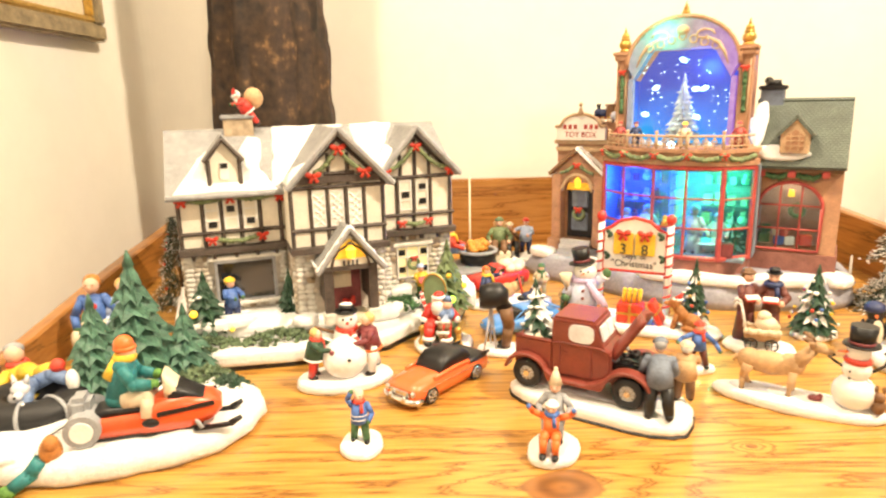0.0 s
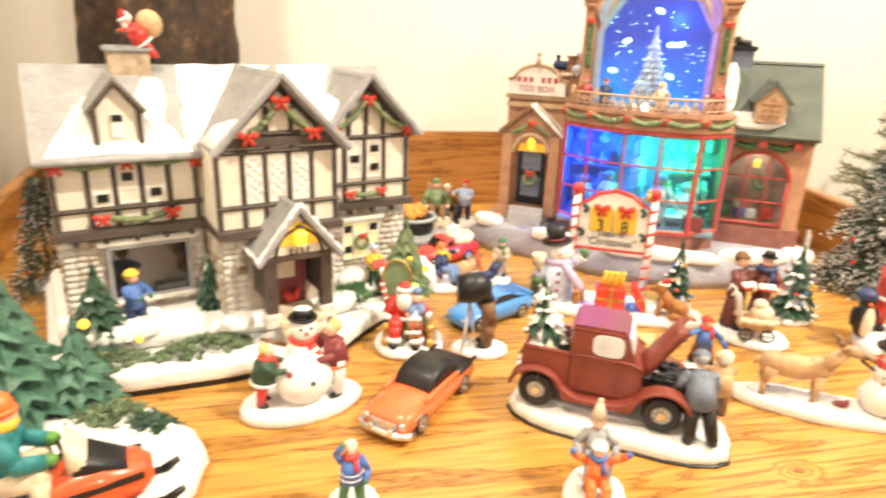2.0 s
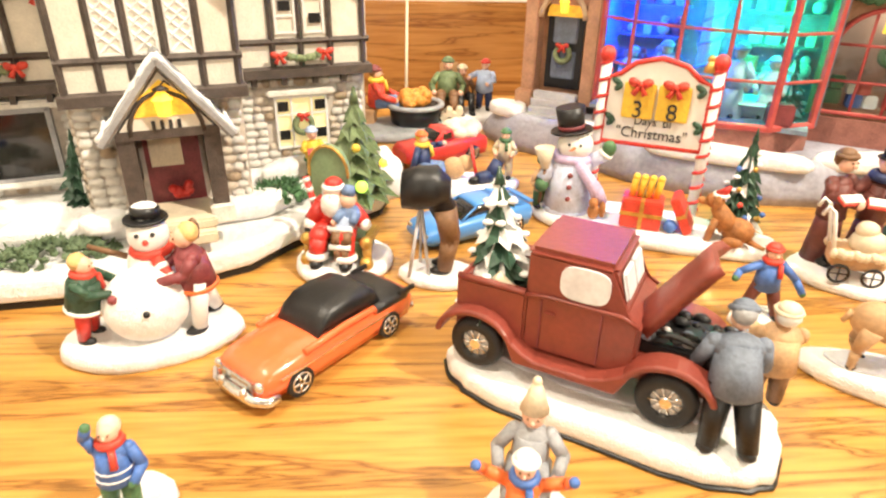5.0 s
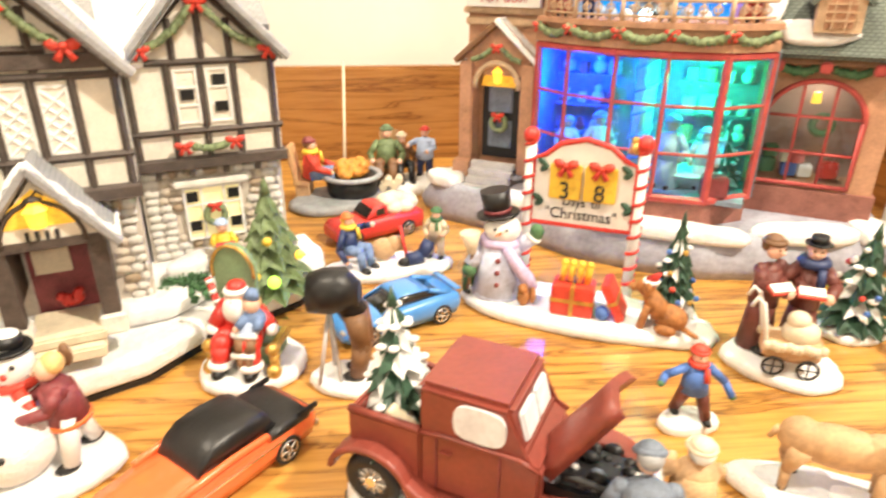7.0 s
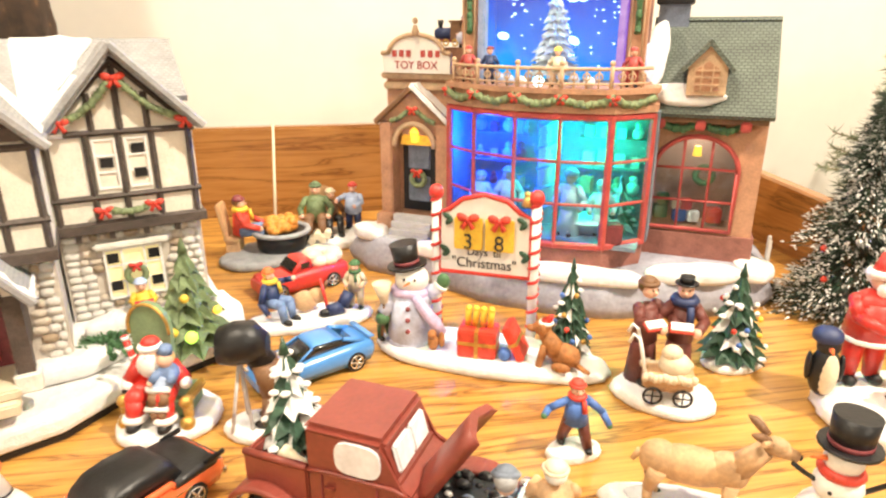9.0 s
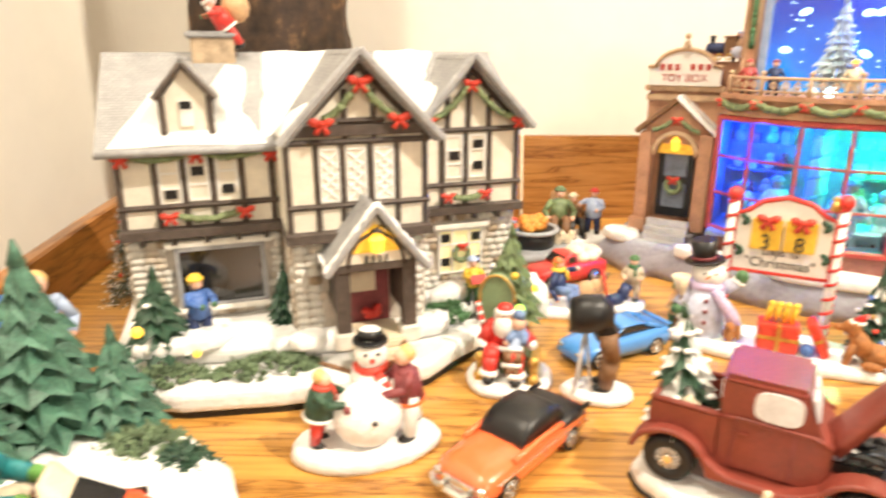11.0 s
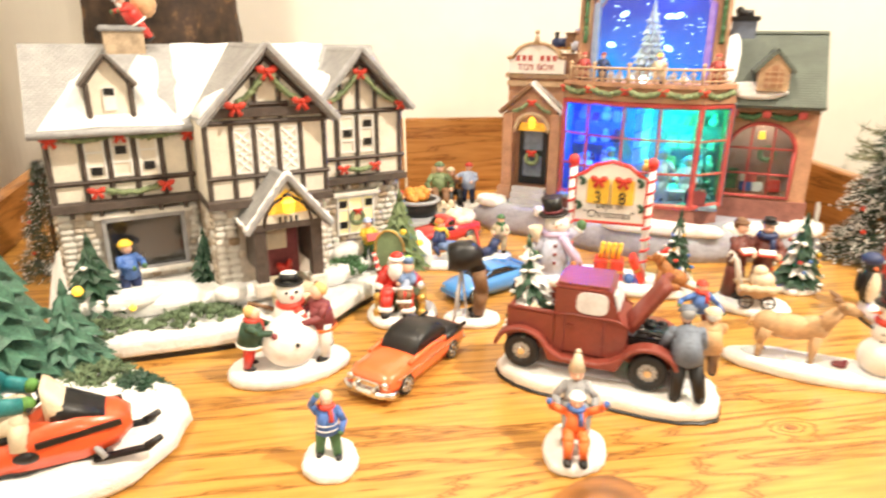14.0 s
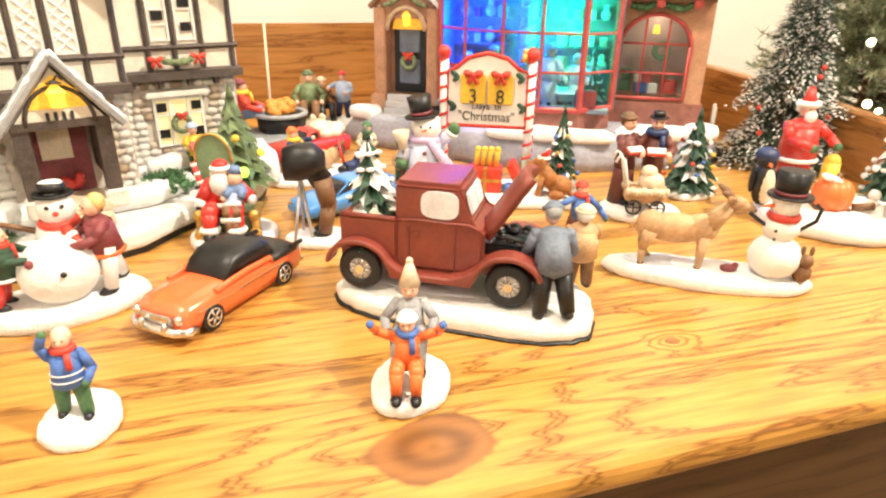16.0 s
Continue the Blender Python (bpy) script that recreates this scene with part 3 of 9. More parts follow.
for a, b in zip(rows, rows[1:]):
    for i in range(seg):
        f = m.bm.faces.new((a[i], a[(i + 1) % seg], b[(i + 1) % seg], b[i]))
        f.smooth = True
post = m.done("log_post", None, at=pose(-0.208, 0.812, 0, 0, 0, 0))
tagged(post, "dark rough log post with peeling bark", "post", kind="structure")

pic = thing("picture_frame", -0.43, 0.66, 0, "antique brown and gilt picture frame on the cream wall", "picture", z=0.44)
m = Mesh().paint("frameold")
for zc, th in ((-0.142, 0.02), (0.142, 0.02)):
    m.box((0.009, 0, zc), (0.018, 0.32, th), bevel=0.003)
for yc in (-0.15, 0.15):
    m.box((0.009, yc, 0), (0.018, 0.02, 0.266), bevel=0.003)
m.done("frame", pic)
m = Mesh().paint("gold")
for zc in (-0.128, 0.128):
    m.box((0.011, 0, zc), (0.01, 0.28, 0.007), bevel=0.002)
for yc in (-0.137, 0.137):
    m.box((0.011, yc, 0), (0.01, 0.007, 0.248), bevel=0.002)
m.done("inner_moulding", pic, "dull gilt inner moulding")
one("picture", "beige", pic, lambda m: m.box((0.004, 0, 0), (0.006, 0.266, 0.248)))

stick = one("thin_stick", "beige", None, lambda m: m.limb((0.0350, 0.786, 0.006), (0.0374, 0.8315, 0.108), 0.0015, 0.0013))
tagged(stick, "thin pale wooden stick planted beside the fire pit", "stick")


# ---------- small makers ----------
def figure(parent, name, x, y, z, h, rz, coat, legs, hair="hairblond", hat=None, arms=None, skirt=None, sit=False, lean=0, label="", beard=None, scarf=None, fat=1.0, hem=None, stride=0.0, stripes=0, head=1.0):
    """A painted figurine as one plain mesh: boots, legs, coat, arms, head and hat. It faces -y before the turn."""
    m = Mesh()
    hr = 0.088 * h * head
    zt = 0.0
    if sit:
        m.paint(legs)
        for s in (-1, 1):
            m.limb((s * 0.08 * h, 0, 0.16 * h), (s * 0.10 * h, -0.26 * h, 0.18 * h), 0.085 * h, 0.075 * h)
            m.ball((s * 0.10 * h, -0.26 * h, 0.18 * h), 0.078 * h)
            m.limb((s * 0.10 * h, -0.27 * h, 0.18 * h), (s * 0.10 * h, -0.32 * h, -0.08 * h), 0.072 * h, 0.055 * h)
        m.paint("black")
        for s in (-1, 1):
            m.ball((s * 0.10 * h, -0.36 * h, -0.09 * h), 0.07 * h, (0.9, 1.6, 0.8), 8)
        zt = -0.28 * h
    elif skirt:
        m.paint(skirt).limb((0, 0, 0.0), (0, 0, 0.5 * h), 0.185 * h * fat, 0.12 * h * fat, 14)
        m.paint("black")
        for s in (-1, 1):
            m.ball((s * 0.08 * h, -0.12 * h, 0.03 * h), 0.055 * h, (0.8, 1.5, 0.7), 8)
    else:
        m.paint(legs)
        for s in (-1, 1):
            m.limb(((s * 0.10 + s * stride * 0.35) * h, -s * stride * h, 0.06 * h), (s * 0.075 * h, 0, 0.46 * h), 0.062 * h, 0.09 * h)
        m.paint("black")
        for s in (-1, 1):
            m.ball(((s * 0.105 + s * stride * 0.35) * h, (-0.03 - s * stride) * h, 0.045 * h), 0.065 * h, (0.85, 1.5, 0.75), 8)
    m.paint(coat)
    m.limb((0, 0, 0.40 * h + zt), (0, 0, 0.70 * h + zt), 0.148 * h * fat, 0.118 * h * fat, 12)
    m.ball((0, 0, 0.68 * h + zt), 0.122 * h * fat, (1.15, 0.85, 0.75), 12)
    m.ball((0, 0, 0.42 * h + zt), 0.147 * h * fat, (1, 0.95, 0.5), 12)
    for k in range(stripes):
        m.paint("white").torus((0, 0, (0.46 + 0.075 * k) * h + zt), (0.140 - 0.006 * k) * h * fat, 0.009 * h, n=16, k=5)
    m.paint(coat)
    if hem:
        m.paint(hem).torus((0, 0, 0.395 * h + zt), 0.140 * h * fat, 0.024 * h)
        m.paint(coat)
    hands = arms or ((-0.20, -0.10, 0.42), (0.20, -0.10, 0.42))
    for s, p in zip((-1, 1), hands):
        a = Vector((s * 0.125 * h * fat, 0, 0.71 * h + zt))
        e = Vector((p[0] * h, p[1] * h, p[2] * h + zt))
        mid = (a + e) / 2 + Vector((s * 0.07 * h, 0.05 * h, -0.03 * h))
        m.paint(coat).ball(a, 0.056 * h, seg=8).limb(a, mid, 0.054 * h, 0.048 * h).ball(mid, 0.049 * h, seg=8).limb(mid, e, 0.048 * h, 0.044 * h)
        m.paint({"orange": "blue", "teal": "brown", "red": "green", "blue": "green"}.get(coat, "skin")).ball(e, 0.045 * h, seg=8)
    if scarf:
        m.paint(scarf).torus((0, 0, 0.775 * h + zt), 0.085 * h, 0.042 * h, n=12, k=6)
        m.limb((0.05 * h, -0.12 * h, 0.76 * h + zt), (0.06 * h, -0.15 * h, 0.6 * h + zt), 0.03 * h, 0.035 * h, 6)
    m.paint("skin").ball((0, -0.01 * h, 0.865 * h + zt), hr, (0.95, 1, 1.08), 12)
    m.ball((0, -(0.010 + 0.093 * head) * h, 0.86 * h + zt), 0.018 * h, seg=6)
    m.paint("brown")
    for s in (-1, 1):
        m.ball((s * 0.034 * h * head, -(0.010 + 0.080 * head) * h, 0.885 * h + zt), 0.011 * h, seg=6)
    if hair:
        m.paint(hair).ball((0, 0.040 * h, 0.895 * h + zt), hr * 1.04, (1.04, 0.95, 1.0), 12)
    if beard:
        m.paint(beard).ball((0, -0.07 * h, 0.81 * h + zt), hr * 0.85, (0.95, 0.7, 1.1), 10)
    if hat == "tall":
        m.paint("black").limb((0, 0, 0.925 * h + zt), (0, 0, 0.938 * h + zt), 0.125 * h * head, 0.12 * h * head, 14).limb((0, 0, 0.935 * h + zt), (0, 0, 0.995 * h + zt), 0.08 * h * head, 0.078 * h * head, 14)
    elif hat == "santa":
        m.paint("white").torus((0, 0, 0.92 * h + zt), 0.095 * h * head, 0.035 * h, n=12, k=6)
        m.paint("red").limb((0, 0, 0.92 * h + zt), (0.02 * h, 0.03 * h, 1.06 * h + zt), 0.095 * h * head, 0.03 * h, 10).limb((0.02 * h, 0.03 * h, 1.05 * h + zt), (0.09 * h, 0.06 * h, 1.0 * h + zt), 0.035 * h, 0.02 * h)
        m.paint("white").ball((0.1 * h, 0.06 * h, 0.98 * h + zt), 0.035 * h, seg=8)
    elif hat == "cone":
        m.paint("beige").limb((0, 0.01 * h, 0.90 * h + zt), (0, 0.02 * h, 1.12 * h + zt), 0.105 * h, 0.03 * h, 10).ball((0, 0.02 * h, 1.13 * h + zt), 0.035 * h, seg=8)
    elif hat:
        m.paint(hat).ball((0, 0.020 * h, 0.935 * h + zt), hr * 1.08, (1, 1, 0.72), 12).torus((0, 0.012 * h, 0.925 * h + zt), 0.094 * h * head, 0.022 * h, n=12, k=6)
    return m.done(name, parent, label, pose(x, y, z, lean, 0, rz))


def snowman(m, x, y, z, h, hat=True, scarf="red", arms=True):
    r = h * 0.26
    m.paint("white").ball((x, y, z + r * 0.85), r, (1, 1, 0.92), 16).ball((x, y, z + r * 2.2), r * 0.72, seg=14).ball((x, y, z + r * 3.2), r * 0.52, seg=14)
    m.paint("orange").limb((x, y - r * 0.45, z + r * 3.2), (x, y - r * 0.95, z + r * 3.1), r * 0.1, r * 0.02, 6)
    m.paint("black")
    for s in (-1, 1):
        m.ball((x + s * r * 0.18, y - r * 0.47, z + r * 3.38), r * 0.075, seg=6)
    for k in (1.9, 2.3, 0.8):
        m.ball((x, y - r * (0.7 if k > 1 else 0.97), z + r * k), r * 0.075, seg=6)
    if scarf:
        m.paint(scarf).torus((x, y, z + r * 2.78), r * 0.42, r * 0.17, n=14, k=6)
        m.limb((x + r * 0.2, y - r * 0.5, z + r * 2.7), (x + r * 0.35, y - r * 0.78, z + r * 1.8), r * 0.16, r * 0.18, 6)
    if hat:
        m.paint("black").limb((x, y, z + r * 3.58), (x, y, z + r * 3.66), r * 0.68, r * 0.66, 16).limb((x, y, z + r * 3.6), (x, y, z + r * 4.3), r * 0.42, r * 0.44, 16)
        m.paint("maroon").limb((x, y, z + r * 3.66), (x, y, z + r * 3.82), r * 0.435, r * 0.435, 16)
    if arms:
        m.paint("brown")
        for s in (-1, 1):
            m.limb((x + s * r * 0.6, y, z + r * 2.3), (x + s * r * 1.5, y - r * 0.2, z + r * 2.75), r * 0.07, r * 0.04, 6)


def pine(parent, x, y, z, h, r, key="leaf", snow=0.0, tiers=9, seed=1, baubles=(), name="pine_tree", lean=0, ry=0):
    """A moulded pine: trunk and a crown of many drooping boughs, with gaps."""
    rnd = random.Random(seed)
    tree = new(name)
    tree.parent = parent
    tree.matrix_basis = pose(x, y, z, lean, ry, 0)
    one("trunk", "brown", tree, lambda m: m.limb((0, 0, 0), (0, 0, 0.7 * h), r * 0.16, r * 0.05, 8))
    m = Mesh().paint(key)
    for k in range(tiers):
        f = k / (tiers - 1)
        zz = h * (0.07 + 0.80 * f)
        rr = (r * (1 - f) ** 0.9 + r * 0.13) * rnd.uniform(0.93, 1.07)
        drop = h * 0.80 / tiers
        n = max(5, int(7 * (1 - f) + 5))
        off = rnd.random() * 6
        hi, mid, lo, inn = [], [], [], []
        nv = m.bm.verts.new
        for i in range(2 * n):
            tip = i % 2 == 0
            a = off + math.pi * (i + rnd.uniform(-0.22, 0.22)) / n
            q = rr * (rnd.uniform(0.94, 1.13) if tip else rnd.uniform(0.70, 0.80))
            ca, sa = math.cos(a), math.sin(a)
            low = zz - drop * (rnd.uniform(0.30, 0.55) if tip else rnd.uniform(-0.08, 0.10))
            hi.append(nv((ca * rr * 0.20, sa * rr * 0.20, zz + drop * 1.25)))
            mid.append(nv((ca * q * (0.74 if tip else 0.66), sa * q * (0.74 if tip else 0.66), zz + drop * (0.46 if tip else 0.34))))
            lo.append(nv((ca * q, sa * q, low)))
            inn.append(nv((ca * rr * 0.25, sa * rr * 0.25, zz + drop * 0.05)))
        for i in range(2 * n):
            j = (i + 1) % (2 * n)
            if rnd.random() < snow:
                m.paint("snow")
            else:
                m.paint(key)
            for u, v in ((hi, mid), (mid, lo)):
                m.bm.faces.new((u[i], v[i], v[j], u[j])).material_index = m.cur
            m.paint(key)
            m.bm.faces.new((lo[i], inn[i], inn[j], lo[j])).material_index = m.cur
        if snow:
            m.paint("snow")
            for i in range(0, 2 * n, 2):
                if rnd.random() < snow * 0.8:
                    p, q = mid[i].co, lo[i].co
                    c = p.lerp(q, 0.5)
                    m.ball((c.x, c.y, c.z + drop * 0.10), drop * 0.34, (1.15, 1.15, 0.6), 7)
            m.paint(key)
    m.paint(key).limb((0, 0, 0.88 * h), (0, 0, h), r * 0.14, r * 0.02, 7)
    m.done("crown", tree)
    if baubles:
        for b in range(22):
            f = rnd.random() ** 1.3 * 0.85
            a = rnd.uniform(0, 6.28)
            rr = (r * (1 - f) ** 0.85 + r * 0.10) * 1.0
            one("bauble", rnd.choice(baubles), tree, lambda mm: mm.ball((math.cos(a) * rr, math.sin(a) * rr, h * (0.12 + 0.78 * f)), h * 0.028, seg=7))
    return tree


def shrub(parent, x, y, z, rx, ry, rz, key="shrub", n=70, seed=3, name="shrub", snow=0.0):
    rnd = random.Random(seed)
    m = Mesh().paint(key)
    for i in range(n):
        a, u = rnd.uniform(0, 6.28), rnd.random() ** 0.5
        px, py = math.cos(a) * u * rx, math.sin(a) * u * ry
        pz = rz * (1 - u * u) * rnd.uniform(0.55, 1.0)
        m.paint("snow" if rnd.random() < snow else key)
        m.ball((px, py, pz * 0.8), rnd.uniform(0.0014, 0.0024), (1.1, 1.1, 0.8), 5, (rnd.uniform(0, 90), rnd.uniform(0, 90), 0))
        for k in range(3):
            d = Vector((rnd.gauss(0, 1) + px / rx, rnd.gauss(0, 1) + py / ry, rnd.uniform(0.1, 1.6))).normalized() * rnd.uniform(0.0028, 0.0050)
            m.limb((px, py, pz * 0.85), (px + d.x, py + d.y, pz * 0.85 + d.z), 0.0010, 0.0002, 4, smooth=False)
    return m.done(name, parent, "", pose(x, y, z))


def bow(parent, x, y, z, s, ry=0):
    m = Mesh().paint("bowred")
    for k in (-1, 1):
        m.ball((k * s * 0.6, 0, s * 0.12), s * 0.55, (1.1, 0.55, 0.75), 8, (0, k * -20, 0))
        m.limb((0, 0, 0), (k * s * 0.55, -s * 0.1, -s * 0.95), s * 0.2, s * 0.28, 6)
    m.ball((0, -s * 0.25, 0.05 * s), s * 0.28, seg=8)
    return m.done("bow", parent, "", pose(x, y, z, 0, ry, 0))


def swag(parent, a, b, sag, r, y, key="garland", seed=1, y1=None):
    """A hanging garland: one knobbly tube of leaves."""
    rnd = random.Random(seed)
    n = 34
    y1 = y if y1 is None else y1
    pts = [(a[0] + (b[0] - a[0]) * t, y + (y1 - y) * t + rnd.uniform(-1, 1) * r * 0.3, a[1] + (b[1] - a[1]) * t - sag * 4 * t * (1 - t) + rnd.uniform(-1, 1) * r * 0.25) for t in [i / n for i in range(n + 1)]]
    m = Mesh().paint(key).rope(pts, [r * (0.72 if i % 2 else 1.12) * rnd.uniform(0.85, 1.12) for i in range(n + 1)], 8)
    return m.done("garland", parent)


def letters(text, size, parent, at, key="ink", name="lettering"):
    cu = bpy.data.curves.new(name, "FONT")
    cu.body, cu.size, cu.extrude, cu.align_x, cu.align_y = text, size, size * 0.02, "CENTER", "CENTER"
    cu.materials.append(M[key])
    tmp = bpy.data.objects.new(name, cu)
    me = bpy.data.meshes.new_from_object(tmp)
    bpy.data.objects.remove(tmp)
    ob = new(name, me)
    ob.parent, ob.matrix_basis = parent, at
    return ob


def loft(m, rows):
    """Skins cross-sections, each a list of points, into a closed body."""
    vs = [[m.bm.verts.new(p) for p in r] for r in rows]
    n = len(vs[0])
    fs = [m.bm.faces.new(vs[0][::-1]), m.bm.faces.new(vs[-1])]
    for a, b in zip(vs, vs[1:]):
        for i in range(n):
            fs.append(m.bm.faces.new((a[i], a[(i + 1) % n], b[(i + 1) % n], b[i])))
    for f in fs:
        f.material_index, f.smooth = m.cur, len(f.verts) == 4
    return m


def section(x, w, z0, z1, crown=0.0, tuck=0.9):
    return [(x, -w * tuck, z0), (x, -w, z0 + (z1 - z0) * 0.35), (x, -w, z0 + (z1 - z0) * 0.75), (x, -w * 0.86, z1), (x, -w * 0.4, z1 + crown), (x, w * 0.4, z1 + crown), (x, w * 0.86, z1), (x, w, z0 + (z1 - z0) * 0.75), (x, w, z0 + (z1 - z0) * 0.35), (x, w * tuck, z0)]


# ---------- half-timbered house ----------
house = thing("tudor_house", -0.105, 0.56, 20, "snowy half-timbered porcelain house with grey roof and red bows", "house ornament")
m = Mesh().paint("snow")
rim = [(-0.140, 0.12), (-0.140, -0.02), (-0.133, -0.052), (-0.10, -0.068), (-0.05, -0.078), (0.0, -0.083), (0.035, -0.076), (0.06, -0.058), (0.085, -0.044), (0.12, -0.032), (0.134, -0.01), (0.134, 0.13)]
m.slab(rim, 0.003, 0.0165)
bs = m.done("base", house, "white snow-covered base")
bv = bs.modifiers.new("soft_edge", "BEVEL")
bv.width, bv.segments = 0.0045, 3
one("underside", "black", house, lambda m: m.slab([(x * 0.985, y * 0.975) for x, y in rim], 0.0, 0.003))
m = Mesh().paint("snow")
m.slab([(-0.136, 0.11), (-0.134, -0.012), (-0.10, -0.040), (-0.03, -0.052), (0.05, -0.05), (0.08, -0.028), (0.12, -0.016), (0.128, 0.12)], 0.0165, 0.030)
bs = m.done("snow_bank", house)
bv = bs.modifiers.new("soft_edge", "BEVEL")
bv.width, bv.segments, bv.limit_method = 0.008, 4, "ANGLE"

E1, F1 = 0.139, 0.087
one("stone_wall", "stoneback", house, lambda m: m.box((-0.080, 0.062, 0.058), (0.088, 0.124, 0.058)))
one("stone_wall", "stoneback", house, lambda m: m.box((0.0045, 0.03, 0.058), (0.078, 0.140, 0.058)))
one("stone_wall", "stoneback", house, lambda m: m.box((0.083, 0.062, 0.058), (0.076, 0.124, 0.058)))
one("upper_wall", "cream", house, lambda m: m.box((-0.080, 0.060, 0.113), (0.090, 0.126, 0.054)), "cream plaster upper storey")
one("upper_wall", "cream", house, lambda m: m.prism([(-0.0365, 0.088), (0.0455, 0.088), (0.0455, 0.140), (0.006, 0.181), (-0.0330, 0.140), (-0.0365, 0.140)], -0.043, 0.103), "cream plaster upper storey")
one("upper_wall", "cream", house, lambda m: m.prism([(0.0457, 0.086), (0.122, 0.086), (0.122, 0.139), (0.085, 0.178), (0.0457, 0.139)], -0.004, 0.06), "cream plaster upper storey")
one("upper_wall", "cream", house, lambda m: m.box((0.083, 0.092, 0.113), (0.078, 0.062, 0.054)), "cream plaster upper storey")
# side walls under the main roof
m = Mesh().paint("cream")
for u in (-0.1245, 0.1215):
    a = [m.bm.verts.new(p) for p in ((u, -0.002, 0.139), (u, 0.122, 0.139), (u, 0.06, 0.183))]
    b = [m.bm.verts.new((p.co.x + (0.002 if u < 0 else -0.002), p.co.y, p.co.z)) for p in a]
    m.bm.faces.new(a), m.bm.faces.new(b[::-1])
    for i in range(3):
        m.bm.faces.new((a[i], b[i], b[(i + 1) % 3], a[(i + 1) % 3]))
m.done("gable_end", house)

one("roof", "greyroof", house, lambda m: m.sheet([(-0.131, -0.014, 0.136), (0.010, -0.014, 0.136), (0.010, 0.061, 0.187), (-0.131, 0.061, 0.187)], 0.004), "grey shingled roof patched with snow")
one("roof", "greyroof", house, lambda m: m.sheet([(0.010, 0.014, 0.155), (0.125, 0.014, 0.155), (0.125, 0.061, 0.187), (0.010, 0.061, 0.187)], 0.004), "grey shingled roof patched with snow")
one("roof", "greyroof", house, lambda m: m.sheet([(0.125, 0.134, 0.136), (-0.131, 0.134, 0.136), (-0.131, 0.059, 0.187), (0.125, 0.059, 0.187)], 0.004))
for pk, l, r, zt, v0, v1 in ((0.006, -0.038, 0.051, 0.1885, -0.051, 0.06), (0.085, 0.047, 0.127, 0.1855, -0.013, 0.06)):
    m = Mesh().paint("greyroof")
    m.sheet([(pk, v0, zt), (pk, v1, zt), (l, v1, 0.1415), (l, v0, 0.1415)], 0.004)
    m.sheet([(pk, v1, zt), (pk, v0, zt), (r, v0, 0.1415), (r, v1, 0.1415)], 0.004)
    m.done("gable_roof", house, "grey shingled gable roof")
for pk, l, r, zt, v0 in ((0.006, -0.0385, 0.0515, 0.189, -0.053), (0.085, 0.0465, 0.1275, 0.186, -0.015)):
    for q in (l, r):
        one("barge_board", "greyedge", house, lambda m: m.limb((pk, v0, zt - 0.001), (q, v0, 0.1405), 0.0024, 0.0024, 6, smooth=False), "grey roof edging")
one("gutter", "greyedge", house, lambda m: m.limb((-0.131, -0.0145, 0.1345), (-0.036, -0.0145, 0.1345), 0.0022, 0.0022, 6))


def drift(parent, pts, lift):
    """A thin drift of snow lying on a roof slope, given by its outline."""
    m = Mesh().paint("snow")
    c = sum((Vector(p) for p in pts), Vector()) / len(pts)
    n = (Vector(pts[1]) - Vector(pts[0])).cross(Vector(pts[-1]) - Vector(pts[0])).normalized()
    if n.z < 0:
        n = -n
    dense = []
    for i, p in enumerate(pts):
        p, q = Vector(p), Vector(pts[(i + 1) % len(pts)])
        for k in range(5):
            s = p.lerp(q, k / 5)
            w = noise.noise(s * 160) * 0.0028
            dense.append(s + (s - c).normalized() * w)
    lo = [m.bm.verts.new(p) for p in dense]
    hi = [m.bm.verts.new(c + (p - c) * 0.93 + n * lift) for p in dense]
    mid = m.bm.verts.new(c + n * lift * 1.3)
    k = len(lo)
    for i in range(k):
        m.bm.faces.new((lo[i], lo[(i + 1) % k], hi[(i + 1) % k], hi[i])).smooth = True
        m.bm.faces.new((hi[i], hi[(i + 1) % k], mid)).smooth = True
    return m.done("snow_patch", parent, "white snow patch")


def on_main(u, f):
    return (u, -0.014 + 0.075 * f, 0.1364 + 0.051 * f)


def on_gable(pk, zt, q, f, v):
    return (pk + (q - pk) * f, v, zt + 0.0004 + (0.1415 - zt) * f)


drift(house, [on_main(-0.125, 0.02), on_main(-0.105, 0.5), on_main(-0.098, 0.62), on_main(-0.093, 0.3), on_main(-0.066, 0.35), on_main(-0.058, 0.85), on_main(-0.048, 0.8), on_main(-0.052, 0.3), on_main(-0.042, 0.02)], 0.0022)
drift(house, [on_main(-0.046, 0.05), on_main(-0.040, 0.5), on_main(-0.036, 0.99), on_main(0.034, 0.99), on_main(0.012, 0.80), on_main(-0.010, 0.55), on_main(-0.034, 0.12)], 0.0025)
drift(house, [on_gable(0.006, 0.1885, -0.038, 0.98, -0.050), on_gable(0.006, 0.1885, -0.038, 0.6, -0.05), on_gable(0.006, 0.1885, -0.038, 0.75, -0.02), on_gable(0.006, 0.1885, -0.038, 0.98, -0.02)], 0.002)
drift(house, [on_main(0.042, 0.45), on_main(0.038, 0.99), on_main(0.082, 0.99), on_main(0.072, 0.75), on_main(0.058, 0.45)], 0.0025)
one("snow_patch", "snow", house, lambda m: m.sheet([(0.041, -0.009, 0.1400), (0.057, -0.009, 0.1400), (0.060, 0.058, 0.1850), (0.038, 0.058, 0.1850)], 0.003))
drift(house, [on_gable(0.006, 0.1885, 0.051, 0.35, 0.03), on_gable(0.006, 0.1885, 0.051, 0.95, -0.03), on_gable(0.006, 0.1885, 0.051, 0.98, 0.0), on_gable(0.006, 0.1885, 0.051, 0.4, 0.05)], 0.002)
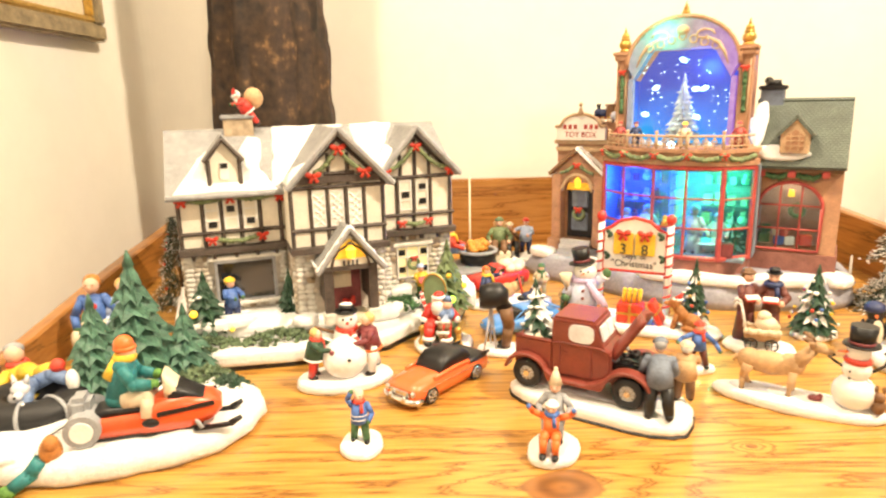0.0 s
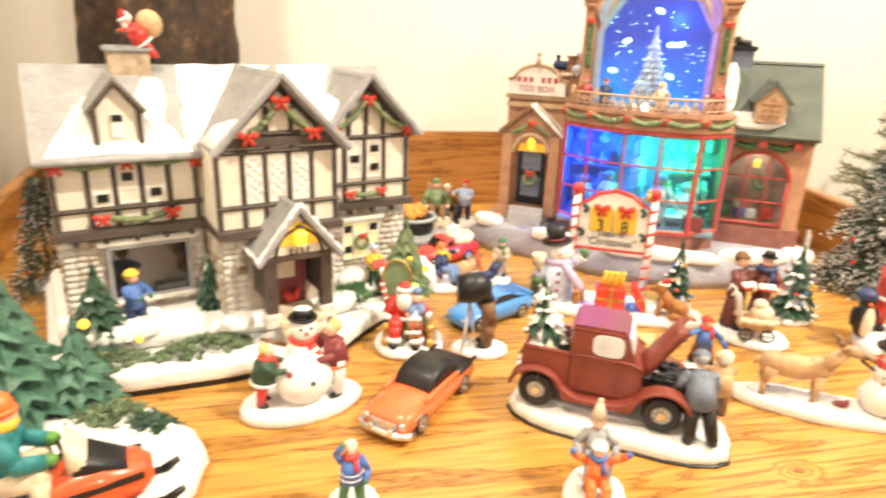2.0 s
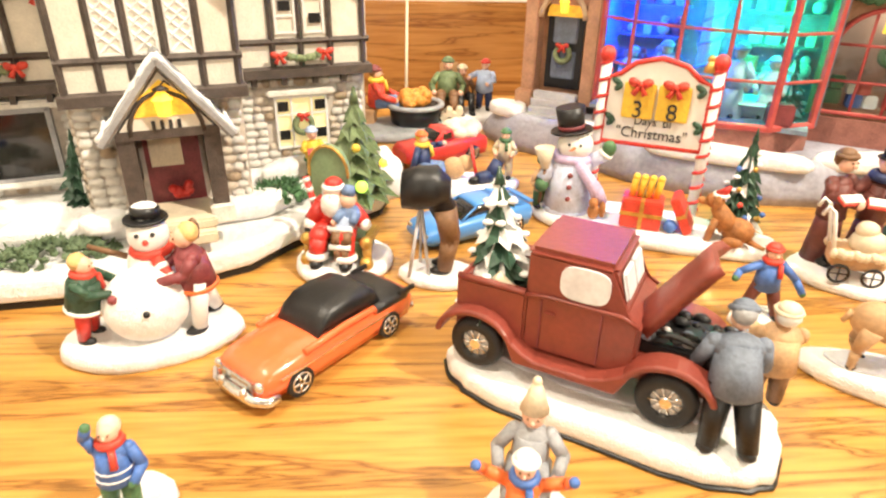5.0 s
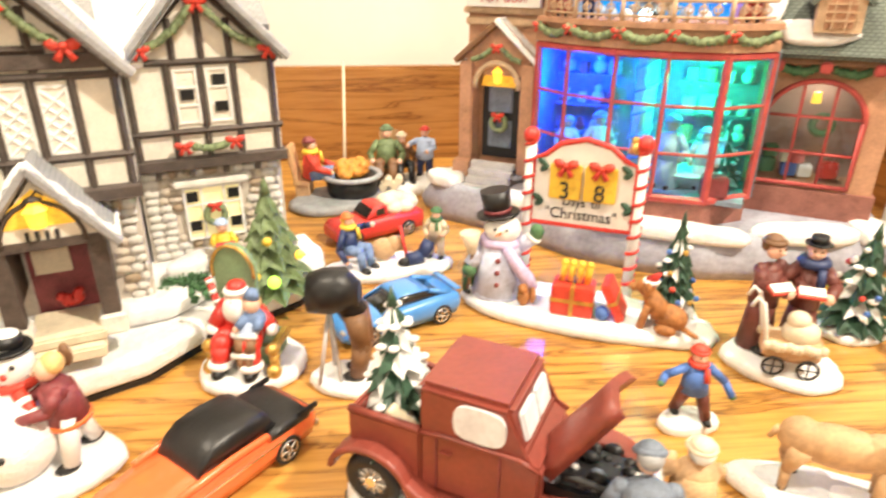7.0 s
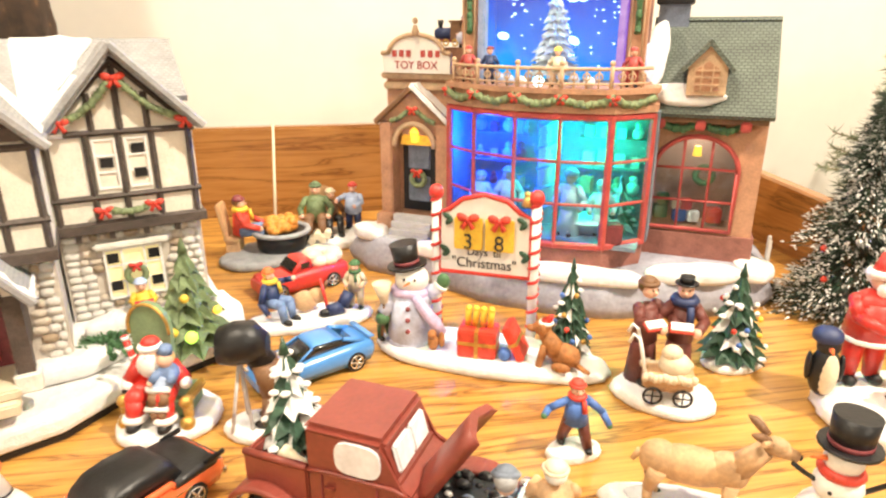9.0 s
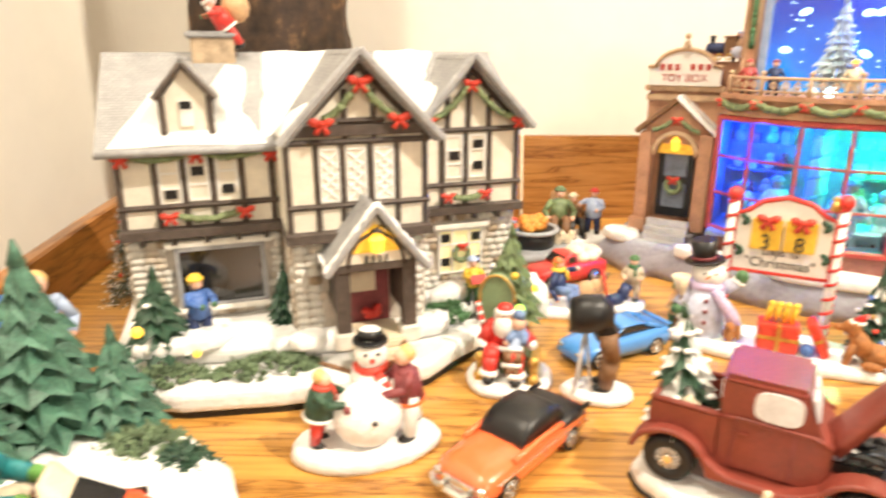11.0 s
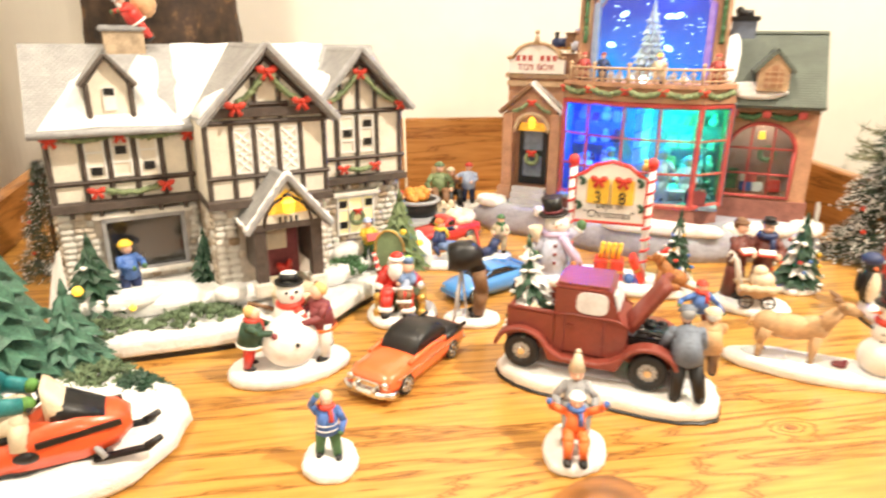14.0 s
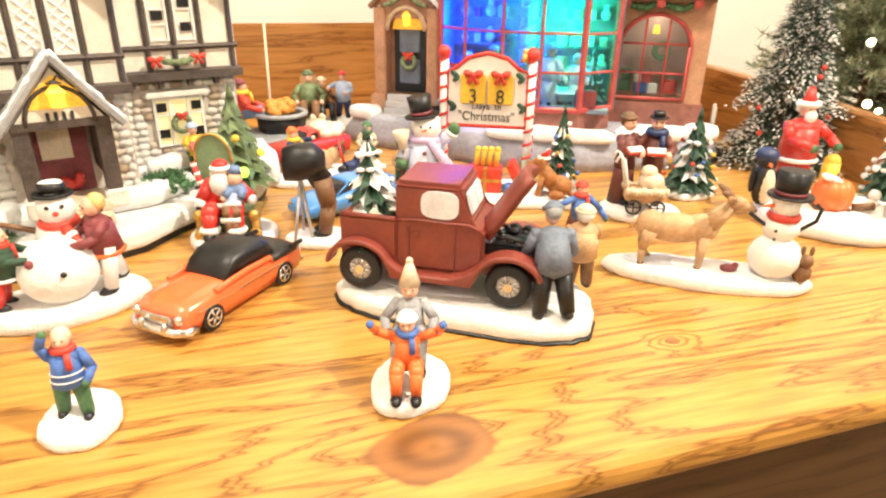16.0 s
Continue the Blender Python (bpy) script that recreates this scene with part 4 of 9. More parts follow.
drift(house, [on_gable(0.085, 0.1855, 0.047, 0.5, 0.0), on_gable(0.085, 0.1855, 0.047, 0.98, -0.01), on_gable(0.085, 0.1855, 0.047, 0.98, 0.03), on_gable(0.085, 0.1855, 0.047, 0.4, 0.04)], 0.002)


def beam(u0, z0, u1, z1, v, w=0.0034):
    one("beam", "timber", house, lambda m: m.limb((u0, v, z0), (u1, v, z1), w * 0.52, w * 0.52, 4, smooth=False))


VL, VC, VR = -0.004, -0.0435, -0.005
for u in (-0.123, -0.104, -0.089, -0.0735, -0.057, -0.040):
    beam(u, 0.088, u, 0.134, VL)
for u in (-0.0345, -0.0185, -0.0045, 0.0115, 0.0270, 0.0435):
    beam(u, 0.089, u, 0.139, VC)
for u in (0.048, 0.067, 0.083, 0.100, 0.1195):
    beam(u, 0.089, u, 0.138, VR)
for z in (0.0885, 0.102, 0.133):
    beam(-0.125, z, -0.037, z, VL - 0.0004)
for z in (0.0890, 0.1045, 0.1400):
    beam(-0.036, z, 0.046, z, VC - 0.0004)
for z in (0.0885, 0.1035, 0.1390):
    beam(0.046, z, 0.123, z, VR - 0.0004)
for pk, l, r, zt, v in ((0.006, -0.033, 0.045, 0.181, VC), (0.085, 0.049, 0.121, 0.178, VR)):
    beam(pk, zt - 0.001, l, 0.1415, v - 0.001)
    beam(pk, zt - 0.001, r, 0.1415, v - 0.001)
beam(-0.006, 0.151, 0.020, 0.151, VC - 0.0004)
beam(-0.002, 0.140, -0.002, 0.168, VC)
beam(0.014, 0.140, 0.014, 0.168, VC)
beam(0.085, 0.139, 0.085, 0.174, VR)
beam(0.071, 0.139, 0.071, 0.160, VR)
beam(0.099, 0.139, 0.099, 0.160, VR)
one("gable_band", "timber", house, lambda m: m.box((0.006, VC - 0.0012, 0.1462), (0.070, 0.0030, 0.0062), bevel=0.0005))
# jetty mouldings between the storeys
one("jetty", "timber", house, lambda m: m.box((-0.081, 0.058, 0.0865), (0.090, 0.134, 0.005)))
one("jetty", "timber", house, lambda m: m.box((0.0045, 0.026, 0.0875), (0.084, 0.152, 0.005)))
one("jetty", "timber", house, lambda m: m.box((0.084, 0.058, 0.0865), (0.080, 0.134, 0.005)))
# brackets under the storeys
for u in (-0.115, -0.098, -0.080, -0.062, -0.046):
    one("bracket", "timber", house, lambda m: m.box((u, -0.0045, 0.082), (0.003, 0.005, 0.005)))
for u in (0.055, 0.072, 0.09, 0.107):
    one("bracket", "timber", house, lambda m: m.box((u, -0.0045, 0.082), (0.003, 0.005, 0.005)))


def lit_window(u, z, w, h, v, holes=(), rows=3):
    win = new("window")
    win.parent = house
    win.matrix_basis = pose(u, v, z)
    one("pane", "litwin", win, lambda m: m.box((0, 0.0008, 0), (w, 0.0014, h)))
    m = Mesh().paint("white")
    for s in (-1, 1):
        m.box((s * w / 2, 0, 0), (0.0014, 0.0022, h + 0.0014))
    for k in range(rows + 1):
        m.box((0, 0, -h / 2 + h * k / rows), (w + 0.001, 0.002, 0.0011))
    m.done("window_frame", win)
    for hu, hz in holes:
        one("opening", "black", win, lambda m: m.box((hu * w, -0.0008, hz * h), (w * 0.62, 0.0012, h * 0.19)))
    return win


for u, z, hole in ((-0.0965, 0.1165, -0.28), (-0.0812, 0.1185, 0.12), (-0.0652, 0.1165, -0.22)):
    lit_window(u, z, 0.0105, 0.027, VL + 0.001, ((0.0, hole),))
lit_window(0.0755, 0.1215, 0.0105, 0.027, VR + 0.001, ((0.0, 0.03),))
lit_window(0.0915, 0.1215, 0.0105, 0.027, VR + 0.001, ((0.05, 0.30), (0.05, -0.22)))
# latticed panels of the middle bay
for u in (-0.0115, 0.0035, 0.01925):
    lat = new("lattice_window")
    lat.parent = house
    lat.matrix_basis = pose(u, VC + 0.001, 0.1215)
    one("pane", "latpane", lat, lambda m: m.box((0, 0.0008, 0), (0.0112, 0.0014, 0.030)))
    one("frame", "white", lat, lambda m: m.box((-0.0051, 0, 0), (0.0012, 0.0026, 0.030)).box((0.0051, 0, 0), (0.0012, 0.0026, 0.030)).box((0, 0, 0.0144), (0.0112, 0.0026, 0.0012)).box((0, 0, -0.0144), (0.0112, 0.0026, 0.0012)))
    m = Mesh().paint("white")
    for s in (-1, 1):
        for k in range(-1, 6):
            z0 = -0.015 + k * 0.006
            za, zb = (z0, z0 + 0.0105)
            if za < -0.0152 or zb > 0.0165:
                continue
            m.limb((-s * 0.0055, -0.0004, za), (s * 0.0055, -0.0004, zb), 0.0011, 0.0011, 4, smooth=False)
    m.done("lattice", lat)
# ground-floor windows
win = new("shop_window")
win.parent = house
win.matrix_basis = pose(-0.0735, -0.002, 0.0575)
one("pane", "darkglass", win, lambda m: m.box((0, 0.0, 0), (0.047, 0.002, 0.034)))
m = Mesh().paint("greyedge")
for s in (-1, 1):
    m.box((s * 0.0245, -0.001, 0), (0.0025, 0.005, 0.039))
    m.box((0, -0.001, s * 0.0185), (0.052, 0.005, 0.003))
m.done("window_frame", win)
one("lintel", "stonelight", house, lambda m: m.box((-0.0735, -0.003, 0.0785), (0.062, 0.006, 0.0045), bevel=0.001))
one("sill", "stonelight", house, lambda m: m.box((-0.0735, -0.004, 0.0375), (0.056, 0.008, 0.003), bevel=0.001))
w = lit_window(0.081, 0.0565, 0.030, 0.030, -0.002, (), 3)
m = Mesh().paint("white")
for u in (-0.006, 0.006):
    m.box((u, -0.0006, 0), (0.0011, 0.002, 0.03))
m.done("glazing_bar", w)
for hu, hz in ((-0.011, 0.010), (0.011, 0.010), (-0.011, -0.007), (0.011, -0.007)):
    one("opening", "black", w, lambda m: m.box((hu, -0.0012, hz), (0.006, 0.0012, 0.0055)))
one("lintel", "stonelight", house, lambda m: m.box((0.081, -0.003, 0.0745), (0.040, 0.006, 0.004), bevel=0.001))
m = Mesh().paint("garland").torus((0.081, -0.0055, 0.0555), 0.005, 0.002, (90, 0, 0), n=14, k=6)
m.done("wreath", house, "green wreath with a red bow")
bow(house, 0.081, -0.0075, 0.0615, 0.0035)
# dormer
dm = new("dormer")
dm.parent = house
dm.matrix_basis = pose(-0.083, -0.006, 0.146)
m = Mesh().paint("cream").prism([(-0.0115, -0.004), (0.0115, -0.004), (0.0115, 0.017), (0, 0.033), (-0.0115, 0.017)], 0, 0.045)
m.done("wall", dm)
m = Mesh().paint("greyroof")
m.sheet([(0, -0.004, 0.0385), (0, 0.05, 0.0385), (-0.0175, 0.05, 0.0175), (-0.0175, -0.004, 0.0175)], 0.0022)
m.sheet([(0, 0.05, 0.0385), (0, -0.004, 0.0385), (0.0175, -0.004, 0.0175), (0.0175, 0.05, 0.0175)], 0.0022)
m.done("roof", dm)
m = Mesh().paint("timber")
for s in (-1, 1):
    m.limb((0, -0.0042, 0.035), (s * 0.0155, -0.0042, 0.0165), 0.0016, 0.0016, 4, smooth=False)
    m.limb((s * 0.0125, -0.0015, -0.004), (s * 0.0125, -0.0015, 0.018), 0.0018, 0.0018, 4, smooth=False)
m.done("timber", dm)
one("opening", "black", dm, lambda m: m.box((0, -0.001, 0.013), (0.0058, 0.002, 0.0042)))
one("shutter", "white", dm, lambda m: m.box((0, -0.0006, 0.0085), (0.0072, 0.0018, 0.014)))
# chimney
ch = new("chimney")
ch.parent = house
ch.matrix_basis = pose(-0.066, 0.062, 0.178)
one("chimney_shaft", "stonebrown", ch, lambda m: m.box((0, 0, 0.008), (0.026, 0.022, 0.02)))
one("cap", "greyedge", ch, lambda m: m.box((0, 0, 0.0195), (0.031, 0.026, 0.004), bevel=0.001))
fs = figure(house, "santa_figurine", -0.048, 0.056, 0.190, 0.036, -80, "red", "red", "white", "santa", ((-0.25, -0.2, 0.75), (0.25, -0.2, 0.75)), beard="white", fat=1.25, hem="white", label="small red and white figurine climbing the chimney", lean=34)
one("sack", "tan", house, lambda m: m.ball((-0.050, 0.060, 0.214), 0.009, (1, 0.9, 1.1), 10))
# porch
po = new("porch")
po.parent = house
po.matrix_basis = pose(0.0065, -0.05, 0.0)
m = Mesh().paint("greyroof")
m.sheet([(0, -0.026, 0.1105), (0, 0.012, 0.1105), (-0.0275, 0.012, 0.0755), (-0.0275, -0.026, 0.0755)], 0.003)
m.sheet([(0, 0.012, 0.1105), (0, -0.026, 0.1105), (0.0275, -0.026, 0.0755), (0.0275, 0.012, 0.0755)], 0.003)
m.done("roof", po)
m = Mesh().paint("greyedge")
for s in (-1, 1):
    m.limb((0, -0.027, 0.1095), (s * 0.028, -0.027, 0.0745), 0.0022, 0.0022, 6, smooth=False)
m.done("barge_board", po)
one("gable", "cream", po, lambda m: m.prism([(-0.021, 0.077), (0.021, 0.077), (0, 0.104)], -0.0225, -0.018))
for s in (-1, 1):
    one("post", "timber", po, lambda m: m.box((s * 0.0185, -0.0185, 0.057), (0.0075, 0.0075, 0.040)).box((s * 0.0185, -0.002, 0.062), (0.006, 0.026, 0.032)))
    one("pillar_foot", "stonelight", po, lambda m: m.box((s * 0.0185, -0.0185, 0.034), (0.011, 0.011, 0.010), bevel=0.001))
one("lintel", "timber", po, lambda m: m.box((0, -0.0205, 0.0765), (0.044, 0.006, 0.004)))
one("door", "maroon", po, lambda m: m.box((0.0, 0.006, 0.056), (0.026, 0.003, 0.046)))
one("door_window", "beige", po, lambda m: m.box((-0.003, 0.0035, 0.063), (0.015, 0.002, 0.020)))
one("poinsettia", "red", po, lambda m: [m.ball((random.uniform(-0.006, 0.006), 0.0, 0.040 + random.uniform(-0.003, 0.003)), 0.0025, seg=6) for i in range(9)])
m = Mesh().paint("beige")
m.box((0, -0.012, 0.0315), (0.030, 0.030, 0.005), bevel=0.001)
m.box((0, -0.026, 0.026), (0.028, 0.012, 0.006), bevel=0.001)
m.done("step", po)
m = Mesh().paint("lantern")
m.limb((0, -0.026, 0.0855), (0, -0.026, 0.0925), 0.0032, 0.0042, 6, smooth=False).limb((0, -0.026, 0.0925), (0, -0.026, 0.097), 0.0050, 0.0008, 6, smooth=False)
m.done("lantern", po, "glowing yellow lantern over the door")
one("lantern_cap", "timber", po, lambda m: m.limb((0, -0.026, 0.0968), (0, -0.026, 0.0985), 0.0040, 0.0008, 6).rope([(0, -0.026, 0.098), (0.002, -0.026, 0.1005), (0.004, -0.026, 0.0985)], 0.0005, 5))
# lantern glow on the porch gable, drawn as an emissive panel
one("painted_glow", "glowpanel", po, lambda m: m.prism([(-0.0135, 0.0845), (0.0135, 0.0845), (0.010, 0.0925), (0.0, 0.1005), (-0.010, 0.0925)], -0.0231, -0.0224), "amber panel standing in for lantern glow on the gable")
snow_rnd = random.Random(15)
for q in (-1, 1):
    edge = [(q * 0.0285 * t, -0.0262 + snow_rnd.uniform(-0.0008, 0.0008), 0.1118 - 0.0355 * t) for t in [k / 14 for k in range(15)]]
    one("snow_edge", "snow", po, lambda m: m.rope(edge, [snow_rnd.uniform(0.0009, 0.0021) for k in edge], 8))
    eave = [(q * 0.0272, -0.025 + 0.036 * k / 12, 0.0772 + snow_rnd.uniform(-0.0006, 0.0006)) for k in range(13)]
    one("snow_edge", "snow", po, lambda m: m.rope(eave, [snow_rnd.uniform(0.0005, 0.0016) for k in eave], 8))
for k in range(4):
    one("number_bar", "ink", po, lambda m: m.box((-0.0054 + 0.0036 * k, -0.0232, 0.0805), (0.0016, 0.0004, 0.0044)))
# arch over the door sign
m = Mesh().paint("timber")
arc = [(0.0155 * math.cos(a), -0.023, 0.0765 + 0.0185 * math.sin(a)) for a in [math.pi * k / 12 for k in range(13)]]
m.rope(arc, 0.0011, 5)
m.done("arch", po)
# bows and garlands
for u, z, v, s in ((-0.120, 0.131, VL - 0.004, 0.0052), (-0.081, 0.132, VL - 0.004, 0.0052), (-0.040, 0.131, VL - 0.004, 0.0052), (-0.0985, 0.0965, VL - 0.003, 0.005), (-0.0570, 0.0975, VL - 0.003, 0.005),
                   (0.006, 0.172, VC - 0.006, 0.006), (-0.0155, 0.1505, VC - 0.006, 0.006), (0.0275, 0.1525, VC - 0.006, 0.006), (0.085, 0.168, VR - 0.006, 0.0052), (0.056, 0.146, VR - 0.006, 0.005),
                   (0.118, 0.1445, VR - 0.006, 0.005), (0.0700, 0.0965, VR - 0.004, 0.0045), (0.0960, 0.0975, VR - 0.004, 0.0045)):
    bow(house, u, v, z, s)
for a, b, sag, v, sd in (((-0.118, 0.133), (-0.084, 0.133), 0.003, VL - 0.004, 1), ((-0.078, 0.133), (-0.043, 0.133), 0.003, VL - 0.004, 2), ((-0.094, 0.097), (-0.061, 0.097), 0.003, VL - 0.003, 3),
                         ((0.004, 0.170), (-0.014, 0.153), 0.003, VC - 0.005, 4), ((0.008, 0.170), (0.026, 0.154), 0.003, VC - 0.005, 5), ((0.083, 0.167), (0.058, 0.147), 0.004, VR - 0.005, 6),
                         ((0.087, 0.167), (0.116, 0.146), 0.004, VR - 0.005, 7), ((0.074, 0.0965), (0.092, 0.0965), 0.002, VR - 0.004, 8)):
    swag(house, a, b, sag, 0.0022, v, seed=sd)
# planting and small figurines that belong to the house
shrub(house, -0.055, -0.058, 0.017, 0.03, 0.010, 0.012, seed=4, n=130)
shrub(house, -0.11, -0.052, 0.017, 0.025, 0.009, 0.010, seed=5, n=100)
shrub(house, 0.058, -0.034, 0.022, 0.017, 0.009, 0.016, key="green", seed=6, n=90)
one("snow_drift", "snow", house, lambda m: m.mound(0.026, 0.012, 0.008, (-0.095, -0.036, 0.027), 10, 2))
one("snow_drift", "snow", house, lambda m: m.mound(0.012, 0.008, 0.007, (-0.030, -0.052, 0.026), 20, 5))
one("snow_drift", "snow", house, lambda m: m.mound(0.016, 0.009, 0.008, (0.066, -0.024, 0.032), 20, 7))
pine(house, -0.109, -0.032, 0.024, 0.052, 0.019, "leafdark", 0.04, 7, 12)
pine(house, -0.0395, -0.020, 0.026, 0.042, 0.012, "leafdark", 0.10, 7, 13)
pine(house, 0.104, -0.036, 0.016, 0.066, 0.022, "olive", 0.0, 7, 14)
for px, py, pz, key in ((0.092, -0.052, 0.034, "yellow"), (0.117, -0.046, 0.040, "lantern"), (0.100, -0.050, 0.052, "yellow")):
    one("tree_light", key, house, lambda m: m.ball((px, py, pz), 0.0026, seg=8), "glowing yellow light")
one("snow_drift", "snow", house, lambda m: m.mound(0.013, 0.012, 0.020, (0.120, -0.030, 0.014), 0, 9, 0.1, 0.5))
figure(house, "caroler_figurine", -0.088, -0.028, 0.026, 0.042, 25, "blue", "navy", "yellow", "yellow", ((-0.05, -0.25, 0.6), (0.12, -0.25, 0.6)), label="small figurine in a blue coat with yellow hat")
figure(house, "caroler_figurine", 0.081, -0.026, 0.026, 0.034, 0, "yellow", "green", "hairblond", "paleblue", ((-0.1, -0.22, 0.6), (0.1, -0.22, 0.6)), label="small figurine in a yellow coat singing")
one("song_book", "red", house, lambda m: m.box((0.081, -0.036, 0.047), (0.010, 0.002, 0.006), rx=-30))
one("tree_light", "lantern", house, lambda m: m.ball((-0.118, -0.05, 0.046), 0.0032, seg=8), "glowing yellow light")
one("tree_light", "greenlit", house, lambda m: m.ball((0.100, -0.058, 0.032), 0.0036, seg=8), "glowing green light in a small pine")
one("tree_light", "lantern", house, lambda m: m.ball((-0.090, -0.052, 0.030), 0.0022, seg=8), "glowing yellow light")


# ---------- toy shop with a lit snow globe ----------
shop = thing("toy_shop", 0.242, 0.649, -31.8, "terracotta toy shop ornament with blue-lit bay window and water globe", "house ornament")
rim = [(-0.166, 0.06), (-0.166, 0.008), (-0.140, -0.016), (-0.10, -0.020), (-0.07, -0.028), (-0.03, -0.042), (0.02, -0.046), (0.06, -0.040), (0.10, -0.022), (0.145, 0.0), (0.168, 0.03), (0.168, 0.11), (-0.10, 0.11)]
m = Mesh().paint("rock")
rows = []
for f, z in ((1.0, 0.0), (1.02, 0.008), (0.99, 0.017), (0.95, 0.025), (0.91, 0.029)):
    row = []
    for i in range(len(rim)):
        p, q = Vector((*rim[i], 0)), Vector((*rim[(i + 1) % len(rim)], 0))
        for k in range(5):
            s = p.lerp(q, k / 5)
            w = f + 0.02 * noise.noise(Vector((s.x * 40, s.y * 40, z * 90)))
            row.append(m.bm.verts.new((s.x * w, 0.03 + (s.y - 0.03) * w, z)))
    rows.append(row)
for a, b in zip(rows, rows[1:]):
    for i in range(len(a)):
        m.bm.faces.new((a[i], a[(i + 1) % len(a)], b[(i + 1) % len(a)], b[i])).smooth = True
m.bm.faces.new(rows[-1]), m.bm.faces.new(rows[0][::-1])
m.done("rock_base", shop, "blue-grey rocky base")
for c, rx, ry, rot, sd in (((0.03, -0.034, 0.024), 0.05, 0.011, 4, 1), ((0.115, -0.002, 0.024), 0.032, 0.013, 25, 2), ((0.155, 0.03, 0.022), 0.014, 0.02, 0, 3), ((-0.145, 0.005, 0.024), 0.02, 0.012, -20, 4), ((-0.075, -0.018, 0.023), 0.02, 0.009, -10, 6), ((-0.155, 0.035, 0.016), 0.012, 0.02, 0, 7)):
    one("snow_drift", "snow", shop, lambda m: m.mound(rx, ry, 0.009, c, rot, sd))

BAY = [(-0.073, 0.004), (-0.047, -0.014), (-0.013, -0.026), (0.019, -0.028), (0.052, -0.022), (0.0765, 0.004)]
bay = new("bay_window")
bay.parent = shop
one("plinth", "brickred", shop, lambda m: m.slab(BAY + [(0.0765, 0.06), (-0.073, 0.06)], 0.027, 0.045))
one("plinth", "brickred", shop, lambda m: m.box((0.114, 0.062, 0.037), (0.078, 0.060, 0.022)))
m = Mesh().paint("shopred")
for (x0, y0), (x1, y1) in zip(BAY, BAY[1:]):
    for z, r in ((0.0465, 0.0026), (0.0765, 0.0011), (0.1065, 0.0011), (0.137, 0.0026)):
        m.limb((x0, y0, z), (x1, y1, z), r, r, 6, smooth=False)
for i, (x, y) in enumerate(BAY):
    r = 0.0027 if i in (0, 4, 5) else 0.0015
    m.limb((x, y, 0.045), (x, y, 0.138), r, r, 6, smooth=False)
m.done("window_frame", bay, "red painted glazing bars")
for (x0, y0), (x1, y1) in zip(BAY, BAY[1:]):
    m = Mesh().paint("tinted")
    m.sheet([(x0, y0 + 0.001, 0.047), (x1, y1 + 0.001, 0.047), (x1, y1 + 0.001, 0.137), (x0, y0 + 0.001, 0.137)], 0.0008)
    g = m.done("pane", bay)
    g.visible_shadow = False
# room behind the bay window
m = Mesh().paint("shopin")
m.box((0.002, 0.058, 0.092), (0.148, 0.004, 0.094))
m.box((-0.074, 0.032, 0.092), (0.004, 0.05, 0.094))
m.box((0.078, 0.032, 0.092), (0.004, 0.05, 0.094))
m.box((0.002, 0.02, 0.0455), (0.146, 0.075, 0.003))
for z in (0.068, 0.09, 0.112):
    m.box((-0.045, 0.050, z), (0.05, 0.012, 0.002))
    m.box((0.045, 0.050, z), (0.05, 0.012, 0.002))
m.done("shop_interior", bay)
rnd = random.Random(8)
for z in (0.069, 0.091, 0.113):
    for u in (-0.062, -0.05, -0.038, -0.027, 0.028, 0.04, 0.052, 0.064):
        s = rnd.uniform(0.0035, 0.0065)
        key = rnd.choice(("white", "shopred", "paleblue", "sandtrim", "white"))
        if rnd.random() < 0.5:
            one("toy", key, bay, lambda m: m.box((u, 0.048, z + s), (s * 1.5, s * 1.3, s * 2), rz=rnd.uniform(-20, 20), bevel=0.0004))
        else:
            one("toy", key, bay, lambda m: m.ball((u, 0.048, z + s), s, seg=8).ball((u, 0.048, z + s * 2.3), s * 0.6, seg=8))
# spiral post, toy figures and a gift on the shop floor
m = Mesh().paint("white").limb((0.0, 0.026, 0.047), (0.0, 0.026, 0.136), 0.007, 0.007, 14)
m.paint("paleblue")
hel = [(0.0073 * math.cos(t), 0.026 + 0.0073 * math.sin(t), 0.048 + 0.0026 * t) for t in [0.5 * k for k in range(67)]]
m.rope(hel, 0.0014, 5)
m.done("striped_column", bay)
for u, v, h, rz in ((-0.026, 0.010, 0.046, 20), (0.024, 0.000, 0.050, -15), (0.046, 0.008, 0.042, 10), (-0.052, 0.022, 0.038, 0)):
    figure(bay, "toy_figurine", u, v, 0.047, h, rz, "white", "white", "white", "paleblue", skirt="white", label="pale doll figurine in the shop window")
one("display_table", "white", bay, lambda m: m.limb((0.036, 0.012, 0.047), (0.036, 0.012, 0.056), 0.010, 0.014, 18).limb((0.036, 0.012, 0.056), (0.036, 0.012, 0.0575), 0.019, 0.019, 20))
pine(bay, 0.058, 0.022, 0.047, 0.044, 0.013, "leaf", 0.3, 6, 21)
one("gift_box", "maroon", bay, lambda m: m.box((0.056, -0.012, 0.055), (0.016, 0.012, 0.014), rz=15, bevel=0.001))
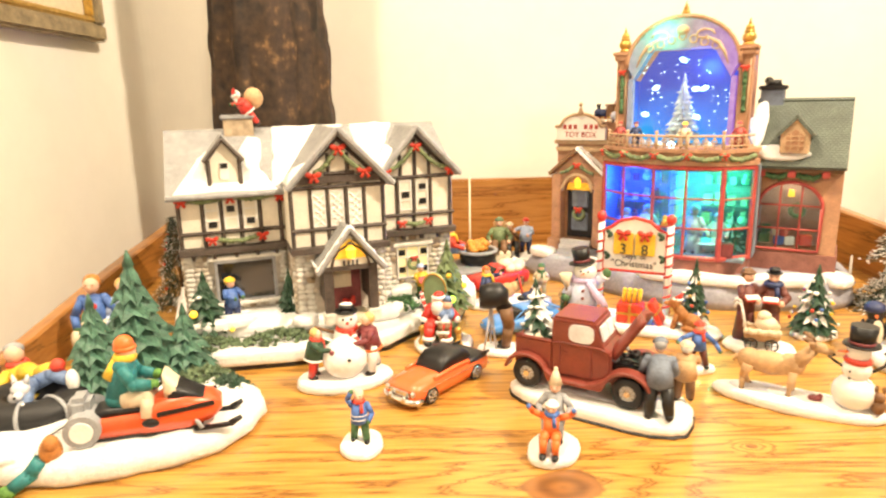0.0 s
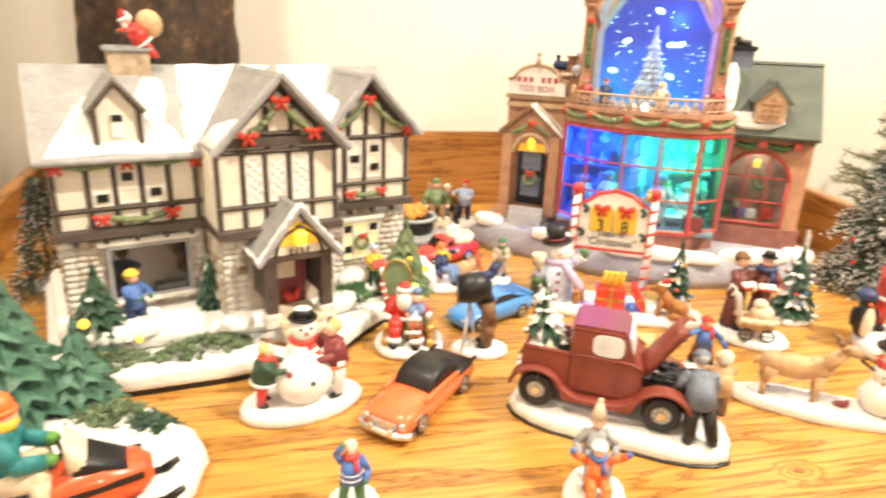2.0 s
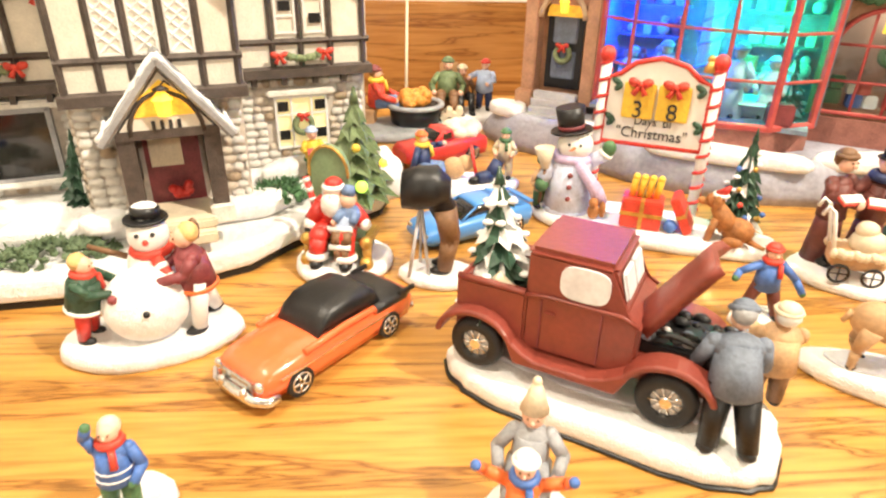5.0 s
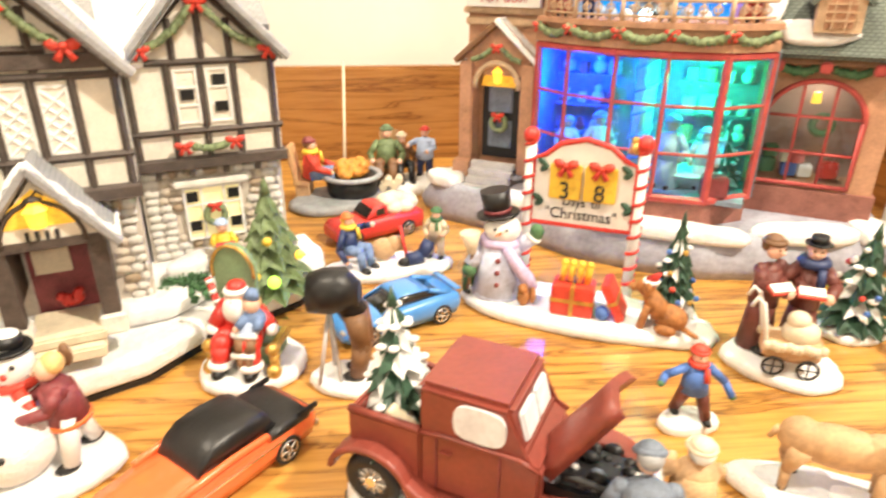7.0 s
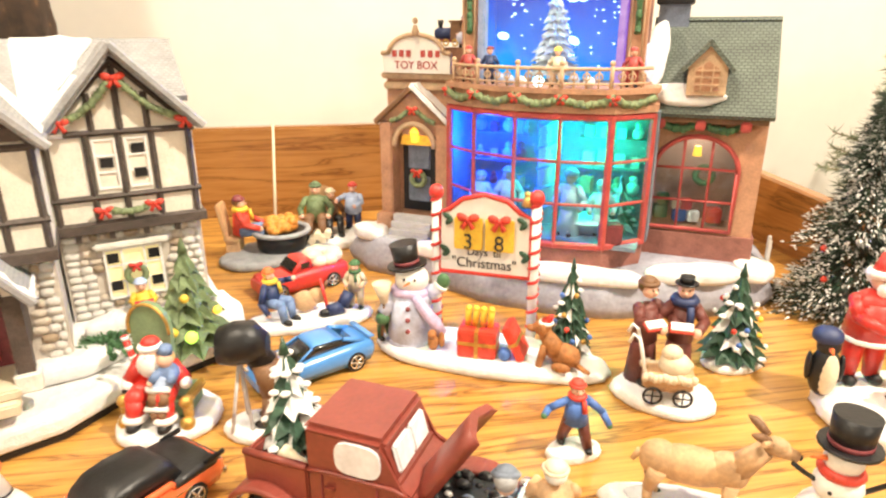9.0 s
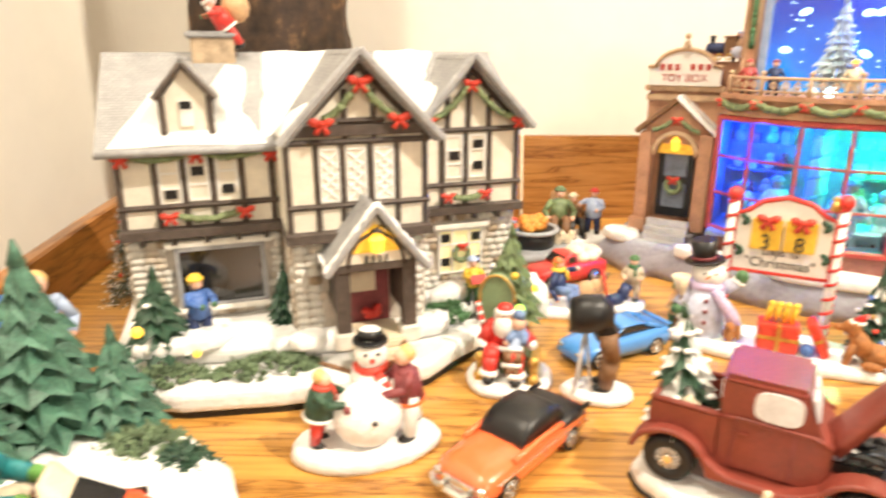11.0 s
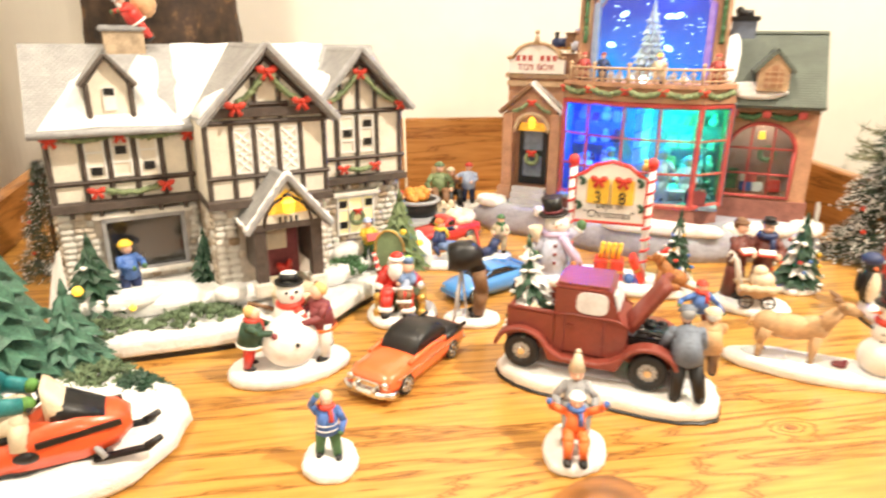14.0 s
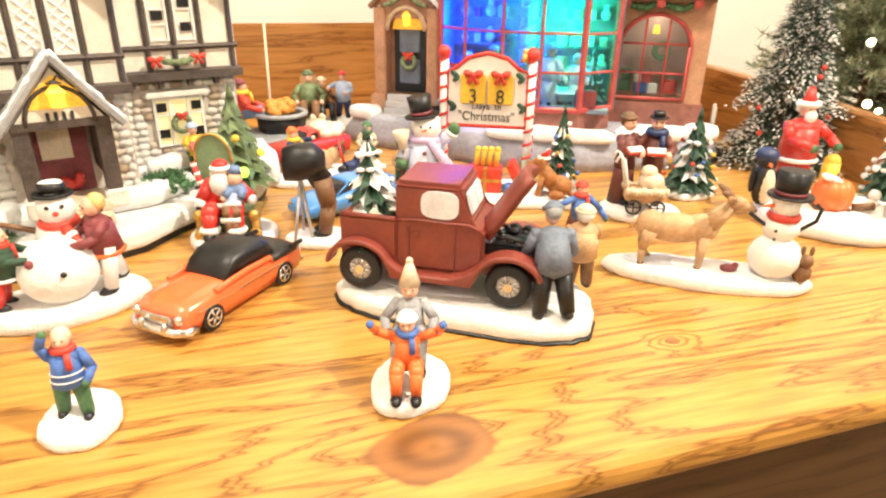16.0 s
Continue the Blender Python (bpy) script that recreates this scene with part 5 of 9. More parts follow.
# ceiling of the bay, garlanded fascia and balcony
one("fascia_moulding", "rosewall", shop, lambda m: m.slab([(x * 1.03, y - 0.002) for x, y in BAY] + [(0.078, 0.06), (-0.075, 0.06)], 0.1395, 0.1445))
one("fascia", "rosewall", shop, lambda m: m.slab([(x * 1.0, y) for x, y in BAY] + [(0.0765, 0.06), (-0.073, 0.06)], 0.1445, 0.152))
one("fascia_moulding", "rosewall", shop, lambda m: m.slab([(x * 1.03, y - 0.003) for x, y in BAY] + [(0.078, 0.06), (-0.075, 0.06)], 0.152, 0.1555))
for i, ((x0, y0), (x1, y1)) in enumerate(zip(BAY, BAY[1:])):
    swag(shop, (x0, 0.150), (x1, 0.150), 0.0048, 0.0027, y0 - 0.004, "garland", 90 + i, y1 - 0.004)
    bow(shop, x0, y0 - 0.005, 0.1495, 0.0042)
m = Mesh().paint("sandtrim")
RAIL = [(x * 0.95, y - 0.001) for x, y in BAY]
m.rope([(x, y, 0.168) for x, y in RAIL], 0.0012, 6)
m.rope([(x, y, 0.1585) for x, y in RAIL], 0.0008, 6)
m.done("rail", shop, "gilt balcony rail")
for i, ((x0, y0), (x1, y1)) in enumerate(zip(RAIL, RAIL[1:])):
    for k in range(4):
        t = k / 4
        x, y = x0 + (x1 - x0) * t, y0 + (y1 - y0) * t
        if k == 0:
            one("rail_post", "sandtrim", shop, lambda m: m.limb((x, y, 0.155), (x, y, 0.1705), 0.0016, 0.0014, 7).ball((x, y, 0.1715), 0.002, seg=7))
        else:
            one("baluster", "sandtrim", shop, lambda m: m.limb((x, y, 0.155), (x, y, 0.168), 0.0007, 0.0007, 5).torus((x, y, 0.163), 0.0022, 0.0006, (90, 0, 0), n=10, k=5))
# figures and lights on the balcony
for u, v, key, hat in ((-0.057, 0.0, "shopred", "shopred"), (-0.038, -0.008, "navy", "maroon"), (0.012, -0.016, "beige", "lantern"), (0.060, -0.002, "shopred", "shopred")):
    figure(shop, "balcony_figurine", u, v, 0.1555, 0.026, 0, key, key, None, hat, label="tiny painted figurine on the balcony")
for u, v, z in ((-0.03, -0.01, 0.160), (-0.022, -0.013, 0.159), (-0.012, -0.017, 0.1585), (0.0, -0.018, 0.159), (0.024, -0.018, 0.160), (0.034, -0.016, 0.159)):
    one("toy_block", rnd.choice(("white", "paleblue", "sparkle")), shop, lambda m: m.ball((u, v, z), 0.0042, (1, 0.8, 0.9), 8))
# the globe tower
tw = new("globe_tower")
tw.parent = shop
m = Mesh().paint("rosewall")
for s in (-1, 1):
    m.box((s * 0.0595, 0.016, 0.2015), (0.0125, 0.014, 0.092), bevel=0.001)
    m.box((s * 0.0595, 0.015, 0.158), (0.016, 0.018, 0.008), bevel=0.001)
    m.box((s * 0.0595, 0.015, 0.246), (0.0165, 0.019, 0.005), bevel=0.001)
    m.box((s * 0.0595, 0.015, 0.2505), (0.020, 0.022, 0.004), bevel=0.001)
m.box((0, 0.058, 0.205), (0.13, 0.006, 0.10))
m.done("column", tw, "terracotta corner columns")
for s in (-1, 1):
    swag(tw, (s * 0.0595, 0.229), (s * 0.0595 + 0.0005, 0.190), 0.0, 0.0022, 0.0075, "green", 70 + s)
    bow(tw, s * 0.0595, 0.0060, 0.232, 0.0040)
    one("panel_moulding", "sandtrim", tw, lambda m: m.rope([(s * 0.0595 + dx, 0.0085, dz) for dx, dz in ((-0.004, 0.166), (0.004, 0.166), (0.004, 0.241), (-0.004, 0.241), (-0.004, 0.166))], 0.0007, 5))
arch_o = [(0.053 * math.cos(a), 0.236 + 0.046 * math.sin(a)) for a in [math.pi * k / 18 for k in range(19)]]
arch_i = [(0.047, 0.224), (0.030, 0.2525), (-0.030, 0.2525), (-0.047, 0.224)]
# the arch's coloured glow is put into its material
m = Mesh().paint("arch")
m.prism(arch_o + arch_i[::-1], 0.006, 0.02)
m.done("arch", tw, "pale carved arch with painted coloured glow")
m = Mesh().paint("rosewall")
m.rope([(x * 1.03, 0.006, 0.236 + (z - 0.236) * 1.03) for x, z in arch_o], 0.0022, 6)
m.done("arch_moulding", tw)
m = Mesh().paint("sandtrim")
for k in range(-3, 4):
    m.torus((k * 0.0105, 0.0055, 0.2645 - abs(k) * 0.0035), 0.0035, 0.001, (90, 0, 0), n=12, k=5)
for s in (-1, 1):
    m.rope([(s * (0.020 + 0.010 * math.cos(a) * (1 - a / 9)), 0.0052, 0.2665 - 0.002 + 0.006 * math.sin(a) * (1 - a / 9)) for a in [0.5 * k for k in range(13)]], 0.0011, 6)
    m.rope([(s * 0.044, 0.0052, 0.236), (s * 0.040, 0.0052, 0.247), (s * 0.034, 0.0052, 0.256), (s * 0.024, 0.0052, 0.262)], [0.0006, 0.0018, 0.0022, 0.0010], 6)
m.ball((0, 0.0055, 0.2700), 0.0050, (1.3, 0.6, 1.0), 10)
m.done("carving", tw)
# mouldings share the arch's painted glow in place of spilled LED light
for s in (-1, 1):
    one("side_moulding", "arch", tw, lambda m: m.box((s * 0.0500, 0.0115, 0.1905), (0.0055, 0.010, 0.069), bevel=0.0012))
for s in (-1, 0, 1):
    x, z = s * 0.0595, 0.2525 if s else 0.2825
    k = 1.0 if s else 0.62
    m = Mesh().paint("gold")
    m.limb((x, 0.015, z), (x, 0.015, z + 0.003 * k), 0.006 * k, 0.005 * k, 10).ball((x, 0.015, z + 0.0075 * k), 0.0065 * k, (1, 1, 0.85), 12)
    m.limb((x, 0.015, z + 0.012 * k), (x, 0.015, z + 0.014 * k), 0.005 * k, 0.0045 * k, 10).ball((x, 0.015, z + 0.016 * k), 0.004 * k, seg=10).limb((x, 0.015, z + 0.018 * k), (x, 0.015, z + 0.025 * k), 0.002 * k, 0.0005, 8)
    m.done("finial", tw, "gold ball finial")
globe = new("water_globe")
globe.parent = shop
GP = [(-0.0520, 0.156), (0.0520, 0.156), (0.0520, 0.222), (0.032, 0.2535), (-0.032, 0.2535), (-0.0520, 0.222)]
one("lit_back", "bluelit", globe, lambda m: m.prism(GP, 0.050, 0.054), "glowing blue back panel")
for s in (-1, 1):
    one("side_wall", "bluelit", globe, lambda m: m.box((s * 0.0535, 0.036, 0.19), (0.002, 0.03, 0.066)))
m = Mesh().paint("clear")
m.prism(GP, 0.0135, 0.0145)
g = m.done("front_pane", globe)
g.visible_shadow = False
pine(globe, -0.001, 0.034, 0.156, 0.074, 0.017, "snowgrey", 0.45, 12, 31, name="silver_tree")
for k in range(60):
    u, z = rnd.uniform(-0.045, 0.045), rnd.uniform(0.165, 0.245)
    s = rnd.choice((0.0005, 0.0006, 0.0007, 0.0009))
    one("glitter", "sparkle", globe, lambda m: m.ball((u, rnd.uniform(0.02, 0.045), z), s, (1.2, 1, 0.8), 6))
for u, z in ((-0.026, 0.215), (0.0, 0.242), (0.014, 0.213), (-0.036, 0.188), (0.016, 0.185), (0.022, 0.2135)):
    one("floating_flake", "sparkle", globe, lambda m: m.ball((u, 0.017, z), 0.0032, (1.35, 0.6, 0.8), 8, (0, rnd.uniform(-30, 30), 0)), "bright white floating flake")
bulb("globe_led_blue", Vector((0.242, 0.649, 0)) + Matrix.Rotation(radians(-31.8), 3, "Z") @ Vector((0.018, 0.026, 0.236)), 0.22, (0.02, 0.15, 1.0))
# unseen point light added before the arch to tint its face green
bulb("arch_tint_light_green", Vector((0.242, 0.649, 0)) + Matrix.Rotation(radians(-31.8), 3, "Z") @ Vector((-0.018, -0.004, 0.268)), 0.045, (0.05, 1.0, 0.75))
bulb("shop_led_blue", Vector((0.242, 0.649, 0)) + Matrix.Rotation(radians(-31.8), 3, "Z") @ Vector((-0.048, 0.014, 0.118)), 0.75, (0.0, 0.06, 1.0))
bulb("shop_led_cyan", Vector((0.242, 0.649, 0)) + Matrix.Rotation(radians(-31.8), 3, "Z") @ Vector((0.034, 0.016, 0.118)), 0.52, (0.0, 0.80, 0.34))
# entrance with gable, steps and sign
en = new("entrance")
en.parent = shop
m = Mesh().paint("rosewall")
m.box((-0.109, 0.052, 0.096), (0.060, 0.044, 0.118))
m.box((-0.134, 0.023, 0.078), (0.011, 0.018, 0.085), bevel=0.001)
m.box((-0.084, 0.023, 0.078), (0.011, 0.018, 0.085), bevel=0.001)
m.box((-0.109, 0.024, 0.117), (0.05, 0.014, 0.012))
m.prism([(-0.139, 0.122), (-0.079, 0.122), (-0.109, 0.147)], 0.016, 0.034)
m.box((-0.1345, 0.019, 0.037), (0.015, 0.022, 0.014), bevel=0.001)
m.done("wall", en)
m = Mesh().paint("sandtrim")
m.rope([(-0.109 + 0.018 * math.cos(a), 0.0155, 0.101 + 0.019 * math.sin(a)) for a in [math.pi * k / 12 for k in range(13)]], 0.0024, 6)
m.box((-0.109, 0.050, 0.157), (0.066, 0.05, 0.005), bevel=0.001)
m.box((-0.109, 0.050, 0.149), (0.063, 0.047, 0.006), bevel=0.001)
m.done("moulding", en)
m = Mesh().paint("brown")
for q in (-0.1425, -0.0755):
    m.limb((-0.109, 0.0135, 0.1495), (q, 0.0135, 0.1205), 0.0026, 0.0026, 6, smooth=False)
m.sheet([(-0.109, 0.012, 0.151), (-0.109, 0.03, 0.151), (-0.1435, 0.03, 0.121), (-0.1435, 0.012, 0.121)], 0.002)
m.done("gable_roof", en)
m = Mesh().paint("snow")
m.sheet([(-0.109, 0.03, 0.1525), (-0.109, 0.011, 0.1525), (-0.0745, 0.011, 0.122), (-0.0745, 0.03, 0.122)], 0.0035)
m.done("snow_patch", en)
one("door", "black", en, lambda m: m.box((-0.109, 0.0285, 0.078), (0.030, 0.003, 0.066)))
for z in (0.064, 0.092):
    one("door_panel", "slate", en, lambda m: m.box((-0.109, 0.0268, z), (0.02, 0.002, 0.022), bevel=0.0008))
m = Mesh().paint("garland").torus((-0.109, 0.0235, 0.073), 0.0058, 0.0024, (90, 0, 0), n=16, k=6)
m.done("wreath", en, "green door wreath")
bow(en, -0.109, 0.0205, 0.0795, 0.0048)
m = Mesh().paint("lantern").limb((-0.109, 0.018, 0.105), (-0.109, 0.018, 0.113), 0.0028, 0.0042, 6, smooth=False).limb((-0.109, 0.018, 0.113), (-0.109, 0.018, 0.1175), 0.005, 0.001, 6, smooth=False)
# added emissive panel for the lantern's glow above the shop door
one("painted_glow", "glowpanel", en, lambda m: m.prism([(-0.1245, 0.1015), (-0.0935, 0.1015)] + [(-0.109 + 0.0155 * math.cos(a), 0.102 + 0.0150 * math.sin(a)) for a in [math.pi * k / 8 for k in range(9)]], 0.0235, 0.0250), "amber panel standing in for lantern glow over the door")
m.done("lantern", en, "glowing amber lantern over the door")
bow(en, -0.109, 0.0125, 0.132, 0.0045)
for a, b, sd in (((-0.111, 0.133), (-0.128, 0.122), 41), ((-0.107, 0.133), (-0.09, 0.122), 42)):
    swag(en, a, b, 0.002, 0.002, 0.0135, seed=sd)
for k in range(4):
    one("step", "palegrey", en, lambda m: m.box((-0.107, 0.009 - k * 0.005, 0.0425 - k * 0.0052), (0.036, 0.006, 0.0055), bevel=0.0006))
sg = new("shop_sign")
sg.parent = shop
one("board", "sign", sg, lambda m: m.prism([(-0.138, 0.1595), (-0.08, 0.1595), (-0.08, 0.175)] + [(-0.109 + 0.023 * math.cos(a), 0.175 + 0.0135 * math.sin(a)) for a in [math.pi * k / 10 for k in range(11)]] + [(-0.138, 0.175)], 0.022, 0.027))
m = Mesh().paint("sandtrim")
m.rope([(-0.139, 0.0215, 0.1745), (-0.132, 0.0215, 0.1755)] + [(-0.109 + 0.0235 * math.cos(a), 0.0215, 0.175 + 0.014 * math.sin(a)) for a in [math.pi * (1 - k / 10) for k in range(11)]] + [(-0.086, 0.0215, 0.1755), (-0.079, 0.0215, 0.1745)], 0.0018, 6)
m.limb((-0.109, 0.0215, 0.188), (-0.109, 0.0215, 0.196), 0.004, 0.0015, 8).ball((-0.109, 0.0215, 0.199), 0.0025, seg=8)
m.done("crest", sg)
letters("TOY BOX", 0.0085, sg, pose(-0.109, 0.0215, 0.1655, 90, 0, 0), "shopred")
for k in (-3, -2, -1, 1, 2, 3):
    one("faded_letter_bar", "shopred", sg, lambda m: m.box((-0.109 + k * 0.0062, 0.0216, 0.1745), (0.0036, 0.001, 0.005)))
tn = new("toy_train")
tn.parent = shop
tn.matrix_basis = pose(-0.082, 0.030, 0.180, 0, 0, -6)
one("boiler", "navy", tn, lambda m: m.limb((-0.012, 0, 0.0095), (0.002, 0, 0.0095), 0.0044, 0.0044, 14).ball((-0.012, 0, 0.0095), 0.0044, (0.5, 1, 1), 12))
one("cab", "brown", tn, lambda m: m.box((0.006, 0, 0.0105), (0.009, 0.0105, 0.0135), bevel=0.0006).box((0.006, 0, 0.0182), (0.0115, 0.0125, 0.0018), bevel=0.0005))
one("chimney", "black", tn, lambda m: m.limb((-0.0095, 0, 0.013), (-0.0095, 0, 0.0195), 0.0014, 0.0026, 10))
one("frame", "maroon", tn, lambda m: m.box((-0.001, 0, 0.0042), (0.026, 0.0095, 0.0024), bevel=0.0005))
for x in (-0.009, -0.002, 0.006):
    one("wheel", "gold", tn, lambda m: m.torus((x, -0.0055, 0.0028), 0.0022, 0.0007, (90, 0, 0), n=14, k=6))
figure(shop, "roof_figurine", -0.071, 0.028, 0.179, 0.024, 15, "tan", "brown", "brown", "paleblue", label="tiny bear-like figurine on the shop roof")
one("snow_ball", "icewhite", shop, lambda m: m.ball((-0.0705, 0.024, 0.1865), 0.0052, (1, 0.9, 0.9), 10))
one("roof_block", "rosewall", shop, lambda m: m.box((-0.078, 0.045, 0.168), (0.026, 0.03, 0.022), bevel=0.001))
# right wing
wg = new("right_wing")
wg.parent = shop
AW = [(0.079, 0.051), (0.136, 0.051), (0.136, 0.095)] + [(0.1075 + 0.0285 * math.cos(a), 0.095 + 0.025 * math.sin(a)) for a in [math.pi * k / 14 for k in range(15)]] + [(0.079, 0.095)]
m = Mesh().paint("rosewall")
# front wall round the arched opening, built as strips
n = len(AW)
m.box((0.0755, 0.037, 0.093), (0.007, 0.004, 0.09))
m.box((0.1435, 0.037, 0.093), (0.015, 0.004, 0.09))
m.box((0.1075, 0.037, 0.0495), (0.058, 0.004, 0.003))
for k in range(14):
    a0, a1 = math.pi * k / 14, math.pi * (k + 1) / 14
    x0, z0, x1, z1 = 0.1075 + 0.0285 * math.cos(a0), 0.095 + 0.025 * math.sin(a0), 0.1075 + 0.0285 * math.cos(a1), 0.095 + 0.025 * math.sin(a1)
    m.prism([(x1, z1), (x0, z0), (x0, 0.138), (x1, 0.138)], 0.035, 0.039)
m.box((0.149, 0.065, 0.093), (0.004, 0.056, 0.09))
m.box((0.112, 0.092, 0.093), (0.078, 0.004, 0.09))
m.box((0.112, 0.065, 0.05), (0.076, 0.056, 0.003))
m.done("wall", wg)
m = Mesh().paint("shopred")
m.rope([(x, 0.0335, z) for x, z in AW] + [(AW[0][0], 0.0335, AW[0][1])], 0.0019, 6)
for x, zt in ((0.0985, 0.118), (0.1175, 0.118)):
    m.limb((x, 0.0345, 0.051), (x, 0.0345, zt), 0.001, 0.001, 5)
for z, w in ((0.0725, 0.0285), (0.0965, 0.0285)):
    m.limb((0.1075 - w, 0.0345, z), (0.1075 + w, 0.0345, z), 0.001, 0.001, 5)
m.done("window_frame", wg, "red arched window frame")
m = Mesh().paint("clear").prism(AW, 0.0365, 0.0372)
g = m.done("pane", wg)
g.visible_shadow = False
one("inner_wall", "roseroom", wg, lambda m: m.box((0.109, 0.066, 0.093), (0.072, 0.003, 0.084)))
for u, z, s, key in ((0.086, 0.060, 0.006, "green"), (0.087, 0.070, 0.005, "green"), (0.100, 0.058, 0.0055, "blue"), (0.104, 0.067, 0.005, "shopred"), (0.110, 0.058, 0.005, "white"), (0.124, 0.060, 0.0065, "red"), (0.097, 0.066, 0.004, "beige")):
    one("wrapped_present", key, wg, lambda m: m.box((u, 0.046, z), (s * 1.7, s * 1.4, s * 1.7), rz=12, bevel=0.0008))
m = Mesh().paint("green").torus((0.114, 0.045, 0.090), 0.006, 0.0025, (90, 0, 0), n=14, k=6)
m.done("wreath", wg)
one("hanging_lamp", "lantern", wg, lambda m: m.limb((0.1075, 0.046, 0.104), (0.1075, 0.046, 0.111), 0.0032, 0.0024, 7))
bulb("wing_lamp_light", Vector((0.242, 0.649, 0)) + Matrix.Rotation(radians(-31.8), 3, "Z") @ Vector((0.1075, 0.05, 0.115)), 0.02, (1.0, 0.8, 0.6))
m = Mesh().paint("greenroof")
m.sheet([(0.066, 0.019, 0.137), (0.1525, 0.019, 0.137), (0.1525, 0.082, 0.2015), (0.066, 0.082, 0.2015)], 0.004)
m.sheet([(0.1525, 0.118, 0.15), (0.066, 0.118, 0.15), (0.066, 0.081, 0.2015), (0.1525, 0.081, 0.2015)], 0.004)
m.done("roof", wg, "dark green scalloped roof")
m = Mesh().paint("brown")
a = [m.bm.verts.new(p) for p in ((0.149, 0.037, 0.138), (0.149, 0.094, 0.138), (0.149, 0.09, 0.185), (0.149, 0.081, 0.197))]
m.bm.faces.new(a)
m.box((0.109, 0.0305, 0.134), (0.082, 0.01, 0.007))
m.done("eave", wg)
for u in (0.08, 0.107, 0.136):
    one("eave_block", "shopred", wg, lambda m: m.box((u, 0.026, 0.129), (0.007, 0.007, 0.007), bevel=0.001))
for a, b, sd in (((0.08, 0.130), (0.105, 0.130), 51), ((0.109, 0.130), (0.136, 0.130), 52)):
    swag(wg, a, b, 0.005, 0.0028, 0.030, "green", sd)
m = Mesh().paint("snow")
m.mound(0.026, 0.009, 0.005, (0, 0, 0), 0, 3)
sn = m.done("snow_patch", wg, "white snow patch on the roof", pose(0.094, 0.029, 0.1475, 44, 0, 0))
m = Mesh().paint("snow").mound(0.009, 0.03, 0.006, (0, 0, 0), 0, 5)
m.done("snow_patch", wg, "", pose(0.071, 0.055, 0.174, 45, 0, 0))
dr = new("dormer")
dr.parent = shop
dr.matrix_basis = pose(0.107, 0.018, 0.150)
one("wall", "sandtrim", dr, lambda m: m.prism([(-0.0125, 0), (0.0125, 0), (0.0125, 0.018), (0, 0.032), (-0.0125, 0.018)], 0, 0.05))
m = Mesh().paint("greenroof")
m.sheet([(0, -0.003, 0.0365), (0, 0.05, 0.0365), (-0.0175, 0.05, 0.017), (-0.0175, -0.003, 0.017)], 0.003)
m.sheet([(0, 0.05, 0.0365), (0, -0.003, 0.0365), (0.0175, -0.003, 0.017), (0.0175, 0.05, 0.017)], 0.003)
m.done("roof", dr)
one("pane", "rosewall", dr, lambda m: m.prism([(-0.0075, 0.003), (0.0075, 0.003), (0.0075, 0.017), (0, 0.0225), (-0.0075, 0.017)], -0.001, 0.001))
m = Mesh().paint("sandtrim")
for x in (-0.0035, 0.0035):
    m.box((x, -0.0015, 0.011), (0.0009, 0.002, 0.018))
for z in (0.007, 0.012, 0.0165):
    m.box((0, -0.0015, z), (0.015, 0.002, 0.0009))
m.done("glazing_bar", dr)
c = new("chimney")
c.parent = shop
one("chimney_shaft", "slate", c, lambda m: m.box((0.079, 0.084, 0.2), (0.022, 0.018, 0.022)))
one("cap", "black", c, lambda m: m.box((0.079, 0.084, 0.2125), (0.027, 0.022, 0.0045), bevel=0.001).limb((0.079, 0.084, 0.214), (0.079, 0.084, 0.2205), 0.0085, 0.007, 10).ball((0.074, 0.084, 0.2195), 0.0045, seg=8))
for k in range(3):
    one("fence_board", "white", shop, lambda m: m.box((0.166, 0.045 + k * 0.006, 0.035 - abs(k - 1) * 0.002), (0.002, 0.0035, 0.024), bevel=0.0004))


# ---------- countdown sign, snowman and gifts ----------
gs = thing("countdown_group", 0.178, 0.543, -28, "snowman, gifts, dog and countdown sign on one snowy base", "figurine group")
one("base", "snow", gs, lambda m: m.mound(0.070, 0.026, 0.008, (0, 0, 0), 0, 1.0, 0.05))
sn = new("countdown_sign")
sn.parent = gs
sn.matrix_basis = pose(-0.0095, 0.0245, 0.0, 0, 0, 2) @ Matrix.Diagonal((0.93, 1, 1, 1))
for s in (-1, 1):
    m = Mesh().paint("white").limb((s * 0.0335, 0, 0.004), (s * 0.0335, 0, 0.094), 0.0034, 0.0034, 12)
    m.paint("red")
    for k in range(9):
        z = 0.010 + k * 0.0098
        m.rope([(s * 0.0335 + 0.0033 * math.cos(t), 0.0033 * math.sin(t), z + t * 0.0011) for t in [0.7 * j for j in range(10)]], 0.0013, 5)
    m.ball((s * 0.0335, 0, 0.0975), 0.0052, seg=12)
    m.done("post", sn, "red and white striped post")
face = [(-0.031, 0.0465), (0.031, 0.0465), (0.031, 0.085), (0.024, 0.0875), (0.015, 0.0945), (0.0, 0.098), (-0.015, 0.0945), (-0.024, 0.0875), (-0.031, 0.085)]
one("board", "sign", sn, lambda m: m.prism(face, -0.0015, 0.0015), "white sign board")
one("border", "red", sn, lambda m: m.rope([(x, -0.001, z) for x, z in face + face[:1]], 0.0017, 6))
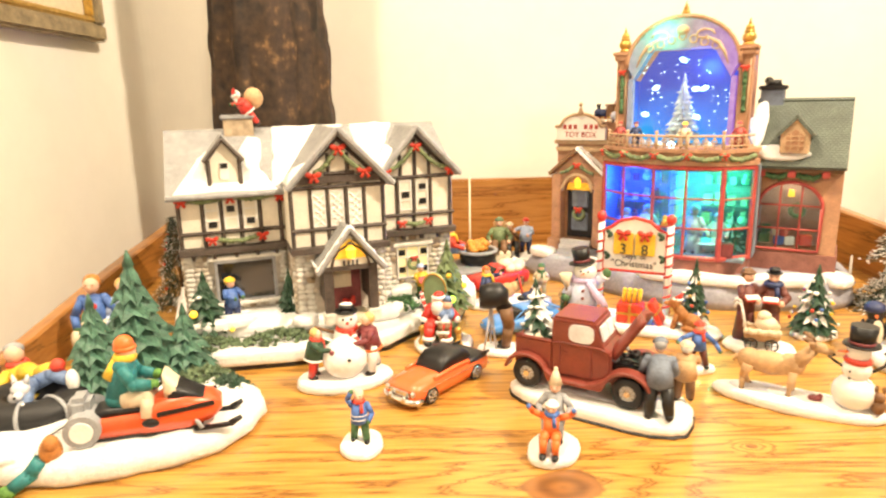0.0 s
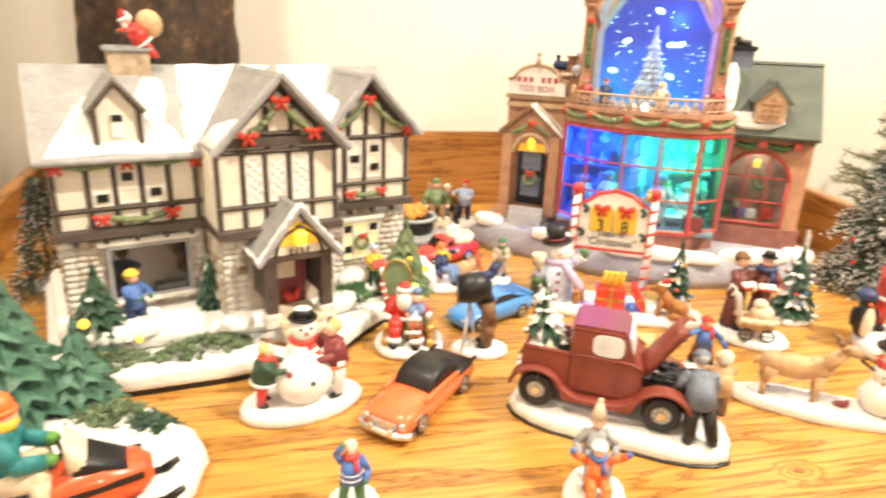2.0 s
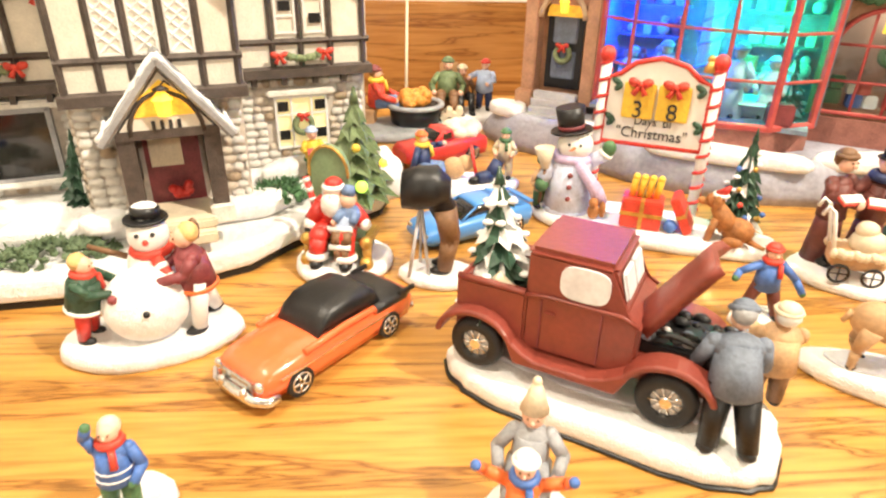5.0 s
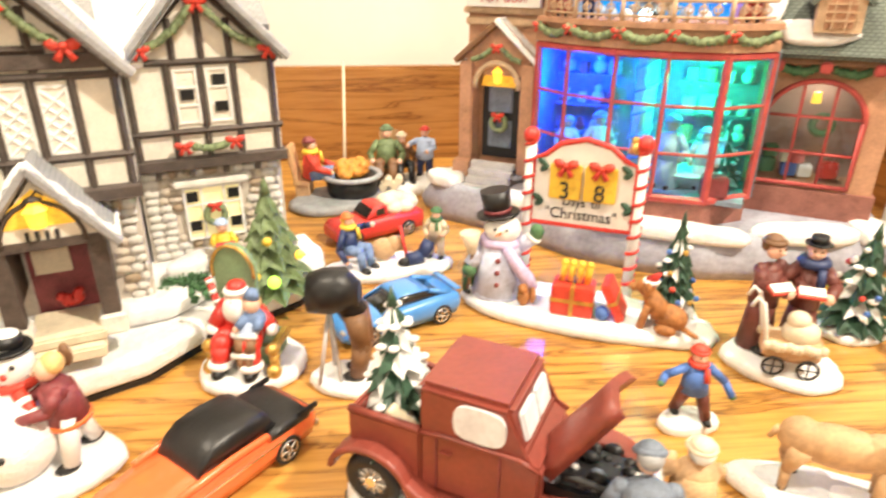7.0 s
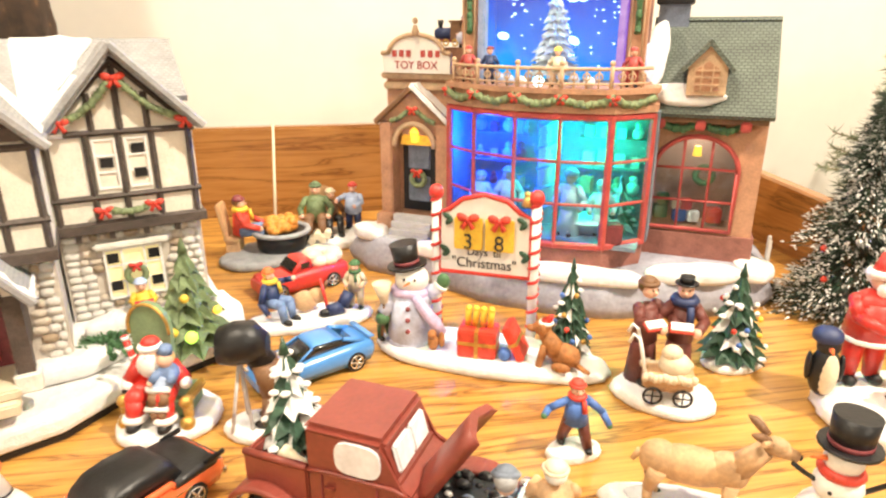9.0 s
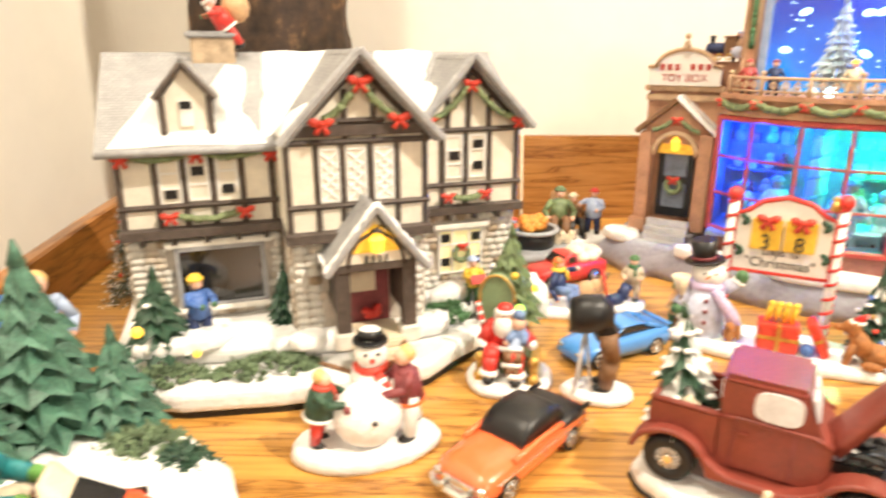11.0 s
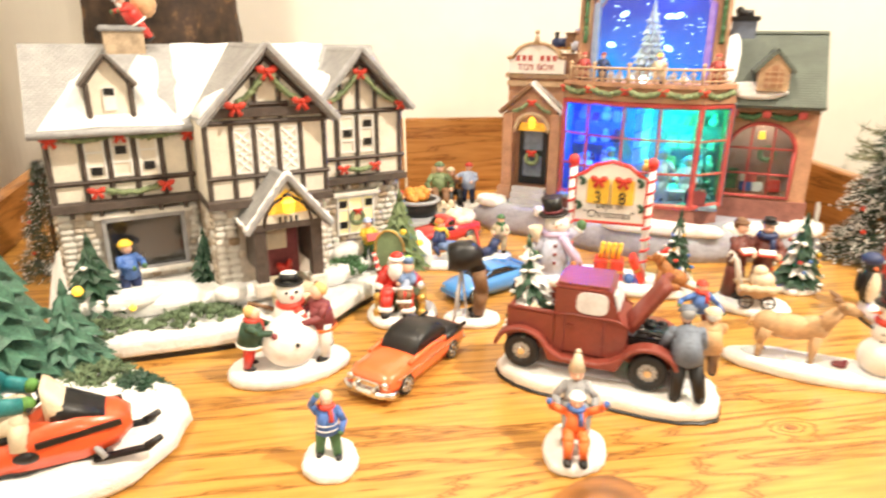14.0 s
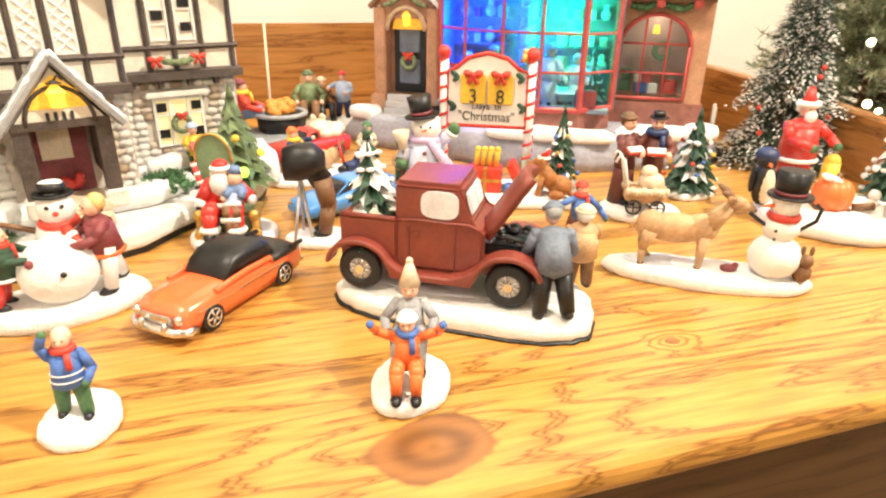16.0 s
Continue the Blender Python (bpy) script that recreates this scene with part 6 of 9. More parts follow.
for u, ch_ in ((-0.0105, "3"), (0.0105, "8")):
    tile = one("number_tile", "yellow", sn, lambda m: m.box((u, -0.003, 0.0730), (0.0195, 0.002, 0.0205), bevel=0.0006), "yellow number tile with red bow")
    letters(ch_, 0.0140, sn, pose(u, -0.0045, 0.0678, 90, 0, 0), name="numeral")
    bow(sn, u, -0.0055, 0.0832, 0.0066)
letters("Days 'til", 0.0072, sn, pose(0, -0.0020, 0.0610, 90, 0, 0))
letters('"Christmas"', 0.0092, sn, pose(0, -0.0020, 0.0535, 90, 0, 0))
for u, z in ((-0.025, 0.083), (0.025, 0.083), (-0.027, 0.062), (0.027, 0.062)):
    one("holly", "leafdark", sn, lambda m: m.ball((u, -0.0025, z), 0.0024, (1.6, 0.5, 0.8), 6, (0, 30, 0)).ball((u + 0.001, -0.0025, z - 0.003), 0.0024, (1.4, 0.5, 0.8), 6, (0, -40, 0)))
one("bell", "gold", sn, lambda m: m.limb((0.0275, -0.001, 0.0925), (0.0275, -0.001, 0.0985), 0.0038, 0.0022, 8).ball((0.0275, -0.001, 0.0995), 0.0024, seg=8))
m = Mesh().paint("icewhite")
m.limb((0, 0, 0), (0, 0, 0.030), 0.0155, 0.0120, 18).ball((0, 0, 0.029), 0.0128, (1.05, 0.9, 0.7), 16).ball((0, 0, 0.002), 0.0155, (1.03, 1, 0.35), 16)
m.paint("white").ball((0.001, -0.001, 0.0415), 0.0098, (1.08, 1, 0.95), 16)
m.paint("lilac").rope([(0.0095 * math.cos(a), 0.0090 * math.sin(a), 0.0335 + 0.0006 * math.sin(3 * a)) for a in [2 * math.pi * k / 16 for k in range(16)] + [0]], 0.0030, 8)
m.rope([(0.004, -0.010, 0.033), (0.010, -0.013, 0.026), (0.016, -0.012, 0.018), (0.019, -0.010, 0.010)], [0.0030, 0.0036, 0.0042, 0.0046], 8)
m.paint("icewhite").limb((0.010, 0, 0.031), (0.019, -0.003, 0.038), 0.0044, 0.0040, 9).limb((-0.010, -0.002, 0.030), (-0.0165, -0.008, 0.020), 0.0044, 0.0040, 9)
m.paint("green").ball((0.0205, -0.0035, 0.0415), 0.0042, (1, 0.8, 1.2), 9).ball((-0.0165, -0.009, 0.0175), 0.0044, seg=9)
m.paint("white").limb((0.0185, -0.003, 0.0375), (0.0195, -0.0032, 0.0390), 0.0046, 0.0046, 9)
m.paint("brown").limb((-0.0170, -0.010, 0.006), (-0.0150, -0.009, 0.028), 0.0010, 0.0010, 6)
m.paint("beige").limb((-0.0150, -0.009, 0.028), (-0.0165, -0.009, 0.041), 0.0022, 0.0062, 8)
m.paint("maroon")
for z in (0.012, 0.019, 0.026):
    m.ball((0, -0.0148 + (z - 0.012) * 0.14, z), 0.0016, seg=7)
m.paint("black").ball((-0.0025, -0.0100, 0.0438), 0.0009, seg=6).ball((0.0040, -0.0100, 0.0438), 0.0009, seg=6)
m.limb((-0.002, 0.001, 0.0492), (-0.0022, 0.001, 0.0505), 0.0125, 0.0122, 18).limb((-0.0022, 0.001, 0.0500), (-0.0045, 0.001, 0.0635), 0.0074, 0.0086, 18)
m.paint("maroon").limb((-0.0022, 0.001, 0.0506), (-0.0026, 0.001, 0.0530), 0.0078, 0.0080, 18)
m.paint("orange").limb((0.0008, -0.010, 0.0420), (-0.002, -0.0145, 0.0415), 0.0011, 0.0003, 6)
m.done("snowman", gs, "blue-white snowman in a lilac scarf and black hat", pose(-0.0495, -0.001, 0.007, 0, 0, 12))
figure(gs, "child_figurine", -0.0655, -0.006, 0.007, 0.034, 60, "tan", "green", "green", "green", label="child figurine in a green hat")
one("squirrel", "dogbrown", gs, lambda m: m.ball((-0.031, -0.013, 0.0135), 0.0042, (0.9, 1, 1.2), 8).ball((-0.031, -0.015, 0.0195), 0.003, seg=8).ball((-0.026, -0.012, 0.015), 0.003, (0.7, 0.7, 1.8), 8))
gb = new("gift_box")
gb.parent = gs
gb.matrix_basis = pose(-0.004, -0.008, 0.0085, 0, 0, 4)
one("box", "bowred", gb, lambda m: m.box((0, 0, 0.0085), (0.023, 0.017, 0.017), bevel=0.0008))
one("ribbon", "gold", gb, lambda m: m.box((0, 0, 0.009), (0.0235, 0.0175, 0.0022)).box((0, 0, 0.0087), (0.0022, 0.0176, 0.0172)))
for k in range(4):
    one("scarf_roll", "yellow", gb, lambda m: m.limb((-0.007 + k * 0.0045, 0.002, 0.015), (-0.0055 + k * 0.0045, -0.003, 0.0295), 0.0019, 0.0021, 8).ball((-0.0055 + k * 0.0045, -0.003, 0.0298), 0.0022, seg=8))
one("open_lid", "bowred", gs, lambda m: m.box((0.018, -0.006, 0.0195), (0.005, 0.018, 0.022), ry=-28, bevel=0.0008))
one("lid_ribbon", "gold", gs, lambda m: m.box((0.018, -0.006, 0.0195), (0.0055, 0.0185, 0.002), ry=-28))
one("ball", "blue", gs, lambda m: m.ball((0.013, -0.013, 0.0125), 0.004, seg=10))


def dog(parent, x, y, z, s, rz, key="dogbrown", name="dog_figurine", label="brown sitting dog figurine"):
    m = Mesh().paint(key)
    m.ball((0, 0.006 * s, 0.007 * s), 0.0068 * s, (0.8, 1.15, 0.95), 12).limb((0, 0.002 * s, 0.008 * s), (0, -0.005 * s, 0.0175 * s), 0.0055 * s, 0.0035 * s, 10)
    m.ball((0, -0.0065 * s, 0.020 * s), 0.0042 * s, (0.9, 1.1, 0.95), 10).ball((0, -0.0115 * s, 0.019 * s), 0.0024 * s, (0.9, 1.3, 0.8), 8)
    for q in (-1, 1):
        m.limb((q * 0.003 * s, -0.004 * s, 0.012 * s), (q * 0.0032 * s, -0.0065 * s, 0.0), 0.002 * s, 0.0018 * s, 7)
        m.ball((q * 0.0042 * s, -0.005 * s, 0.0205 * s), 0.0024 * s, (0.5, 0.8, 1.5), 7)
        m.ball((q * 0.005 * s, 0.005 * s, 0.0025 * s), 0.0034 * s, (0.7, 1.5, 0.8), 8)
    m.paint("white").torus((0, -0.0045 * s, 0.0232 * s), 0.0030 * s, 0.0011 * s, n=12, k=5)
    m.paint("red").limb((0, -0.0045 * s, 0.0232 * s), (0.002 * s, -0.001 * s, 0.0285 * s), 0.0030 * s, 0.0008 * s, 8)
    m.paint(key)
    m.limb((0, 0.011 * s, 0.003 * s), (0.006 * s, 0.019 * s, 0.003 * s), 0.0018 * s, 0.001 * s, 6)
    return m.done(name, parent, label, pose(x, y, z, 0, 0, rz))


dog(gs, 0.041, -0.010, 0.008, 1.15, -95)
pine(gs, 0.047, 0.012, 0.008, 0.060, 0.0128, "leafdark", 0.05, 8, 17, ("bowred", "gold", "blue", "white"))

# ---------- brick-red pickup with its hood up ----------
tg = thing("pickup_group", 0.1003, 0.4015, -31, "brick-red model pickup with open hood and snowy tree in its bed", "figurine group")
m = Mesh().paint("snow").mound(0.061, 0.028, 0.0105, (0.010, -0.002, 0), -1, 2.0, 0.025, 0.0, 48, 0.62)
m.done("base", tg, "white snowy base")
one("underside", "black", tg, lambda m: m.mound(0.062, 0.0288, 0.0018, (0.010, -0.002, 0.0), -1, 2.0, 0.025, 0.0, 48, 0.62))
# thin grey sheet that paints the pickup's shade onto the snow
one("painted_truck_shade", "snowgrey", tg, lambda m: m.mound(0.055, 0.014, 0.0012, (0.004, 0.0, 0.0102), 0, 4.0))
tk = new("pickup")
tk.parent = tg
tk.matrix_basis = pose(-0.004, 0.0015, 0.0105)
one("bed_floor", "truckred", tk, lambda m: m.box((-0.0295, 0, 0.0215), (0.025, 0.033, 0.003)))
for s in (-1, 1):
    one("bed_side", "truckred", tk, lambda m: m.box((-0.0290, s * 0.0165, 0.0245), (0.027, 0.0025, 0.0225), bevel=0.0008))
    one("bed_rail", "truckred", tk, lambda m: m.rope([(-0.0425, s * 0.0168, 0.0362), (-0.016, s * 0.0168, 0.0362)], 0.0014, 8))
    one("belt_moulding", "truckred", tk, lambda m: m.rope([(-0.016, s * 0.0172, 0.0358), (-0.008, s * 0.0173, 0.0368), (0.018, s * 0.0173, 0.0368), (0.024, s * 0.0170, 0.0340)], 0.0008, 6))
one("tailgate", "truckred", tk, lambda m: m.box((-0.0420, 0, 0.0245), (0.0025, 0.034, 0.0225), bevel=0.0008))
m = Mesh().paint("truckred")
prof = [(-0.0165, 0.013), (0.0245, 0.013), (0.0245, 0.0335), (0.0185, 0.0375), (0.0136, 0.0526), (-0.0160, 0.0526)]
m.prism(prof, -0.0168, 0.0168)
bmesh.ops.bevel(m.bm, geom=list(m.bm.edges), offset=0.0012, segments=2, affect="EDGES")
m.done("cab", tk, "brick-red resin cab")
one("cab_roof", "truckred", tk, lambda m: m.box((-0.0010, 0, 0.0522), (0.0315, 0.0340, 0.0042), bevel=0.0019))
for x in (-0.010, 0.0115):
    for s in (-1, 1):
        one("door_seam", "maroon", tk, lambda m: m.box((x, s * 0.01705, 0.025), (0.0005, 0.0008, 0.020)))
one("door_handle", "truckred", tk, lambda m: m.box((-0.0065, -0.0178, 0.0305), (0.004, 0.0014, 0.0012), bevel=0.0003))
one("front_frame", "truckred", tk, lambda m: m.box((0.040, 0, 0.0165), (0.034, 0.03, 0.010), bevel=0.0015))
def arc(cx, rx, rz, a0, a1, n=12):
    return [(cx + rx * math.cos(radians(a0 + (a1 - a0) * k / n)), 0.0113 + rz * math.sin(radians(a0 + (a1 - a0) * k / n))) for k in range(n + 1)]


for s in (-1, 1):
    edge = arc(-0.033, 0.0166, 0.0150, 172, 24) + [(-0.0135, 0.0142), (-0.0095, 0.0124), (0.010, 0.0124), (0.0160, 0.0142)] + arc(0.037, 0.0168, 0.0150, 154, 18)
    under = arc(0.037, 0.0142, 0.0124, 18, 166) + [(0.0205, 0.0090), (-0.0170, 0.0090)] + arc(-0.033, 0.0142, 0.0124, 14, 172)
    m = Mesh().paint("truckred")
    m.prism(edge + under, s * 0.0185 - 0.0050, s * 0.0185 + 0.0050)
    fd = m.done("fender", tk, "swept fender running into the footboard")
    bv = fd.modifiers.new("soft_edge", "BEVEL")
    bv.width, bv.segments, bv.limit_method = 0.0011, 3, "ANGLE"
for ux in (-0.033, 0.037):
    for s in (-1, 1):
        wh = new("wheel")
        wh.parent = tk
        wh.matrix_basis = pose(ux, s * 0.0185, 0.0105)
        one("tyre", "rubber", wh, lambda m: m.torus((0, 0, 0), 0.0078, 0.0030, (90, 0, 0), (1, 1, 1.0), n=24, k=10))
        m = Mesh().paint("silver").limb((0, -0.0012, 0), (0, 0.0012, 0), 0.0064, 0.0064, 18)
        m.torus((0, 0, 0), 0.0060, 0.0012, (90, 0, 0), n=20, k=6)
        m.paint("chrome")
        for k in range(10):
            a = 2 * math.pi * k / 10
            for yy in (-0.0018, 0.0018):
                m.limb((0.001 * math.cos(a), yy, 0.001 * math.sin(a)), (0.0058 * math.cos(a), yy, 0.0058 * math.sin(a)), 0.0006, 0.0006, 4)
        m.limb((0, -0.0026, 0), (0, 0.0026, 0), 0.0021, 0.0021, 10)
        m.done("rim", wh, "spoked silver rim")
PANE = [(0.0046 + 0.0086 * (1 if math.cos(a) > 0 else -1) * abs(math.cos(a)) ** 0.6, 0.0448 + 0.0063 * (1 if math.sin(a) > 0 else -1) * abs(math.sin(a)) ** 0.6) for a in [2 * math.pi * k / 20 for k in range(20)]]
for s in (-1, 1):
    one("side_window", "frost", tk, lambda m: m.prism(PANE, s * 0.0160 - 0.0018, s * 0.0160 + 0.0018), "frosted white side window")
for s in (-1, 1):
    one("windscreen_pane", "frost", tk, lambda m: m.box((0.0167, s * 0.0064, 0.0448), (0.0020, 0.0122, 0.0110), ry=-15, bevel=0.0009), "frosted white windscreen half")
one("rear_window", "frost", tk, lambda m: m.box((-0.0164, 0, 0.0440), (0.0014, 0.02, 0.009), bevel=0.0004))
m = Mesh().paint("truckred")
hood = []
for t in [k / 6 for k in range(7)]:
    cx, cz, w = 0.0225 + 0.0185 * t, 0.0315 + 0.0285 * t, 0.0132 - 0.0030 * t
    nx, nz = -0.82, 0.57
    row = [(-1.0, -0.0052), (-0.92, -0.0008), (-0.45, 0.0012), (-0.06, 0.0024), (0.06, 0.0024), (0.45, 0.0012), (0.92, -0.0008), (1.0, -0.0052), (0.80, -0.0030), (0.0, -0.0004), (-0.80, -0.0030)]
    hood.append([(cx + nx * d, w * q, cz + nz * d) for q, d in row])
loft(m, hood)
m.done("open_hood", tk, "raised red hood")
m = Mesh().paint("black").box((0.038, 0, 0.0225), (0.028, 0.022, 0.008), bevel=0.001)
rnd = random.Random(4)
for k in range(46):
    m.paint(rnd.choice(("black", "rubber", "black", "silver", "black", "slate")))
    m.ball((rnd.uniform(0.026, 0.053), rnd.uniform(-0.0125, 0.0125), rnd.uniform(0.0245, 0.0290)), rnd.uniform(0.0011, 0.0026), (rnd.uniform(0.8, 1.8), 1, 0.9), 6)
m.rope([(0.026, -0.009, 0.028), (0.034, -0.011, 0.031), (0.043, -0.009, 0.028), (0.051, -0.010, 0.025)], 0.0012, 6)
m.done("engine", tk, "dark engine block")
one("grille", "chrome", tk, lambda m: m.box((0.0565, 0, 0.021), (0.003, 0.022, 0.016), bevel=0.001))
for s in (-1, 1):
    one("headlight", "chrome", tk, lambda m: m.ball((0.056, s * 0.0145, 0.024), 0.0042, (0.9, 1, 1), 10))
pine(tg, -0.034, 0.001, 0.026, 0.058, 0.0165, "leafdark", 0.6, 8, 23, lean=-6, ry=-8)
one("tree_trunk_end", "beige", tg, lambda m: m.limb((-0.034, -0.010, 0.047), (-0.018, -0.008, 0.034), 0.0024, 0.0026, 8))
figure(tg, "mechanic_figurine", 0.0545, -0.0235, 0.0105, 0.053, 196, "slate", "black", "grey", "slate", ((-0.1, -0.32, 0.50), (0.12, -0.32, 0.48)), lean=25, stride=0.03, label="man figurine in slate coat bending over the engine", head=0.80, fat=1.12)
figure(tg, "helper_figurine", 0.0625, 0.011, 0.0105, 0.043, 200, "tan", "brown", "white", "beige", ((-0.1, -0.25, 0.6), (0.1, -0.25, 0.6)), label="figurine in a tan coat and white hat", fat=1.25)


# ---------- toy cars ----------
def toy_wheel(parent, x, y, r, w=0.0045):
    wh = new("wheel")
    wh.parent = parent
    wh.matrix_basis = pose(x, y, r)
    one("tyre", "rubber", wh, lambda m: m.limb((0, -w / 2, 0), (0, w / 2, 0), r, r, 20))
    m = Mesh().paint("chrome")
    for k in range(5):
        a = 2 * math.pi * k / 5
        for s in (-1, 1):
            m.limb((0, s * w * 0.52, 0), (r * 0.66 * math.cos(a), s * w * 0.52, r * 0.66 * math.sin(a)), r * 0.13, r * 0.1, 5)
    for s in (-1, 1):
        m.torus((0, s * w * 0.5, 0), r * 0.68, r * 0.08, (90, 0, 0), n=16, k=5)
    m.done("rim", wh)


# two-tone classic car
oc = thing("toy_car", -0.0025, 0.432, -131, "orange classic toy car with a black roof and chrome bumper", "toy car", group="toy cars")
oc.matrix_basis = pose(-0.0025, 0.432, 0, 0, 0, -131) @ Matrix.Diagonal((1.06, 1.06, 1.06, 1))
m = Mesh().paint("carorange")
loft(m, [section(-0.040, 0.0125, 0.006, 0.0135), section(-0.037, 0.0142, 0.004, 0.0160, 0.0004), section(-0.022, 0.0148, 0.0035, 0.0165, 0.0006), section(0.0, 0.0148, 0.0035, 0.0160, 0.0006), section(0.018, 0.0148, 0.0035, 0.0160, 0.0008), section(0.034, 0.0142, 0.004, 0.0150, 0.0008), section(0.0395, 0.0128, 0.005, 0.0128)])
m.done("body", oc, "orange enamel body")
m = Mesh().paint("black")
loft(m, [section(-0.039, 0.0125, 0.0128, 0.0150, 0.0002, 1.0), section(-0.034, 0.0146, 0.0140, 0.0172, 0.0006, 1.0), section(-0.022, 0.0150, 0.0145, 0.0176, 0.0006, 1.0), section(-0.016, 0.0150, 0.0148, 0.0172, 0.0004, 1.0)])
m.done("rear_deck", oc, "black rear deck")
m = Mesh().paint("black")
loft(m, [section(-0.0215, 0.0112, 0.0165, 0.0180), section(-0.0190, 0.0120, 0.0165, 0.0232, 0.0004), section(-0.0150, 0.0124, 0.0165, 0.0252, 0.0006), section(-0.004, 0.0124, 0.0165, 0.0260, 0.0007), section(0.0040, 0.0122, 0.0165, 0.0254, 0.0007), section(0.0085, 0.0118, 0.0165, 0.0228, 0.0005), section(0.0118, 0.0114, 0.0160, 0.0172)])
m.done("roof", oc, "glossy black roof and windows")
one("front_bumper", "chrome", oc, lambda m: m.rope([(0.0345, -0.0150, 0.0058), (0.0385, -0.0146, 0.0058), (0.0412, -0.0105, 0.0058), (0.0418, 0.0, 0.0058), (0.0412, 0.0105, 0.0058), (0.0385, 0.0146, 0.0058), (0.0345, 0.0150, 0.0058)], 0.0021, 8))
one("grille", "chrome", oc, lambda m: m.box((0.0398, 0, 0.0098), (0.002, 0.0175, 0.0044), bevel=0.0006))
for y in (-0.0062, 0.0062):
    one("bumper_guard", "chrome", oc, lambda m: m.ball((0.0422, y, 0.0068), 0.0019, (0.8, 0.9, 1.7), 9))
for s in (-1, 1):
    one("door_top", "carorange", oc, lambda m: m.rope([(-0.0165, s * 0.0136, 0.0150), (-0.0150, s * 0.0137, 0.0172), (0.0, s * 0.0137, 0.0176), (0.012, s * 0.0136, 0.0168), (0.020, s * 0.0132, 0.0158)], 0.0014, 8))
one("rear_bumper", "chrome", oc, lambda m: m.box((-0.0402, 0, 0.0065), (0.0025, 0.027, 0.0035), bevel=0.001))
for s in (-1, 1):
    one("headlight", "chrome", oc, lambda m: m.ball((0.0392, s * 0.0112, 0.0108), 0.0023, (0.7, 1, 1), 10))
    one("tail_fin", "black", oc, lambda m: m.box((-0.035, s * 0.0138, 0.0168), (0.010, 0.0018, 0.0022), bevel=0.0005))
    one("side_trim", "chrome", oc, lambda m: m.box((0.005, s * 0.01505, 0.0118), (0.055, 0.0006, 0.0008)))
    for u in (-0.0235, 0.024):
        toy_wheel(oc, u, s * 0.0128, 0.0058)
# blue coupe
bc = thing("toy_car", 0.0715, 0.546, 207, "bright blue toy sports coupe with dark windows", "toy car", group="toy cars")
m = Mesh().paint("carblue")
loft(m, [section(-0.036, 0.0125, 0.006, 0.0145), section(-0.033, 0.0142, 0.004, 0.0170, 0.0004), section(-0.018, 0.0148, 0.0035, 0.0165, 0.0004), section(0.006, 0.0145, 0.0035, 0.0150, 0.0006), section(0.022, 0.0145, 0.0035, 0.0140, 0.0008), section(0.033, 0.0138, 0.004, 0.0118, 0.0006), section(0.0365, 0.0115, 0.005, 0.0085)])
m.done("body", bc)
m = Mesh().paint("darkglass")
loft(m, [section(-0.026, 0.0105, 0.0160, 0.0170), section(-0.013, 0.0108, 0.0150, 0.0212, 0.0006), section(0.001, 0.0106, 0.0150, 0.0216, 0.0006), section(0.0135, 0.0118, 0.0145, 0.0152)])
m.done("glasshouse", bc, "dark tinted glass")
m = Mesh().paint("carblue")
loft(m, [section(-0.0165, 0.0098, 0.0205, 0.0216, 0.0004), section(-0.010, 0.0100, 0.0210, 0.0224, 0.0006), section(0.001, 0.0098, 0.0212, 0.0224, 0.0006), section(0.0035, 0.0098, 0.0205, 0.0212, 0.0004)])
for s in (-1, 1):
    m.limb((-0.0165, s * 0.0098, 0.0208), (-0.030, s * 0.0105, 0.0165), 0.0014, 0.0018, 6)
    m.limb((0.003, s * 0.0098, 0.0208), (0.0135, s * 0.0118, 0.0152), 0.0007, 0.0007, 5)
m.box((-0.0345, 0, 0.0182), (0.004, 0.025, 0.0012), bevel=0.0004)
m.done("roof", bc)
for s in (-1, 1):
    for u in (-0.0225, 0.0225):
        toy_wheel(bc, u, s * 0.0127, 0.0060)
for s in (-1, 1):
    one("headlight", "chrome", bc, lambda m: m.box((0.0352, s * 0.009, 0.0095), (0.002, 0.005, 0.0018), bevel=0.0004))
# small red pickup with a snowy load
rt = thing("toy_pickup", 0.061, 0.681, 207.5, "small red toy pickup carrying a snowy load", "toy car", group="toy cars")
m = Mesh().paint("red")
loft(m, [section(-0.036, 0.0125, 0.006, 0.0165), section(-0.034, 0.0138, 0.004, 0.0175), section(-0.004, 0.0140, 0.0035, 0.0175), section(0.012, 0.0140, 0.0035, 0.0165, 0.0008), section(0.032, 0.0135, 0.004, 0.0155, 0.0008), section(0.036, 0.0115, 0.005, 0.0125)])
loft(m, [section(-0.005, 0.0115, 0.0170, 0.0255, 0.0008), section(0.0035, 0.0115, 0.0170, 0.0262, 0.0008), section(0.011, 0.0118, 0.0165, 0.0180)])
m.done("body", rt)
one("side_window", "darkglass", rt, lambda m: m.box((0.0005, 0, 0.0218), (0.008, 0.0236, 0.005), bevel=0.0005))
one("windscreen", "darkglass", rt, lambda m: m.box((0.0088, 0, 0.0215), (0.0015, 0.019, 0.008), ry=-43))
one("load", "beige", rt, lambda m: [m.ball((-0.020 + math.cos(k * 2.4) * 0.010, math.sin(k * 2.4) * 0.007, 0.0205 + (k % 3) * 0.002), 0.0065, (1.2, 1, 0.8), 9) for k in range(9)])
for s in (-1, 1):
    for u in (-0.0215, 0.0225):
        toy_wheel(rt, u, s * 0.0125, 0.0060)


